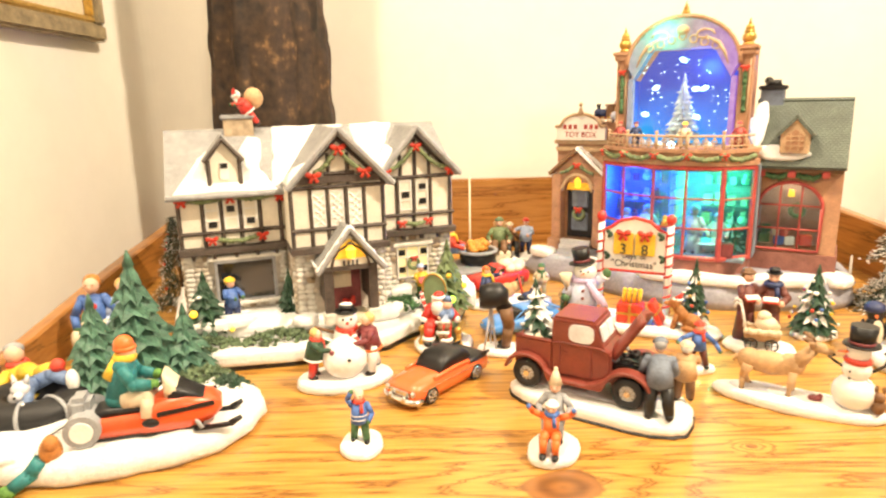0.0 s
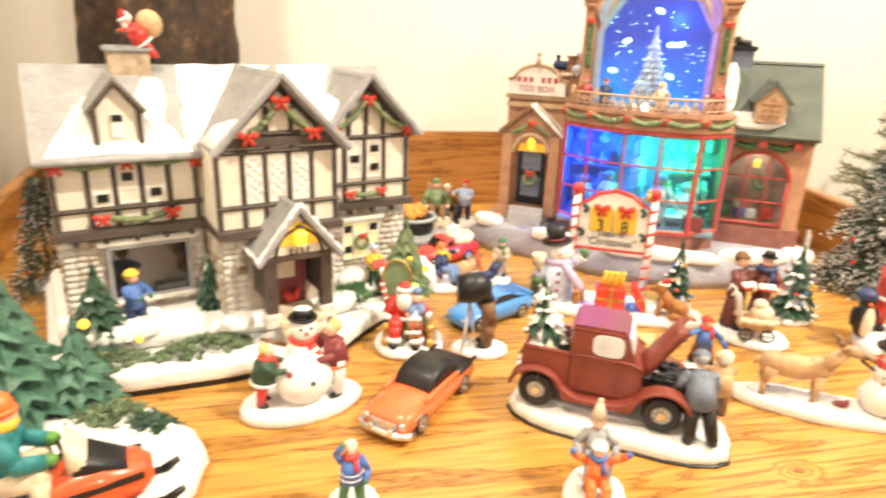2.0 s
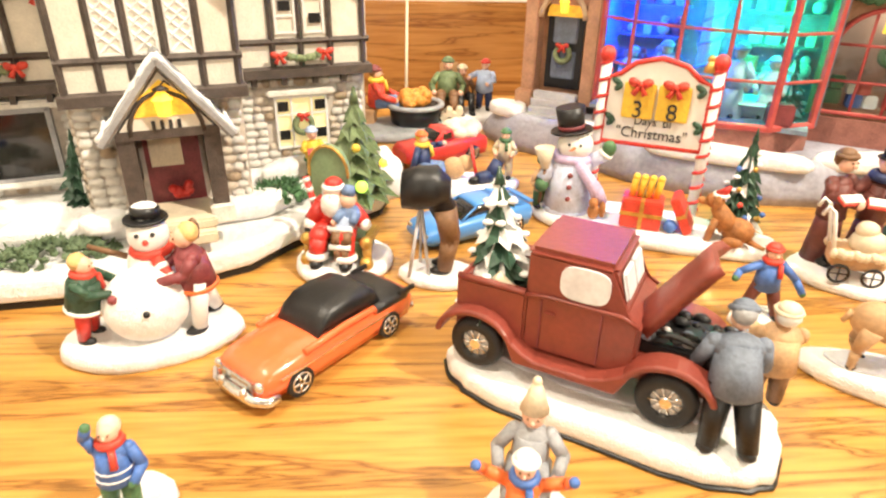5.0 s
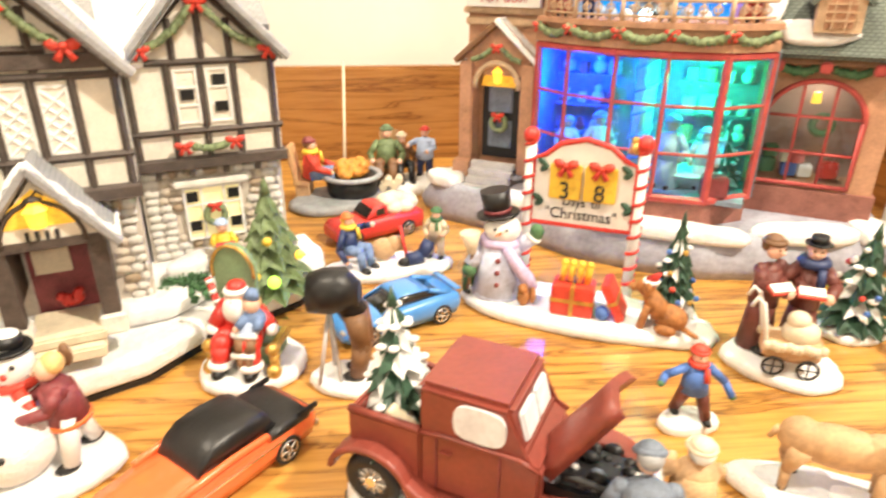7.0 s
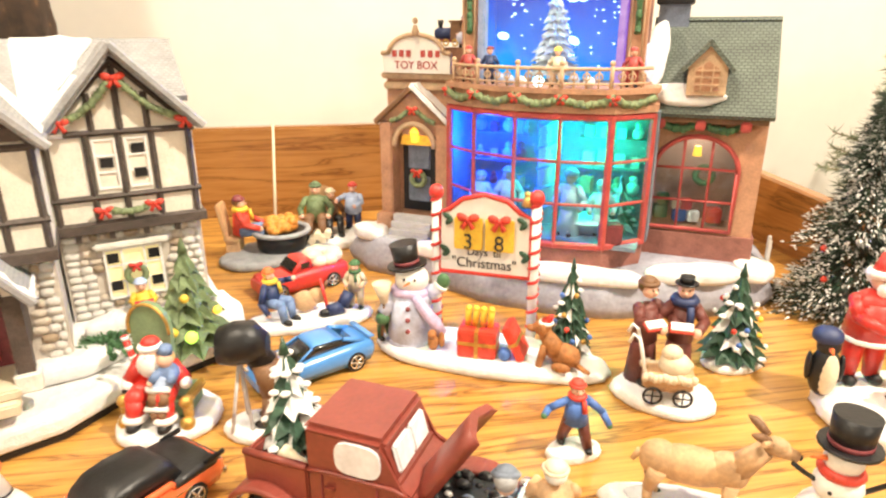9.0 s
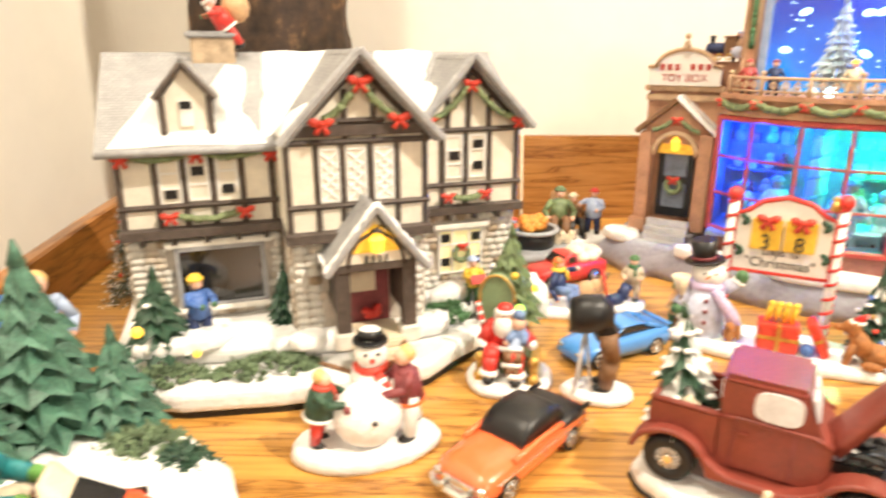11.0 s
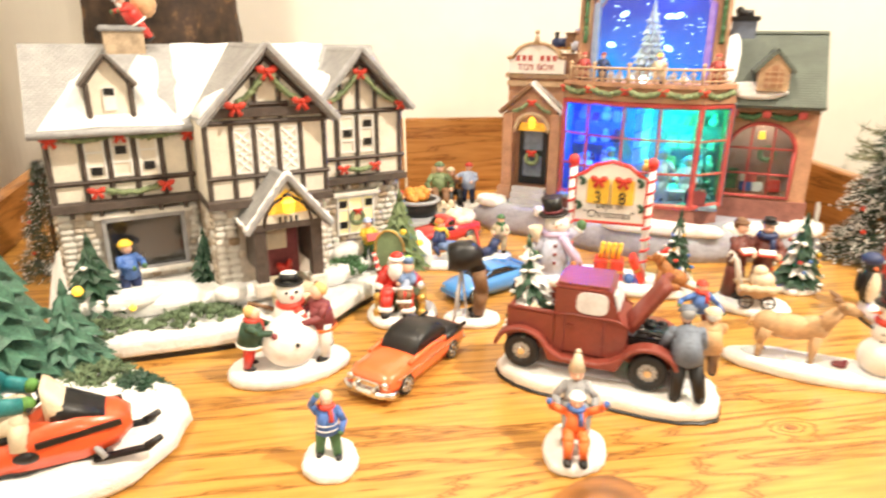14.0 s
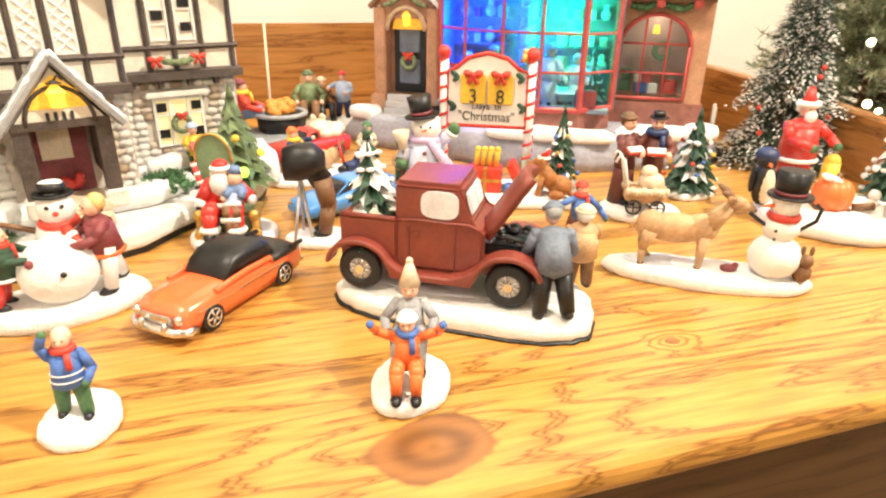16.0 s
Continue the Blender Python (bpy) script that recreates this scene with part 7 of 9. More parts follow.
# ---------- snowmobile scene ----------
sg = thing("snowmobile_group", -0.215, 0.372, 0, "orange snowmobile with rider, tube and green pines on deep snow", "figurine group")


def at(x, y, z=0.0):
    return (x + 0.215, y - 0.372, z)


m = Mesh().paint("snow")
m.mound(0.094, 0.068, 0.018, (-0.003, 0.002, 0), 8, 1.3, 0.035, 0.05, 60)
m.done("base", sg, "thick white snow base")
one("snow_bank", "snow", sg, lambda m: m.mound(0.034, 0.026, 0.008, at(-0.283, 0.355, 0.010), 20, 3, 0.08))
one("snow_bank", "snow", sg, lambda m: m.mound(0.030, 0.016, 0.006, at(-0.255, 0.325, 0.014), 5, 4, 0.08))
pine(sg, *at(-0.223, 0.430, 0.016), 0.094, 0.030, "leaf", 0.0, 8, 61)
pine(sg, *at(-0.236, 0.398, 0.016), 0.072, 0.023, "leaf", 0.0, 8, 62)
pine(sg, *at(-0.191, 0.436, 0.014), 0.052, 0.020, "leaf", 0.0, 6, 63)
shrub(sg, *at(-0.172, 0.415, 0.012), 0.024, 0.015, 0.017, "shrub", 190, 64, "hedge")
shrub(sg, *at(-0.150, 0.405, 0.012), 0.014, 0.012, 0.013, "leafdark", 110, 65, "hedge")
shrub(sg, *at(-0.306, 0.357, 0.006), 0.010, 0.022, 0.029, "ivy", 260, 66, "hedge")
sm = new("snowmobile")
sm.parent = sg
sm.matrix_basis = pose(*at(-0.177, 0.344, 0.0175), 0, 0, 16)
m = Mesh().paint("sledorange")
loft(m, [section(-0.036, 0.0105, 0.004, 0.0135), section(-0.030, 0.0115, 0.003, 0.0150), section(-0.005, 0.0115, 0.003, 0.0155), section(0.008, 0.0125, 0.003, 0.0215, 0.001), section(0.022, 0.0125, 0.003, 0.0218, 0.001), section(0.036, 0.0100, 0.006, 0.0186, 0.0008), section(0.0415, 0.0052, 0.0095, 0.0160)])
m.done("body", sm, "red-orange enamel body")
for s in (-1, 1):
    one("stripe", "black", sm, lambda m: m.box((0.022, s * 0.0122, 0.0158), (0.032, 0.0012, 0.0026), rz=-s * 5.5, ry=-3))
m = Mesh().paint("black")
loft(m, [section(-0.033, 0.0078, 0.0140, 0.0185), section(-0.022, 0.0085, 0.0145, 0.0200, 0.0008), section(0.0, 0.0085, 0.0150, 0.0190, 0.0008), section(0.006, 0.0075, 0.0150, 0.0180)])
m.done("seat", sm, "black padded seat")
m = Mesh().paint("grey")
m.box((-0.036, 0, 0.0215), (0.012, 0.017, 0.014), bevel=0.003)
m.limb((-0.034, -0.0155, 0.0115), (-0.034, 0.0155, 0.0115), 0.0098, 0.0098, 20)
m.paint("white").limb((-0.034, -0.0165, 0.0115), (-0.034, 0.0165, 0.0115), 0.0062, 0.0062, 18)
m.done("rear_rack", sm, "grey pack and white wheel disc")
m = Mesh().paint("black")
loft(m, [section(0.012, 0.0088, 0.0185, 0.0290), section(0.018, 0.0095, 0.0185, 0.0285), section(0.032, 0.0085, 0.0170, 0.0205)])
m.done("cowl", sm)
m = Mesh().paint("beige")
loft(m, [section(0.0102, 0.0078, 0.0215, 0.0372), section(0.0122, 0.0092, 0.0215, 0.0355), section(0.0195, 0.0090, 0.0210, 0.0262), section(0.0225, 0.0080, 0.0205, 0.0235)])
m.done("windscreen", sm, "frosted windscreen")
one("track", "black", sm, lambda m: m.box((-0.004, 0, 0.003), (0.068, 0.021, 0.0065), bevel=0.002))
for s in (-1, 1):
    one("ski", "black", sm, lambda m: m.box((0.036, s * 0.011, 0.0012), (0.022, 0.0045, 0.0018), bevel=0.0006).limb((0.046, s * 0.011, 0.0015), (0.0525, s * 0.011, 0.0050), 0.0024, 0.0016, 6))
    one("strut", "grey", sm, lambda m: m.limb((0.03, s * 0.013, 0.002), (0.025, s * 0.009, 0.009), 0.0014, 0.0014, 6))
one("handlebar", "black", sm, lambda m: m.rope([(0.006, -0.011, 0.0305), (0.009, 0, 0.0295), (0.006, 0.011, 0.0305)], 0.0011, 6))
# rider
m = Mesh().paint("beige")
for s in (-1, 1):
    m.limb((-0.014, s * 0.006, 0.0225), (0.001, s * 0.011, 0.0245), 0.0058, 0.0048).ball((0.001, s * 0.011, 0.0245), 0.0049)
    m.limb((0.001, s * 0.0115, 0.024), (0.0, s * 0.0135, 0.0125), 0.0046, 0.0042)
m.paint("black")
for s in (-1, 1):
    m.ball((0.0025, s * 0.014, 0.0095), 0.0042, (1.6, 0.9, 0.8), 9)
m.paint("teal").limb((-0.017, 0, 0.022), (-0.012, 0, 0.043), 0.0098, 0.0082, 12).ball((-0.0125, 0, 0.0425), 0.0085, (0.9, 1.2, 0.75), 12).ball((-0.017, 0, 0.0225), 0.0102, (1, 1, 0.6), 12)
for s in (-1, 1):
    m.limb((-0.012, s * 0.0095, 0.043), (-0.006, s * 0.014, 0.0335), 0.0042, 0.004).ball((-0.006, s * 0.014, 0.0335), 0.0041).limb((-0.006, s * 0.014, 0.0335), (0.0045, s * 0.011, 0.0315), 0.004, 0.0034)
m.paint("ivy")
for s in (-1, 1):
    m.ball((0.006, s * 0.0105, 0.0315), 0.0036, (1.2, 1, 0.9), 9)
m.paint("skin").ball((-0.0095, 0, 0.0515), 0.0062)
m.paint("yellow").torus((-0.011, 0, 0.0475), 0.0052, 0.0028, n=14, k=7).limb((-0.015, -0.002, 0.047), (-0.0225, -0.003, 0.036), 0.0034, 0.0042, 8)
m.paint("orange").ball((-0.0105, 0, 0.0545), 0.0070, (1, 1, 0.9), 12).torus((-0.0102, 0, 0.0530), 0.0060, 0.0016, n=14, k=6)
m.done("rider_figurine", sg, "rider figurine in a teal coat and orange hat", sm.matrix_basis @ Matrix.Diagonal((0.86, 0.76, 1.02, 1)))
# inner tube with passenger and dog
tb = new("inner_tube")
tb.parent = sg
tb.matrix_basis = pose(*at(-0.268, 0.373, 0.0225)) @ Matrix.Diagonal((0.90, 0.92, 0.72, 1))
one("tube", "rubber", tb, lambda m: m.torus((0, 0, 0), 0.0245, 0.0125, (0, 0, 0), (1.1, 0.95, 0.95), n=32, k=14), "shiny black inner tube")
for ang in (-75, -30):
    one("strap", "grey", tb, lambda m: m.rope([((0.0245 + 0.0130 * math.cos(p)) * 1.1 * math.cos(radians(ang)), (0.0245 + 0.0130 * math.cos(p)) * 0.95 * math.sin(radians(ang)), 0.0125 * math.sin(p)) for p in [0.25 * k - 0.9 for k in range(15)]], 0.0016, 5))
one("tow_rope", "black", tb, lambda m: m.rope([(0.007, -0.036, -0.004), (0.014, -0.042, -0.007), (0.026, -0.044, -0.0072), (0.036, -0.038, -0.006), (0.044, -0.032, -0.001)], 0.0006, 5))
m = Mesh().paint("orange").limb(at(-0.276, 0.392, 0.036), at(-0.288, 0.404, 0.051), 0.0095, 0.0085, 12)
m.paint("yellow").limb(at(-0.271, 0.388, 0.036), at(-0.289, 0.401, 0.053), 0.0100, 0.0088, 12).ball(at(-0.289, 0.401, 0.052), 0.0092, (1.2, 0.9, 0.8), 10)
m.limb(at(-0.284, 0.395, 0.053), at(-0.270, 0.394, 0.052), 0.0046, 0.0042).limb(at(-0.270, 0.394, 0.052), at(-0.258, 0.392, 0.053), 0.0042, 0.0038)
m.limb(at(-0.296, 0.398, 0.052), at(-0.303, 0.386, 0.042), 0.0046, 0.0042).limb(at(-0.303, 0.386, 0.042), at(-0.301, 0.372, 0.037), 0.0042, 0.0038)
m.paint("bowred").ball(at(-0.256, 0.392, 0.0535), 0.0042).ball(at(-0.301, 0.370, 0.036), 0.0044).torus(at(-0.2925, 0.403, 0.0575), 0.0052, 0.0026, n=12, k=6)
m.paint("skin").ball(at(-0.294, 0.403, 0.0645), 0.0062, (1, 1, 1.1))
m.paint("grey").ball(at(-0.295, 0.405, 0.0675), 0.0062, (1.05, 1, 0.75))
m.paint("jeans").limb(at(-0.274, 0.388, 0.0490), at(-0.256, 0.383, 0.0580), 0.0062, 0.0052).ball(at(-0.256, 0.383, 0.0580), 0.0053).limb(at(-0.256, 0.383, 0.0580), at(-0.243, 0.380, 0.0550), 0.005, 0.0044)
m.limb(at(-0.274, 0.386, 0.0490), at(-0.264, 0.368, 0.0560), 0.0062, 0.0054).ball(at(-0.264, 0.368, 0.0560), 0.0054).limb(at(-0.264, 0.368, 0.0560), at(-0.259, 0.356, 0.0460), 0.005, 0.0046)
m.paint("white").ball(at(-0.240, 0.378, 0.0550), 0.0052, (0.8, 0.9, 1.6), 9).ball(at(-0.258, 0.353, 0.0440), 0.0052, (0.85, 0.8, 1.6), 9)
m.paint("yellow").limb(at(-0.283, 0.393, 0.055), at(-0.268, 0.388, 0.057), 0.0052, 0.0048).limb(at(-0.268, 0.388, 0.057), at(-0.2545, 0.384, 0.0625), 0.0048, 0.0042)
m.paint("bowred").ball(at(-0.2515, 0.383, 0.0640), 0.0048)
m.done("passenger_figurine", sg, "figurine in a yellow jacket and jeans lying in the tube", pose(-0.003, 0, -0.0205))
m = Mesh().paint("snowgrey").ball(at(-0.281, 0.368, 0.036), 0.0068, (1.1, 0.9, 0.9)).ball(at(-0.276, 0.3625, 0.0445), 0.0056, (1, 0.95, 0.95)).ball(at(-0.274, 0.3565, 0.0425), 0.003, (1, 1.3, 0.9), 8)
for s in (-1, 1):
    m.limb(at(-0.2765 + s * 0.0035, 0.364, 0.048), at(-0.2765 + s * 0.005, 0.365, 0.0535), 0.0022, 0.0006, 6)
    m.limb(at(-0.279 + s * 0.004, 0.362, 0.034), at(-0.277 + s * 0.004, 0.355, 0.031), 0.0026, 0.0024, 7)
m.paint("black").ball(at(-0.2735, 0.3525, 0.0432), 0.0010, seg=6)
m.done("dog_figurine", sg, "pale grey dog figurine on the tube", pose(0.009, 0.0, -0.008))
m = Mesh().paint("hairred").ball(at(-0.222, 0.316, 0.024), 0.0068, (0.9, 0.9, 1.35), 10).ball(at(-0.220, 0.314, 0.030), 0.005, (0.9, 0.9, 1.0), 10)
m.paint("teal").limb(at(-0.226, 0.313, 0.021), at(-0.231, 0.309, 0.014), 0.0046, 0.0042).ball(at(-0.231, 0.309, 0.014), 0.0043).limb(at(-0.231, 0.309, 0.014), at(-0.239, 0.304, 0.0085), 0.0043, 0.0038)
m.paint("ivy").ball(at(-0.2415, 0.3025, 0.007), 0.0042, (1.3, 1, 0.9))
m.done("fallen_figurine", sg, "figurine with auburn hair and a teal sleeve in the snow", pose(0, 0, -0.004))

# ---------- couple by the side board ----------
cp = thing("skating_couple", -0.277, 0.490, 20, "pair of figurines, one in a blue jumper and pale trousers", "figurine group")
one("base", "snow", cp, lambda m: m.mound(0.021, 0.014, 0.006, (0, 0, 0), 0, 2.0))
figure(cp, "girl_figurine", -0.009, 0, 0.006, 0.072, -5, "blue", "beige", "hairred", None, ((-0.20, -0.05, 0.38), (0.2, -0.06, 0.38)), stride=0.05, fat=0.9, label="girl figurine in a blue jumper and pale trousers")
one("badge", "red", cp, lambda m: m.ball((-0.009, -0.0088, 0.0525), 0.0030, (1.2, 0.5, 1), 10))
one("bag", "beige", cp, lambda m: m.ball((-0.0245, -0.004, 0.0245), 0.0055, (0.8, 0.8, 1.6), 10))
figure(cp, "boy_figurine", 0.0135, 0.003, 0.006, 0.066, 15, "paleblue", "jeans", "hairblond", None, ((-0.2, -0.1, 0.4), (0.2, -0.05, 0.4)), label="figurine in a pale blue jacket")

# ---------- children building a snowman ----------
sk = thing("snowman_builders", -0.075, 0.439, 12, "two child figurines building a snowman on an oval base", "figurine group")
one("base", "snow", sk, lambda m: m.mound(0.036, 0.021, 0.0085, (0, 0, 0), 0, 0.4, 0.03))
one("big_snowball", "snow", sk, lambda m: m.ball((0.001, -0.004, 0.0225), 0.0165, (1.02, 0.95, 0.95), 22), "large white snowball")
one("button", "black", sk, lambda m: m.ball((0.0035, -0.0195, 0.026), 0.0014, seg=8))
one("button", "maroon", sk, lambda m: m.ball((-0.0085, -0.014, 0.031), 0.0020, seg=8))
m = Mesh().paint("white").ball((0.004, 0.010, 0.034), 0.0105, (1, 1, 1), 16).ball((0.0045, 0.008, 0.048), 0.0082, seg=16)
m.paint("black").limb((0.0045, 0.009, 0.0542), (0.0045, 0.009, 0.0552), 0.0088, 0.0085, 16).limb((0.0045, 0.009, 0.0550), (0.0048, 0.0098, 0.0592), 0.0056, 0.0058, 16)
m.paint("snow").ball((0.0045, 0.0098, 0.0593), 0.0052, (1, 1, 0.22), 10).paint("black")
for s in (-1, 1):
    m.ball((0.0045 + s * 0.003, 0.0005, 0.0505), 0.0010, seg=6)
m.paint("bowred").ball((0.0045, -0.0008, 0.0478), 0.0013, seg=7).torus((0.0045, 0.009, 0.0408), 0.0068, 0.0023, n=16, k=6).limb((0.007, 0.001, 0.040), (0.013, -0.006, 0.0295), 0.0026, 0.0028, 7)
m.paint("white").limb((0.0082, -0.0006, 0.0378), (0.0092, -0.0018, 0.036), 0.0029, 0.0029, 7).limb((0.0105, -0.0035, 0.034), (0.0115, -0.0045, 0.0322), 0.003, 0.003, 7)
m.paint("brown").limb((-0.004, 0.010, 0.037), (-0.020, 0.012, 0.043), 0.0016, 0.0012, 6).limb((0.012, 0.010, 0.037), (0.022, 0.013, 0.046), 0.0020, 0.0010, 6)
m.ball((0.0215, 0.012, 0.0465), 0.0035, (0.7, 0.7, 1.5), 7)
m.done("snowman", sk, "white snowman with black hat and red scarf")
figure(sk, "child_figurine", -0.0235, -0.003, 0.0085, 0.040, 75, "leafdark", "red", "hairblond", None, ((-0.05, -0.36, 0.62), (0.08, -0.36, 0.66)), hem="white", lean=8, scarf="bowred", fat=1.3, label="child figurine in a green coat with fair hair")
figure(sk, "child_figurine", 0.0235, -0.001, 0.0085, 0.048, -75, "maroon", "white", "hairblond", None, ((-0.08, -0.3, 0.58), (0.08, -0.3, 0.56)), hem="orange", lean=6, stride=0.10, label="child figurine in a maroon coat with fair hair", fat=1.1)

# ---------- two single figures in front ----------
b1 = thing("boy_figure", -0.050, 0.346, 15, "boy figurine in blue jumper, red scarf and green trousers", "figurine")
one("base", "snow", b1, lambda m: m.mound(0.0125, 0.0165, 0.0055, (0, 0, 0), -20, 1.7, 0.05))
figure(b1, "boy_figurine", -0.001, -0.001, 0.005, 0.034, -12, "blue", "green", "beige", None, ((-0.12, -0.10, 0.98), (0.17, -0.12, 0.42)), scarf="bowred", fat=1.12, stride=0.06, stripes=2, lean=-6)
b2 = thing("sledding_pair", 0.0665, 0.336, -16, "pair of sledding figurines in orange and grey on snow", "figurine group")
one("base", "snow", b2, lambda m: m.mound(0.0145, 0.0205, 0.006, (0, 0, 0), -8, 0.9, 0.05))
figure(b2, "child_figurine", -0.001, -0.004, 0.0105, 0.036, 0, "orange", "orange", "white", "white", ((-0.36, -0.12, 0.92), (0.36, -0.12, 0.92)), sit=True, scarf="blue", label="child figurine in orange with arms raised", fat=1.1)
figure(b2, "child_figurine", -0.0005, 0.008, 0.0160, 0.041, 0, "grey", "grey", "tan", "cone", ((-0.2, -0.2, 0.5), (0.2, -0.2, 0.5)), sit=True, label="child figurine in grey with a pointed hat")

# ---------- deer and snowman ----------
dg = thing("deer_and_snowman", 0.240, 0.387, -30, "fawn deer and a white snowman on a long snowy base", "figurine group")
one("base", "snow", dg, lambda m: m.mound(0.0515, 0.0155, 0.008, (0, 0, 0), 0, 2.6, 0.04))
# shade below the deer's belly, put on the base as a grey sheet
one("painted_deer_shade", "snowgrey", dg, lambda m: m.mound(0.020, 0.009, 0.001, (-0.022, 0.002, 0.0082), 0, 1.0))
m = Mesh().paint("deer")
m.ball((-0.019, 0, 0.0285), 0.0085, (2.0, 0.85, 0.95), 16).ball((-0.006, 0, 0.0295), 0.0075, (1.2, 0.85, 1.05), 12).ball((-0.031, 0, 0.0290), 0.0080, (1.0, 0.85, 1.0), 12)
m.limb((-0.003, 0, 0.031), (0.006, 0, 0.0425), 0.0056, 0.0036, 10).ball((0.009, 0, 0.0445), 0.0042, (1.25, 0.85, 0.9), 10).limb((0.010, 0, 0.0440), (0.017, 0, 0.0415), 0.0034, 0.0020, 8)
for s in (-1, 1):
    m.limb((0.006, s * 0.003, 0.047), (0.003, s * 0.0095, 0.050), 0.0018, 0.0010, 6)
    m.limb((-0.004, s * 0.0042, 0.026), (-0.0045 + s * 0.001, s * 0.005, 0.008), 0.0030, 0.0015, 8)
    m.limb((-0.031, s * 0.0045, 0.027), (-0.034, s * 0.0048, 0.017), 0.0042, 0.0022, 8).limb((-0.034, s * 0.0048, 0.017), (-0.032 + s * 0.002, s * 0.005, 0.008), 0.0021, 0.0015, 8)
m.limb((-0.0385, 0, 0.031), (-0.041, 0, 0.026), 0.0016, 0.001, 6)
m.paint("brown")
for s in (-1, 1):
    m.rope([(0.0060, s * 0.0025, 0.0475), (0.0035, s * 0.0045, 0.0495), (0.0010, s * 0.0060, 0.0510), (-0.0008, s * 0.0066, 0.0518)], [0.0014, 0.0019, 0.0015, 0.0004], 7)
m.paint("black").ball((0.0175, 0, 0.0415), 0.0012, seg=6)
for s in (-1, 1):
    for x in (-0.0045 + s * 0.001, -0.032 + s * 0.002):
        m.ball((x, s * 0.005, 0.009), 0.0018, (1.1, 0.9, 0.9), 6)
m.done("deer_figurine", dg, "fawn brown deer figurine")
m = Mesh().paint("white").ball((0.031, -0.001, 0.0185), 0.0125, (1.02, 0.95, 0.95), 18).ball((0.031, -0.001, 0.0345), 0.0085, (1.02, 0.95, 0.9), 16).ball((0.031, -0.001, 0.0455), 0.0068, seg=14)
m.paint("bowred").torus((0.031, -0.001, 0.0405), 0.0062, 0.0021, n=16, k=6)
m.paint("orange").limb((0.0255, -0.003, 0.046), (0.0195, -0.004, 0.0455), 0.0013, 0.0004, 6)
m.paint("black")
for z in (0.030, 0.0345):
    m.ball((0.027, -0.008, z), 0.0008, seg=6)
m.limb((0.032, 0, 0.0505), (0.032, 0, 0.0516), 0.0108, 0.0105, 18).limb((0.032, 0, 0.0515), (0.0325, 0.0005, 0.0635), 0.0072, 0.0080, 18)
m.rope([(0.0385, -0.003, 0.034), (0.045, -0.004, 0.040), (0.0465, -0.003, 0.046), (0.044, -0.002, 0.048)], 0.0010, 6)
m.rope([(0.0235, -0.002, 0.035), (0.018, -0.004, 0.039), (0.0145, -0.004, 0.0415)], 0.0010, 6)
m.paint("maroon").limb((0.032, 0, 0.0515), (0.032, 0, 0.0535), 0.0075, 0.0076, 18)
m.paint("snow").ball((0.031, 0.002, 0.0497), 0.0095, (1, 1, 0.25), 12)
m.done("snowman", dg, "white snowman with a tall black hat")
m = Mesh().paint("brown").ball((0.0445, -0.004, 0.0125), 0.0052, (0.85, 1, 1.1), 12).ball((0.0445, -0.006, 0.0195), 0.0036, seg=10)
for s in (-1, 1):
    m.ball((0.0445 + s * 0.002, -0.005, 0.0245), 0.0014, (0.9, 0.7, 2.0), 7)
m.done("rabbit_figurine", dg, "small brown rabbit figurine")
one("bird", "maroon", dg, lambda m: m.ball((0.010, -0.004, 0.0105), 0.0028, (1.6, 1, 0.8), 9).ball((0.013, -0.004, 0.0125), 0.0017, seg=8))

# ---------- animals round the pumpkin ----------
pg = thing("polar_animals_group", 0.388, 0.433, -28, "figurine in red, polar bear, penguin and pumpkin on snow", "figurine group")


def pa(x, y, z):
    v = Matrix.Rotation(radians(28), 3, "Z") @ Vector((x - 0.388, y - 0.433, 0))
    return (v.x, v.y, z)


one("base", "snow", pg, lambda m: m.mound(0.060, 0.040, 0.012, (0, 0, 0), 0, 0.2, 0.05, 0.02, 56))
p = pa(0.364, 0.464, 0.012)
figure(pg, "santa_figurine", p[0], p[1], p[2], 0.068, 20, "red", "red", "white", "santa", ((-0.05, -0.26, 0.55), (0.24, -0.22, 0.55)), beard="white", fat=1.25, hem="white", head=0.85, label="figurine in a red suit with white beard")
p = pa(0.372, 0.436, 0.012)
m = Mesh().paint("orange")
for k in range(9):
    a = 2 * math.pi * k / 9
    m.ball((p[0] + 0.0062 * math.cos(a), p[1] + 0.0062 * math.sin(a), p[2] + 0.0095), 0.0085, (0.75, 0.75, 1.12), 12, (0, 0, math.degrees(a)))
m.paint("brown").limb((p[0], p[1], p[2] + 0.018), (p[0] + 0.001, p[1], p[2] + 0.0235), 0.0022, 0.0016, 7)
m.done("pumpkin", pg, "ribbed orange pumpkin")
one("pumpkin_stand", "brown", pg, lambda m: m.box((p[0], p[1], p[2] + 0.0005), (0.022, 0.014, 0.004), bevel=0.001).limb((p[0] + 0.012, p[1] - 0.003, p[2] + 0.003), (p[0] + 0.024, p[1] - 0.004, p[2] + 0.0045), 0.0022, 0.0028, 8))
q = pa(0.383, 0.452, 0.012)
one("candle", "yellow", pg, lambda m: m.limb(q, (q[0], q[1], q[2] + 0.026), 0.0062, 0.0052, 12).ball((q[0], q[1], q[2] + 0.026), 0.0053, seg=10))
one("mitten", "white", pg, lambda m: m.ball((p[0] - 0.004, p[1] - 0.003, p[2] + 0.0205), 0.0035, (2.2, 1, 0.7), 9, (0, 20, 0)))
q = pa(0.337, 0.459, 0.010)
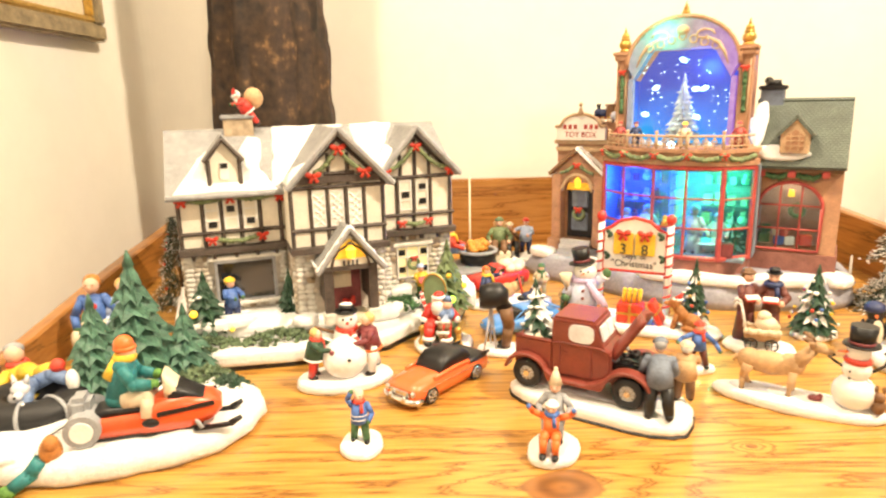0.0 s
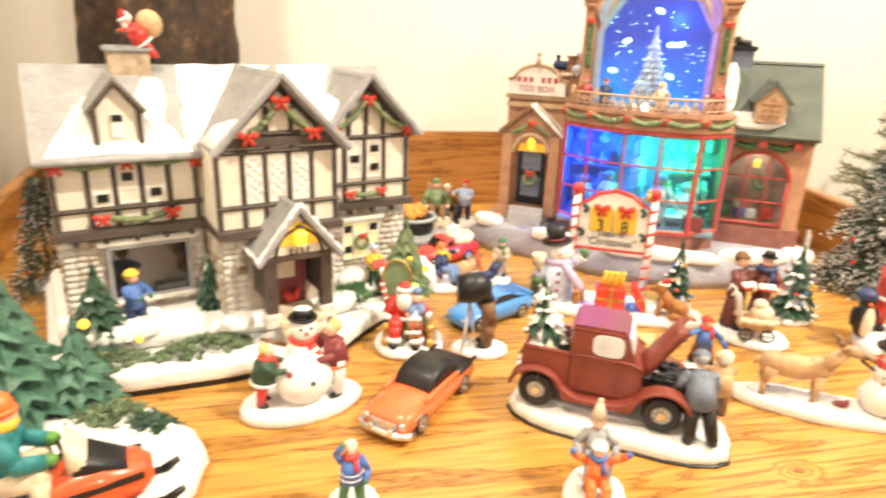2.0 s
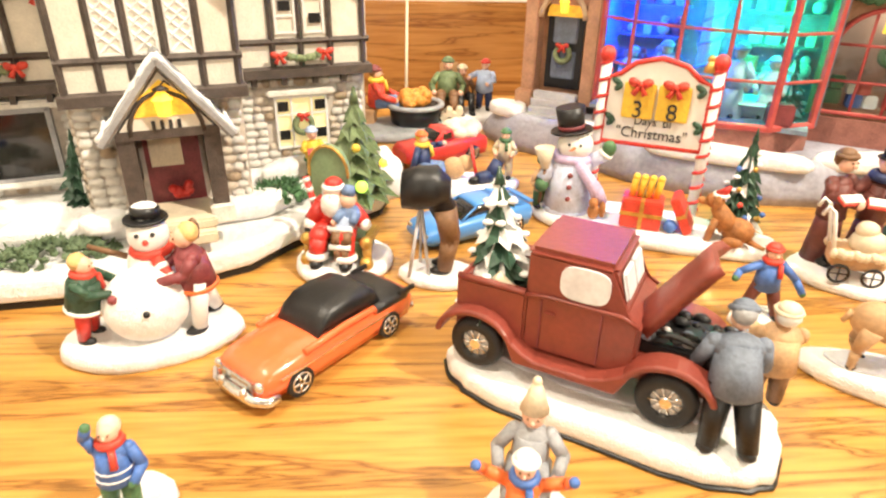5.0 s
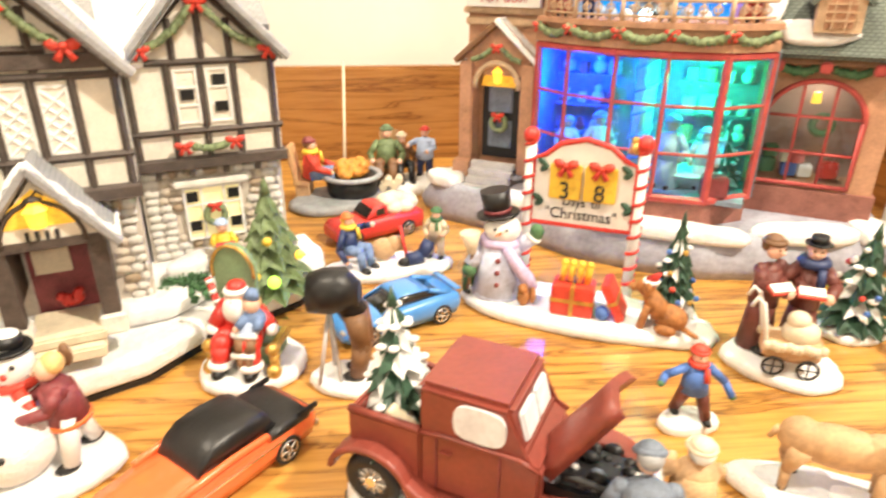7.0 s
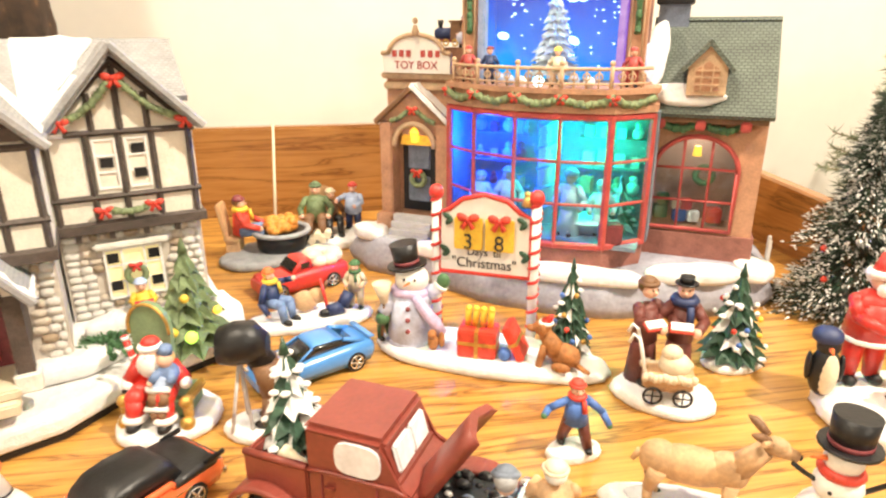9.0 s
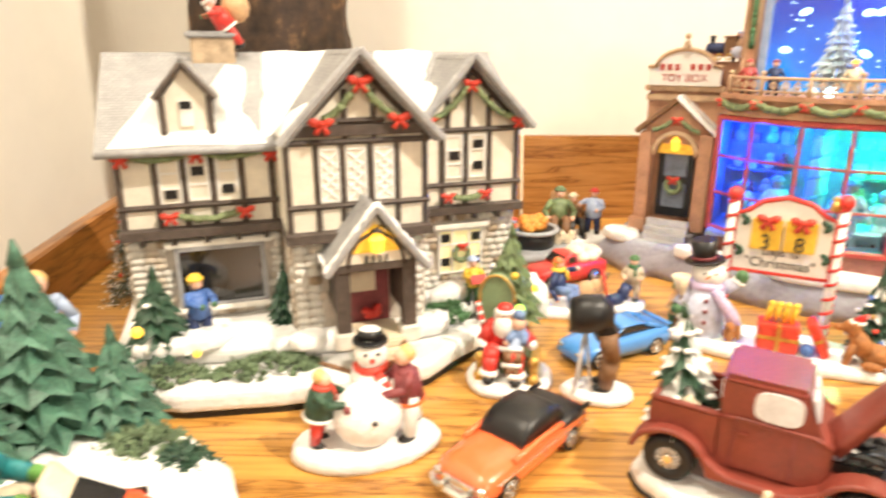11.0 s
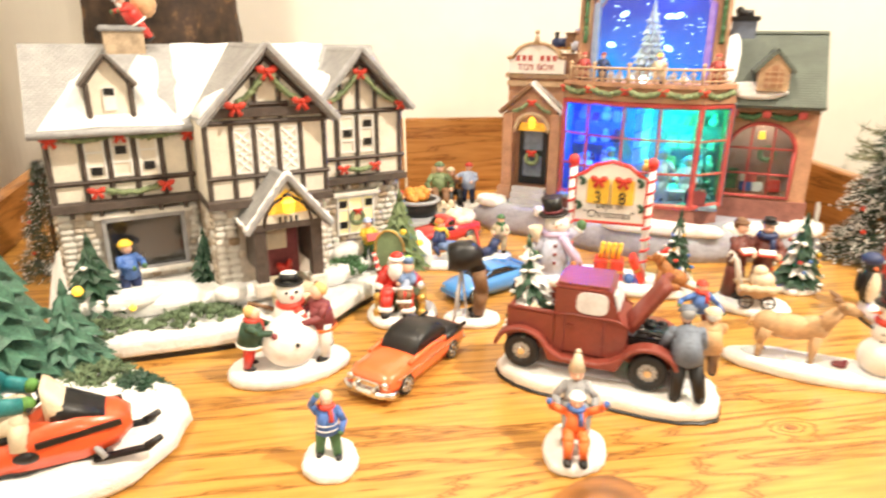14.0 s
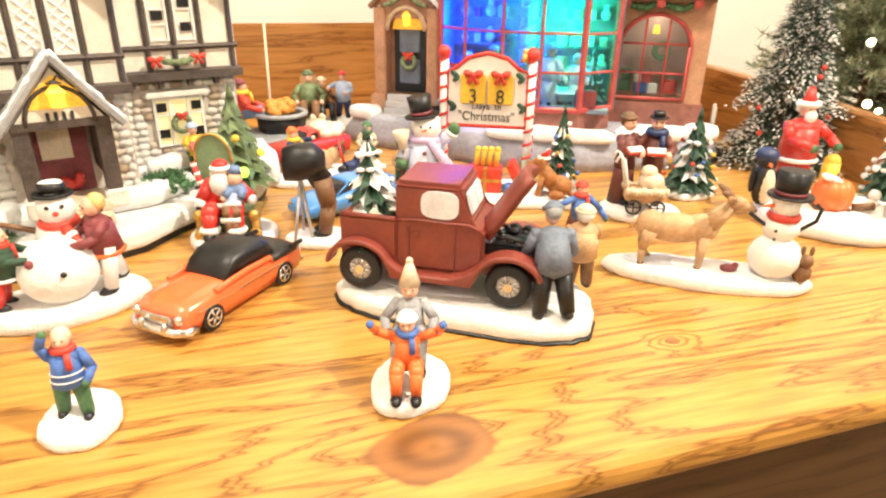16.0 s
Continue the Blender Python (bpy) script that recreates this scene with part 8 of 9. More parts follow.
m = Mesh().paint("black").ball((q[0], q[1], q[2] + 0.014), 0.0085, (0.85, 0.85, 1.7), 14).ball((q[0], q[1], q[2] + 0.0285), 0.0058, seg=12)
for s in (-1, 1):
    m.ball((q[0] + s * 0.0075, q[1], q[2] + 0.016), 0.0042, (0.4, 0.9, 2.0), 8)
m.paint("beige").ball((q[0] + 0.001, q[1] - 0.0028, q[2] + 0.0135), 0.0068, (0.8, 0.8, 1.8), 12)
m.paint("navy").ball((q[0] - 0.001, q[1] + 0.001, q[2] + 0.0335), 0.0068, (1.1, 1.1, 0.75), 12)
m.paint("orange").limb((q[0], q[1] - 0.0055, q[2] + 0.0285), (q[0], q[1] - 0.010, q[2] + 0.028), 0.0014, 0.0004, 6)
m.done("penguin_figurine", pg, "black and cream penguin figurine in a navy hat")
q = pa(0.4185, 0.412, 0.012)
m = Mesh().paint("bearwhite").limb((q[0], q[1], q[2] + 0.010), (q[0] - 0.003, q[1] - 0.003, q[2] + 0.036), 0.0145, 0.0075, 16).ball((q[0], q[1], q[2] + 0.013), 0.0145, (1.0, 0.95, 1.05), 18).ball((q[0] - 0.001, q[1] - 0.002, q[2] + 0.026), 0.0105, (1, 1, 1.0), 14).ball((q[0] - 0.004, q[1] - 0.005, q[2] + 0.0375), 0.0078, (1.05, 1, 0.95), 14)
m.limb((q[0] - 0.008, q[1] - 0.009, q[2] + 0.0365), (q[0] - 0.0145, q[1] - 0.012, q[2] + 0.0350), 0.0048, 0.0028, 9)
for s in (-1, 1):
    m.ball((q[0] - 0.002 + s * 0.004, q[1] - 0.002 - s * 0.005, q[2] + 0.0445), 0.0022, seg=8)
m.limb((q[0] - 0.006, q[1] - 0.007, q[2] + 0.026), (q[0] - 0.019, q[1] - 0.008, q[2] + 0.0185), 0.0052, 0.0040, 9).limb((q[0] - 0.002, q[1] + 0.006, q[2] + 0.026), (q[0] - 0.016, q[1] + 0.004, q[2] + 0.022), 0.0052, 0.0040, 9)
m.limb((q[0], q[1] - 0.010, q[2] + 0.006), (q[0] - 0.016, q[1] - 0.012, q[2] + 0.006), 0.0068, 0.0056, 9).ball((q[0] - 0.0165, q[1] - 0.012, q[2] + 0.007), 0.0062, (0.7, 1, 1.1), 9)
m.paint("black").ball((q[0] - 0.0152, q[1] - 0.0125, q[2] + 0.0357), 0.0013, seg=6)
m.done("polar_bear_figurine", pg, "cream polar bear figurine sitting upright")
q = pa(0.391, 0.410, 0.012)
m = Mesh().paint("grey").ball((q[0], q[1], q[2] + 0.006), 0.0042, (0.9, 0.9, 1.6), 10).ball((q[0], q[1] - 0.001, q[2] + 0.014), 0.0028, seg=9).limb((q[0], q[1], q[2] + 0.015), (q[0] + 0.002, q[1], q[2] + 0.022), 0.0016, 0.0008, 6)
m.done("seal_figurine", pg, "small grey seal figurine")
q = pa(0.407, 0.428, 0.020)
one("bauble", "white", pg, lambda m: m.ball((q[0] - 0.006, q[1], q[2]), 0.0038, seg=10).ball((q[0] - 0.006, q[1], q[2] - 0.006), 0.0036, seg=10))
q = pa(0.432, 0.445, 0.010)
pine(pg, q[0], q[1], q[2], 0.070, 0.0165, "leafdark", 0.22, 8, 71, ("white", "white", "snow"))

# ---------- armchair scene ----------
ch = thing("armchair_group", 0.0005, 0.509, -12, "red-suited figurine with a child in a green high-backed chair", "figurine group")
one("base", "snow", ch, lambda m: m.mound(0.0245, 0.0265, 0.0065, (0, 0, 0), 0, 0.8, 0.04))
cb = [(-0.0145, 0.008), (0.0145, 0.008), (0.0165, 0.044)] + [(0.0165 * math.cos(a), 0.046 + 0.014 * math.sin(a)) for a in [math.pi * k / 10 for k in range(11)]] + [(-0.0165, 0.044)]
cb = [(x * (0.50 + 0.14 * min(1.0, z / 0.05)) - 0.0085 - 0.05 * (z - 0.03), z * 1.03) for x, z in cb]
one("chair_back", "chair", ch, lambda m: m.prism(cb, 0.010, 0.0145), "sage green tall chair back")
one("gold_edge", "gold", ch, lambda m: m.rope([(x, 0.0095, z) for x, z in cb[2:]], 0.0009, 6))
one("chair_seat", "chair", ch, lambda m: m.box((0, 0.002, 0.013), (0.028, 0.020, 0.012), bevel=0.002))
for s in (-1, 1):
    one("chair_arm", "gold", ch, lambda m: m.box((s * 0.0155, -0.002, 0.0195), (0.0045, 0.02, 0.0035), bevel=0.001).ball((s * 0.0155, -0.012, 0.0195), 0.0035, seg=10).limb((s * 0.0155, -0.011, 0.006), (s * 0.0155, -0.011, 0.0185), 0.0022, 0.0028, 8).ball((s * 0.0155, -0.0135, 0.0085), 0.0038, seg=10))
one("candy_cane", "red", ch, lambda m: m.limb((-0.0135, 0.004, 0.020), (-0.0205, 0.006, 0.046), 0.0017, 0.0017, 8))
one("candy_stripe", "white", ch, lambda m: [m.limb((-0.0135 - 0.007 * t, 0.004 + 0.002 * t, 0.020 + 0.026 * t), (-0.0135 - 0.007 * (t + 0.08), 0.004 + 0.002 * (t + 0.08), 0.020 + 0.026 * (t + 0.08)), 0.0019, 0.0019, 8) for t in (0.1, 0.3, 0.5, 0.7, 0.9)])
m = Mesh().paint("red").ball((-0.003, 0.002, 0.0285), 0.0098, (1.08, 0.85, 1.0), 14)
m.limb((-0.0105, 0.001, 0.0340), (-0.0150, -0.005, 0.0262), 0.0044, 0.0040, 9).ball((-0.0105, 0.001, 0.0340), 0.0046, seg=9)
m.limb((0.0045, 0.000, 0.0335), (0.0130, -0.005, 0.0275), 0.0044, 0.0040, 9)
for s in (-1, 1):
    m.paint("red").limb((-0.003 + s * 0.0055, 0.000, 0.0225), (-0.002 + s * 0.0070, -0.0125, 0.0215), 0.0056, 0.0050, 10).ball((-0.002 + s * 0.0070, -0.0125, 0.0215), 0.0052)
    m.limb((-0.002 + s * 0.0070, -0.0130, 0.0210), (-0.002 + s * 0.0075, -0.0150, 0.0115), 0.0048, 0.0046, 10)
    m.paint("white").torus((-0.002 + s * 0.0075, -0.0150, 0.0122), 0.0042, 0.0020, n=14, k=7)
    m.paint("black").ball((-0.002 + s * 0.0078, -0.0172, 0.0085), 0.0036, (0.95, 1.5, 0.85), 9)
m.paint("white").ball((-0.0152, -0.0058, 0.0248), 0.0040, seg=9).ball((0.0138, -0.006, 0.0270), 0.0032, seg=9).torus((-0.003, 0.000, 0.0240), 0.0092, 0.0018, n=16, k=6)
m.paint("black").ball((-0.0154, -0.0075, 0.0222), 0.0030, seg=8)
m.paint("skin").ball((-0.003, -0.0035, 0.0418), 0.0050, (1, 0.95, 1.05), 12).ball((-0.003, -0.0085, 0.0412), 0.0011, seg=6)
m.paint("white").ball((-0.003, -0.0062, 0.0365), 0.0062, (1.0, 0.72, 1.15), 12).ball((-0.003, -0.0078, 0.0392), 0.0036, (1.3, 0.5, 0.5), 9)
for s in (-1, 1):
    m.ball((-0.003 + s * 0.0046, -0.0020, 0.0405), 0.0024, (0.8, 0.9, 1.6), 8)
m.torus((-0.003, -0.0030, 0.0452), 0.0045, 0.0016, n=14, k=6)
m.paint("red").ball((-0.003, -0.0020, 0.0464), 0.0048, (1.0, 1.0, 0.75), 12)
m.done("santa_figurine", ch, "figurine in a red suit with full white beard")
m = Mesh().paint("jeans").ball((0.0058, -0.0062, 0.0318), 0.0060, (1.0, 0.85, 1.05), 12).limb((0.0035, -0.009, 0.0345), (0.0000, -0.0125, 0.0305), 0.0024, 0.0022, 8).limb((0.0095, -0.008, 0.0345), (0.0090, -0.0125, 0.0300), 0.0024, 0.0022, 8)
m.paint("paleblue").limb((0.0045, -0.0085, 0.0275), (0.0040, -0.0130, 0.0300), 0.0048, 0.0036, 10)
m.paint("white").limb((-0.0010, -0.0135, 0.0262), (0.0090, -0.0135, 0.0272), 0.0016, 0.0016, 8)
m.paint("brown").limb((0.0012, -0.0135, 0.0250), (0.0012, -0.0165, 0.0195), 0.0030, 0.0028, 8).limb((0.0062, -0.0135, 0.0250), (0.0062, -0.0165, 0.0195), 0.0030, 0.0028, 8)
m.paint("white").limb((-0.0020, -0.0178, 0.0185), (0.0088, -0.0178, 0.0190), 0.0016, 0.0016, 8)
m.paint("brown").limb((0.0020, -0.0172, 0.0175), (0.0020, -0.0172, 0.0115), 0.0024, 0.0022, 8).limb((0.0058, -0.0172, 0.0175), (0.0058, -0.0172, 0.0115), 0.0024, 0.0022, 8)
m.paint("skin").ball((0.0055, -0.0068, 0.0398), 0.0040, (1, 0.95, 1.05), 12).ball((-0.0005, -0.0128, 0.0300), 0.0018, seg=7)
m.paint("hairblond").ball((0.0055, -0.0052, 0.0405), 0.0042, (1.05, 0.9, 1.0), 10)
m.paint("jeans").limb((0.0055, -0.0058, 0.0428), (0.0062, -0.0052, 0.0470), 0.0038, 0.0026, 10)
m.done("child_figurine", ch, "child figurine in a blue coat and hat")

# ---------- photographer ----------
ph = thing("photographer_group", 0.0495, 0.492, -8, "figurine photographer under a black cloth behind a tripod camera", "figurine group")
one("base", "snow", ph, lambda m: m.mound(0.0195, 0.0145, 0.005, (0, 0, 0), 0, 2.2, 0.04))
m = Mesh().paint("black")
loft(m, [[(-0.019 + 0.0, 0.009 * math.cos(a), 0.047 + 0.009 * math.sin(a)) for a in [2 * math.pi * k / 10 for k in range(10)]], [(-0.010, 0.0115 * math.cos(a), 0.048 + 0.0105 * math.sin(a)) for a in [2 * math.pi * k / 10 for k in range(10)]],
         [(0.001, 0.011 * math.cos(a), 0.049 + 0.0100 * math.sin(a)) for a in [2 * math.pi * k / 10 for k in range(10)]], [(0.009, 0.006 * math.cos(a), 0.047 + 0.006 * math.sin(a)) for a in [2 * math.pi * k / 10 for k in range(10)]]])
m.done("cloth", ph, "black camera cloth", Matrix.Translation((-0.002, 0, -0.001)) @ Matrix.Diagonal((0.84, 0.9, 1.05, 1)))
for x, y in ((-0.014, -0.008), (-0.004, -0.007), (-0.010, 0.007)):
    one("tripod_leg", "palegrey", ph, lambda m: m.limb((x, y, 0.004), (-0.009, 0, 0.042), 0.0009, 0.0009, 6))
m = Mesh().paint("brown")
for s in (-1, 1):
    m.limb((0.010, s * 0.0042, 0.008), (0.0125, s * 0.0045, 0.024), 0.0040, 0.0048, 9).ball((0.0125, s * 0.0045, 0.024), 0.0048).limb((0.0125, s * 0.0045, 0.024), (0.0095, s * 0.003, 0.040), 0.0048, 0.0058, 9)
m.paint("black").limb((0.0095, 0, 0.038), (0.001, 0, 0.051), 0.0068, 0.0060, 10)
for s in (-1, 1):
    m.ball((0.008, s * 0.0045, 0.007), 0.0035, (1.6, 0.9, 0.7), 8)
m.done("photographer_figurine", ph, "bending figurine in brown checked trousers", pose(-0.0065, 0, 0))

# ---------- people resting by a log ----------
rl = thing("resting_hikers", 0.069, 0.614, 8, "resting figurines with a guitar on a flat snowy base", "figurine group")
one("base", "snow", rl, lambda m: m.mound(0.042, 0.0185, 0.007, (0, 0, 0), 0, 1.4, 0.05))
figure(rl, "man_figurine", -0.024, 0.002, 0.012, 0.044, 45, "navy", "jeans", "yellow", "orange", ((-0.2, -0.1, 0.3), (0.3, -0.2, 0.75)), head=0.85, sit=True, scarf="yellow", label="seated figurine in a navy jacket and orange hat")
m = Mesh().paint("tan").ball((-0.002, 0.002, 0.016), 0.0078, (1.1, 0.5, 1.0), 12, (0, 30, 0)).ball((0.006, 0.002, 0.019), 0.006, (1.1, 0.5, 1.0), 12)
m.paint("brown").limb((0.010, 0.001, 0.0225), (0.014, 0.0, 0.030), 0.0014, 0.0012, 6)
m.done("guitar", rl, "tan guitar")
one("red_stick", "red", rl, lambda m: m.limb((0.013, -0.006, 0.007), (0.009, 0.0, 0.032), 0.0012, 0.0012, 6))
m = Mesh().paint("navy").limb((0.012, -0.008, 0.011), (0.022, -0.006, 0.012), 0.0042, 0.0046, 9).limb((0.022, -0.006, 0.012), (0.028, -0.003, 0.021), 0.0046, 0.0042, 9)
m.paint("black").ball((0.010, -0.009, 0.010), 0.0036, (1.3, 0.8, 0.9), 8)
m.done("lying_figurine", rl, "lying figurine in navy trousers")
figure(rl, "child_figurine", 0.033, 0.0, 0.007, 0.036, -30, "beige", "beige", "green", "green", ((-0.15, -0.1, 0.5), (0.15, -0.1, 0.5)), scarf="green", label="child figurine with a green hat and scarf")

# ---------- camp fire circle ----------
cf = thing("campfire_group", 0.057, 0.772, 20, "figurines seated round an orange fire in a black pit", "figurine group")
one("base", "grey", cf, lambda m: m.mound(0.050, 0.034, 0.008, (-0.022, -0.008, 0), 0, 1.1, 0.05))
one("snow_base", "snow", cf, lambda m: m.mound(0.044, 0.024, 0.010, (0.036, 0.004, 0), 0, 2.4, 0.05))
one("fire_pit", "black", cf, lambda m: m.limb((-0.018, -0.008, 0.006), (-0.018, -0.008, 0.024), 0.021, 0.0225, 26), "black metal fire pit")
one("pit_rim", "grey", cf, lambda m: m.torus((-0.018, -0.008, 0.0245), 0.0235, 0.0028, (0, 0, 0), (1, 1, 0.8), n=30, k=8))
rnd = random.Random(5)
one("fire", "flame", cf, lambda m: [m.ball((-0.018 + rnd.uniform(-0.010, 0.010), -0.008 + rnd.uniform(-0.009, 0.009), 0.027 + rnd.uniform(0, 0.007)), 0.0052, (1, 1, 1.0), 7) for k in range(26)], "orange moulded flames")
one("embers", "flame", cf, lambda m: [m.ball((-0.018 + rnd.uniform(-0.012, 0.012), -0.008 + rnd.uniform(-0.011, 0.011), 0.0265), 0.0045, (1, 1, 0.8), 7) for k in range(16)])
for x, y, rz in ((-0.052, 0.006, 60), (0.026, 0.018, -25)):
    one("chair", "tan", cf, lambda m: m.box((0, 0.004, 0.013), (0.017, 0.015, 0.004), bevel=0.001).box((0, 0.0115, 0.029), (0.018, 0.0035, 0.032), rx=-10, bevel=0.0012).box((0, 0.004, 0.006), (0.014, 0.012, 0.012))).matrix_basis = pose(x, y, 0.006, 0, 0, rz)
figure(cf, "camper_figurine", -0.049, 0.004, 0.0165, 0.058, 65, "bowred", "jeans", "brown", "maroon", ((-0.15, -0.3, 0.5), (0.15, -0.35, 0.5)), head=0.85, sit=True, scarf="yellow", label="seated figurine in a red jacket")
figure(cf, "camper_figurine", 0.023, 0.014, 0.0165, 0.060, -25, "olive", "brown", "beige", "shrub", ((-0.2, -0.25, 0.5), (0.2, -0.25, 0.5)), head=0.85, sit=True, label="seated figurine in green", fat=1.2)
figure(cf, "camper_figurine", 0.036, 0.010, 0.0155, 0.052, -10, "brown", "black", "beige", "beige", None, head=0.85, sit=True, label="seated figurine in brown")
figure(cf, "camper_figurine", 0.055, 0.002, 0.010, 0.048, -40, "paleblue", "navy", "white", "red", ((-0.25, -0.25, 0.65), (0.1, -0.2, 0.55)), head=0.85, label="figurine in a pale blue coat", fat=1.2)
one("log_pile", "beige", cf, lambda m: [m.limb((0.006 + k * 0.005, -0.018, 0.012 + (k % 2) * 0.004), (0.012 + k * 0.005, -0.004, 0.012 + (k % 2) * 0.004), 0.0035, 0.0035, 8) for k in range(4)])

# ---------- carol singers with a pram ----------
cg = thing("carol_singers", 0.263, 0.486, -15, "two maroon-coated singers with a peach pram on snow", "figurine group")
one("base", "snow", cg, lambda m: m.mound(0.0265, 0.0215, 0.0065, (0, -0.003, 0), -20, 1.9, 0.05))
figure(cg, "singer_figurine", -0.011, 0.008, 0.0065, 0.062, 30, "wine", "wine", "brown", "brown", ((-0.05, -0.25, 0.60), (0.16, -0.24, 0.58)), skirt="wine", head=0.80, fat=0.78, label="singer figurine in a maroon dress and hat")
figure(cg, "singer_figurine", 0.0085, 0.009, 0.0065, 0.062, -15, "wine", "wine", "skin", "tall", ((-0.18, -0.24, 0.58), (0.12, -0.24, 0.58)), skirt="wine", head=0.80, fat=0.78, scarf="navy", label="singer figurine in a maroon coat and hat")
one("song_book", "bowred", cg, lambda m: m.box((-0.0095, -0.0065, 0.0455), (0.012, 0.006, 0.0014), rx=25, rz=20))
one("song_book", "bowred", cg, lambda m: m.box((0.004, -0.0065, 0.0445), (0.012, 0.006, 0.0014), rx=25, rz=-10))
one("song_page", "white", cg, lambda m: m.box((-0.0095, -0.0068, 0.0467), (0.011, 0.005, 0.001), rx=25, rz=20).box((0.004, -0.0068, 0.0457), (0.011, 0.005, 0.001), rx=25, rz=-10))
pr = new("pram")
pr.parent = cg
pr.matrix_basis = pose(-0.002, -0.0125, 0.0065, 0, 0, -8)
one("basket", "tan", pr, lambda m: loft(m, [section(-0.0125, 0.0055, 0.009, 0.0165), section(-0.009, 0.0075, 0.0075, 0.0165), section(0.009, 0.0075, 0.0075, 0.0175), section(0.0125, 0.0055, 0.009, 0.0175)]), "peach quilted pram basket")
one("frill", "beige", pr, lambda m: [m.ball((-0.012 + k * 0.0024, s * 0.0078, 0.0155 + 0.0006 * math.sin(k * 2)), 0.0021, (1, 0.8, 1.3), 7) for k in range(11) for s in (-1, 1)])
one("blanket", "beige", pr, lambda m: m.ball((0.003, 0, 0.0205), 0.0078, (1.1, 0.9, 0.85), 12).ball((0.001, 0, 0.027), 0.005, (1.1, 1, 0.9), 10))
for x in (-0.0075, 0.0075):
    for s in (-1, 1):
        one("wheel", "black", pr, lambda m: m.torus((x, s * 0.0082, 0.0052), 0.0045, 0.0007, (90, 0, 0), n=20, k=6).limb((x - 0.0042, s * 0.0082, 0.0052), (x + 0.0042, s * 0.0082, 0.0052), 0.0004, 0.0004, 4).limb((x, s * 0.0082, 0.001), (x, s * 0.0082, 0.0094), 0.0004, 0.0004, 4))
one("handle", "white", pr, lambda m: [m.rope([(-0.012, s * 0.006, 0.016), (-0.0145, s * 0.006, 0.028), (-0.0165, s * 0.006, 0.036), (-0.0195, s * 0.006, 0.0385), (-0.0215, s * 0.006, 0.034)], 0.0010, 6) for s in (-1, 1)])

# ---------- decorated tree, running boy ----------
tr = thing("christmas_tree", 0.3225, 0.512, 0, "small dark green tree with white and coloured baubles", "christmas tree")
one("base", "snow", tr, lambda m: m.mound(0.0185, 0.0155, 0.005, (0, 0, 0), 0, 1.0, 0.05))
pine(tr, 0, 0.001, 0.004, 0.060, 0.0178, "leafdark", 0.10, 7, 81, ("white", "white", "white", "blue", "bowred", "yellow"))
rb = thing("running_boy", 0.1955, 0.446, 0, "running boy figurine in a blue jumper and red hat", "figurine")
one("base", "snow", rb, lambda m: m.mound(0.0130, 0.0085, 0.005, (0, 0, 0), 0, 1.2, 0.05))
figure(rb, "boy_figurine", 0, 0, 0.0045, 0.0365, -4, "blue", "wine", "brown", "bowred", ((-0.44, -0.08, 0.56), (0.42, -0.10, 0.36)), scarf="bowred", fat=1.1, stride=0.12)


# ---------- bristle trees and greenery ----------
def bristles(name, parent, points, ways, length, width, keys, seed=1):
    """Many thin tapered needles as one mesh."""
    g = np.random.default_rng(seed)
    n = len(points)
    ways = ways / np.linalg.norm(ways, axis=1, keepdims=True)
    side = np.cross(ways, g.normal(size=(n, 3)))
    side /= np.linalg.norm(side, axis=1, keepdims=True)
    up = np.cross(ways, side)
    L = length * g.uniform(0.6, 1.15, (n, 1))
    tri = np.stack([points + side * width, points - side * width * 0.5 + up * width * 0.9, points - side * width * 0.5 - up * width * 0.9, points + ways * L], 1).reshape(-1, 3)
    i = np.arange(n)[:, None] * 4
    faces = np.concatenate([i + [0, 1, 3], i + [1, 2, 3], i + [2, 0, 3]], 0)
    which = np.tile(g.integers(0, len(keys), n), 3)
    me = bpy.data.meshes.new(name)
    me.from_pydata(tri.tolist(), [], faces.tolist())
    for k in keys:
        me.materials.append(M[k])
    me.polygons.foreach_set("material_index", which.astype(np.int32))
    ob = new(name, me)
    ob.parent = parent
    return ob


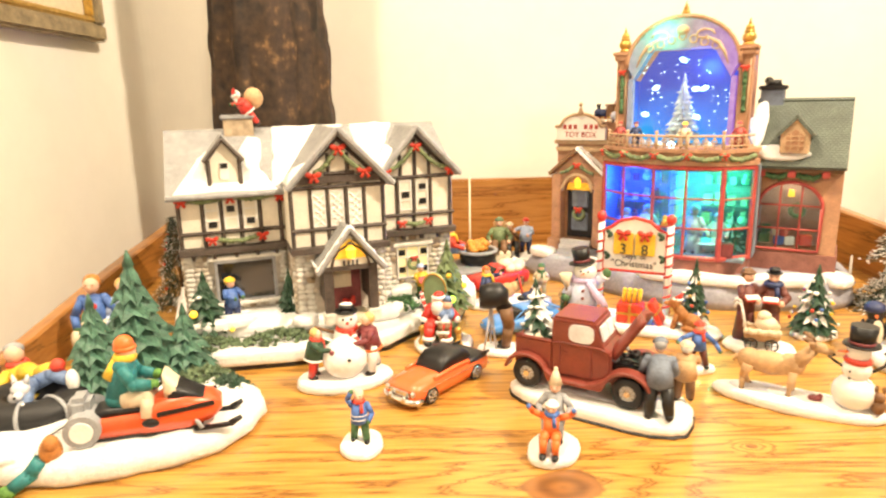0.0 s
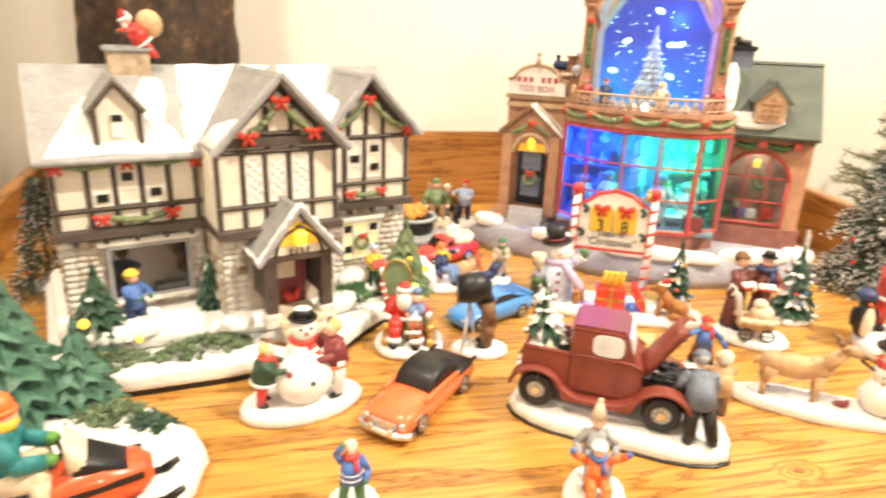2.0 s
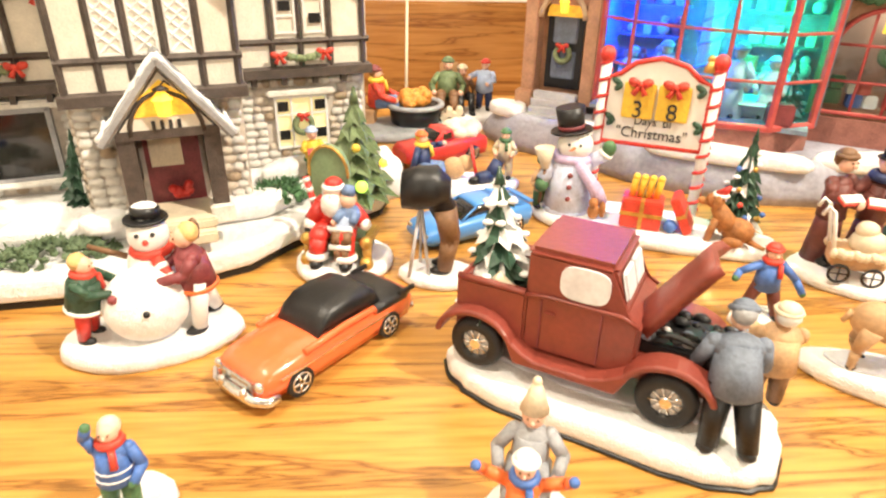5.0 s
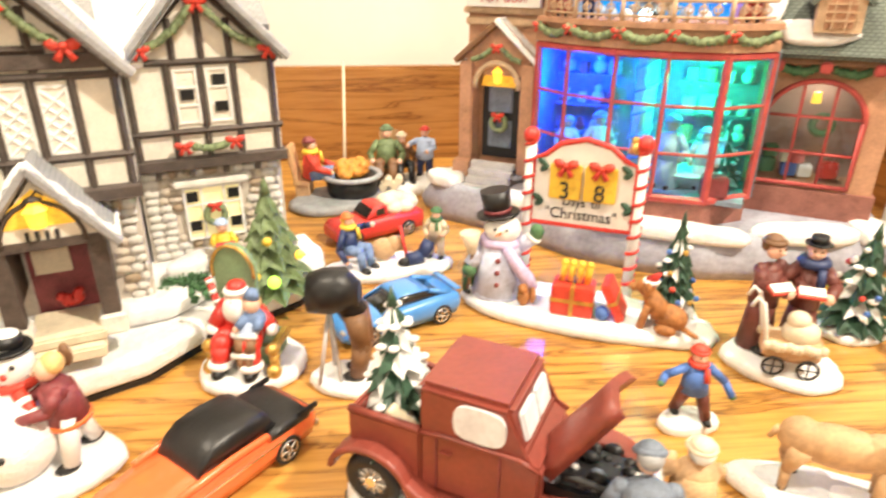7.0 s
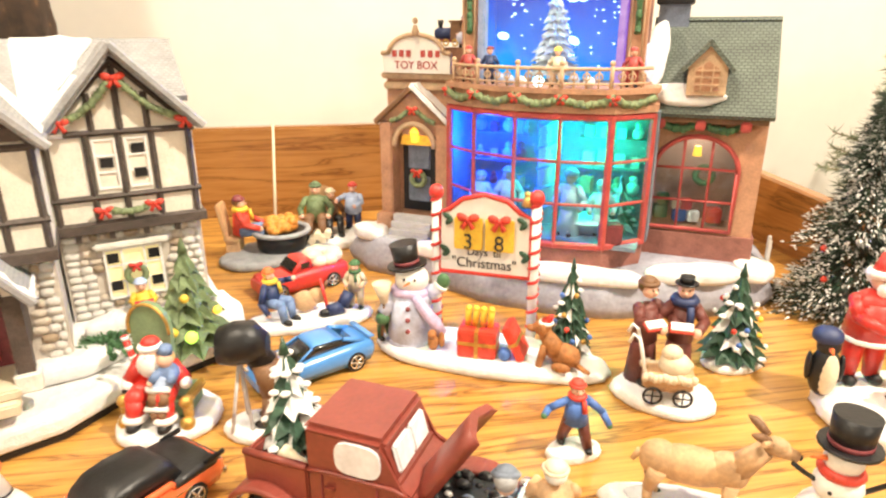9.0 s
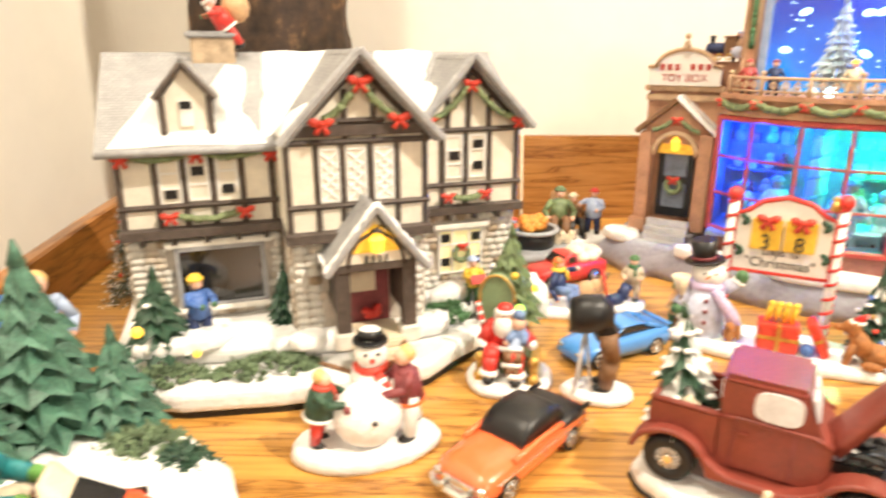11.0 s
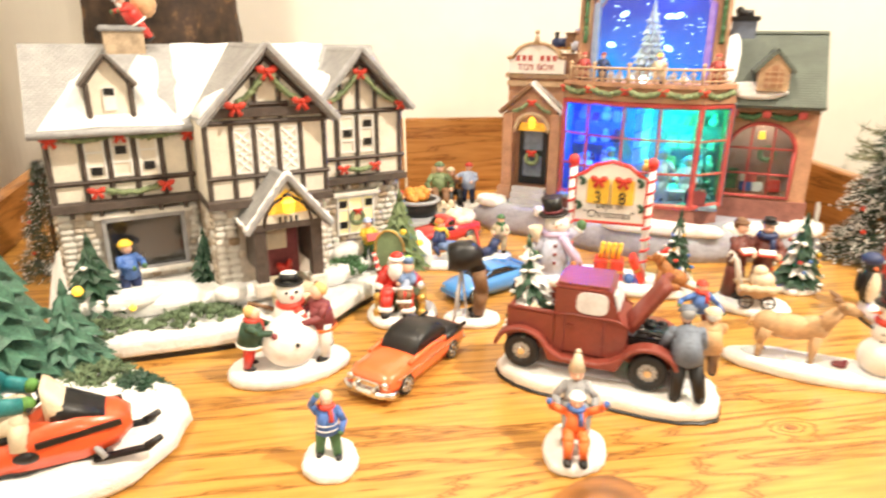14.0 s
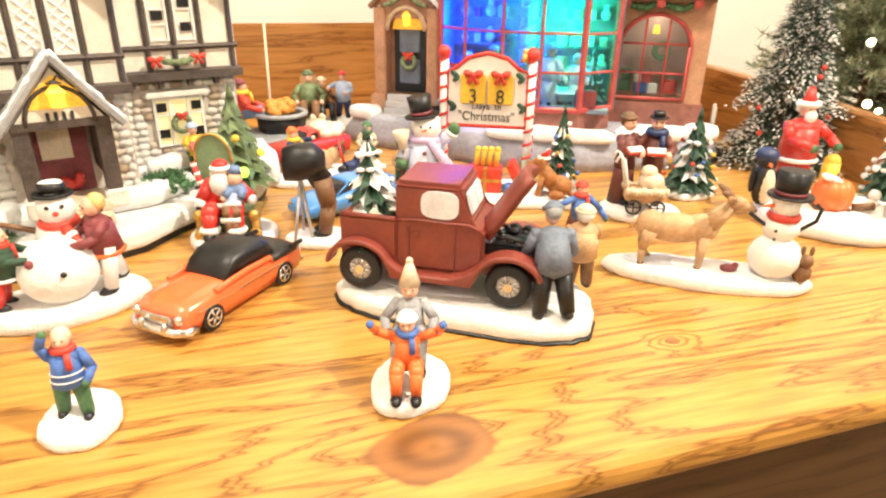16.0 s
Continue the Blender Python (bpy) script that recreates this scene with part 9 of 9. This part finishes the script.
def bottlebrush(name, x, y, h, r, n, label, seed, tiers=3, snow=0.45):
    t = thing(name, x, y, 0, label, "christmas tree", group="bottlebrush trees")
    one("stem", "brown", t, lambda m: m.limb((0, 0, 0.0), (0, 0, h * 0.97), 0.0022, 0.001, 8))
    one("base", "snow", t, lambda m: m.limb((0, 0, 0.0), (0, 0, 0.006), r * 0.42, r * 0.36, 20))
    g = np.random.default_rng(seed)
    f = g.random(n) ** 1.25
    a = g.uniform(0, 2 * np.pi, n)
    saw = 0.58 + 0.52 * (1 - (f * tiers) % 1.0)
    rad = r * (1 - f) ** 0.9 * saw + 0.003
    u = g.uniform(0.35, 0.92, n)
    lump = 1 + 0.18 * np.sin(a * 3 + f * 17) + 0.12 * np.sin(a * 7 - f * 31)
    rr = rad * u * lump
    pts = np.stack([np.cos(a) * rr, np.sin(a) * rr, h * (0.07 + 0.91 * f) - rr * 0.25], 1)
    way = np.stack([np.cos(a), np.sin(a), -0.25 + g.normal(0, 0.3, n)], 1) + g.normal(0, 0.25, (n, 3))
    c = bristles("crown", t, pts, way, r * 0.24, r * 0.010, ("needledark", "needledark", "leafdark"), seed)
    c["kind"] = "stuff"
    k = int(n * snow)
    sel = g.choice(n, k)
    q = (rad * lump)[sel] * g.uniform(0.72, 1.08, k)
    zz = h * (0.07 + 0.91 * f[sel]) - q * 0.25
    tips = np.stack([np.cos(a[sel]) * q, np.sin(a[sel]) * q, zz], 1)
    d = bristles("snow_tip", t, tips, np.stack([np.cos(a[sel]), np.sin(a[sel]), g.normal(0, 0.5, k)], 1), r * 0.075, r * 0.020, ("snow",), seed + 5)
    d["kind"] = "stuff"
    for j in range(9):
        f0, a0 = g.uniform(0.1, 0.8), g.uniform(0, 6.28)
        q = r * (1 - f0) ** 0.9 * 0.95
        one("berry", "bowred", t, lambda m: m.ball((math.cos(a0) * q, math.sin(a0) * q, h * (0.07 + 0.91 * f0)), r * 0.05, seg=7))
    return t


bottlebrush("bottlebrush_tree", 0.450, 0.563, 0.158, 0.046, 11000, "dark bottlebrush tree with snow-tipped bristles and red berries", 3)
bottlebrush("bottlebrush_tree", -0.281, 0.645, 0.098, 0.030, 5000, "small dark bottlebrush tree beside the house", 4, snow=0.2)

gr = thing("lit_greenery", 0.744, 0.74, 0, "olive green artificial tree with warm fairy lights behind the table", "christmas tree", z=-0.75)
one("stem", "brown", gr, lambda m: m.limb((0, 0, 0), (0, 0, 0.93), 0.02, 0.006, 9))
g = np.random.default_rng(9)
nb = 820
hz = g.random(nb) ** 0.9
rad = 0.119 * np.clip((1.05 - hz) * 5.5, 0.50, 1.0) * (0.9 + 0.22 * np.sin(hz * 21))
pts, ways, m = [], [], Mesh().paint("brown")
for k in range(nb):
    a = g.uniform(0, 2 * np.pi)
    L = rad[k] * g.uniform(0.75, 1.15)
    p0 = np.array((0, 0, 0.46 + 0.50 * hz[k] - 0.02))
    d = np.array((math.cos(a), math.sin(a), g.uniform(-0.15, 0.45)))
    m.limb(p0 + d * 0.01, p0 + d * L, 0.0011, 0.0006, 4)
    cnt = 110
    t = g.uniform(0.25, 1.0, cnt)[:, None]
    pts.append(p0 + d * L * t)
    ways.append(d * 0.9 + g.normal(0, 0.75, (cnt, 3)))
m.done("twig_mass", gr)["kind"] = "stuff"
c = bristles("needles", gr, np.concatenate(pts), np.concatenate(ways), 0.0135, 0.0008, ("needle", "needle", "shrub"), 6)
c["kind"] = "stuff"
for dx, dy, z, rr in ((-0.098, -0.095, 0.896, 0.0045), (-0.116, -0.085, 0.841, 0.0042), (-0.104, -0.090, 0.779, 0.0045), (-0.092, -0.095, 0.772, 0.0034), (-0.110, -0.085, 0.768, 0.0034), (0.01, -0.115, 0.85, 0.003), (-0.02, -0.115, 0.80, 0.003)):
    one("fairy_light", "fairy", gr, lambda m: m.ball((dx, dy, z), rr, seg=9), "glowing warm fairy light")

# ---------- white cable beside the shop ----------
cb = Mesh().paint("white")
cb.rope([(0.398, 0.640, 0.012), (0.408, 0.628, 0.010), (0.415, 0.625, 0.004), (0.425, 0.618, 0.002), (0.437, 0.606, 0.0015), (0.452, 0.590, 0.0015), (0.470, 0.57, 0.0015)], 0.0013, 6)
cb.torus((0.402, 0.628, 0.012), 0.006, 0.0012, (60, 20, 0), n=16, k=6)
tagged(cb.done("power_cable"), "thin white power cable lying on the table", "cable")


# ---------- stones of the house's ground floor, each a piece of its own ----------
def stone_mesh(key, seed):
    rnd = random.Random(seed)
    m = Mesh().paint(key)
    m.box((0, 0, 0), (1, 1, 1), bevel=0.16)
    for v in m.bm.verts:
        v.co += Vector((rnd.uniform(-0.07, 0.07), rnd.uniform(-0.05, 0.05), rnd.uniform(-0.07, 0.07)))
    for f in m.bm.faces:
        f.smooth = True
    ob = m.done("stone_pattern")
    me = ob.data
    bpy.data.objects.remove(ob)
    return me


KINDS = {k: [stone_mesh(k, s + 10 * i) for s in range(3)] for i, k in enumerate(("stone", "stonelight", "stonebrown"))}
stone_rnd = random.Random(77)


def stones(place, u0, u1, z0, z1, skip=(), quoin=()):
    """Rows of uneven stones on a wall; place(u, z) gives the pose."""
    z = z0
    while z < z1 - 0.002:
        rh = stone_rnd.uniform(0.0040, 0.0054)
        if z + rh > z1:
            rh = z1 - z
        u = u0
        while u < u1 - 0.002:
            pale = any(a <= u <= b for a, b in quoin)
            w = stone_rnd.uniform(0.0060, 0.0085) if pale else stone_rnd.uniform(0.0042, 0.0080)
            w = min(w, u1 - u)
            cu, cz = u + w / 2, z + rh / 2
            if not any(a < cu < b and c < cz < d for a, b, c, d in skip):
                key = "stonelight" if pale else stone_rnd.choice(("stone", "stone", "stonebrown", "stonelight"))
                ob = new("stone", stone_rnd.choice(KINDS[key]))
                ob.parent = house
                ob.matrix_basis = place(cu, cz) @ Matrix.Diagonal((w * 0.93, 0.0028, rh * 0.90, 1))
            u += w
        z += rh


stones(lambda u, z: pose(u, -0.0005, z), -0.1235, -0.0372, 0.031, 0.0835, [(-0.1025, -0.0445, 0.034, 0.0825)], [(-0.1255, -0.1165), (-0.046, -0.036)])
stones(lambda u, z: pose(u, -0.0405, z), -0.0340, 0.0428, 0.029, 0.0850, [(-0.0175, 0.0305, 0.0, 0.1)], [(-0.036, -0.0265), (0.034, 0.045)])
stones(lambda u, z: pose(u, -0.0005, z), 0.0465, 0.1195, 0.031, 0.0835, [(0.0625, 0.0995, 0.0385, 0.078)], [(0.108, 0.121), (0.045, 0.053)])
stones(lambda u, z: pose(-0.0350, u, z, 0, 0, 90), -0.0385, -0.003, 0.031, 0.0835)
stones(lambda u, z: pose(-0.1245, u, z, 0, 0, 90), 0.001, 0.045, 0.031, 0.0835)
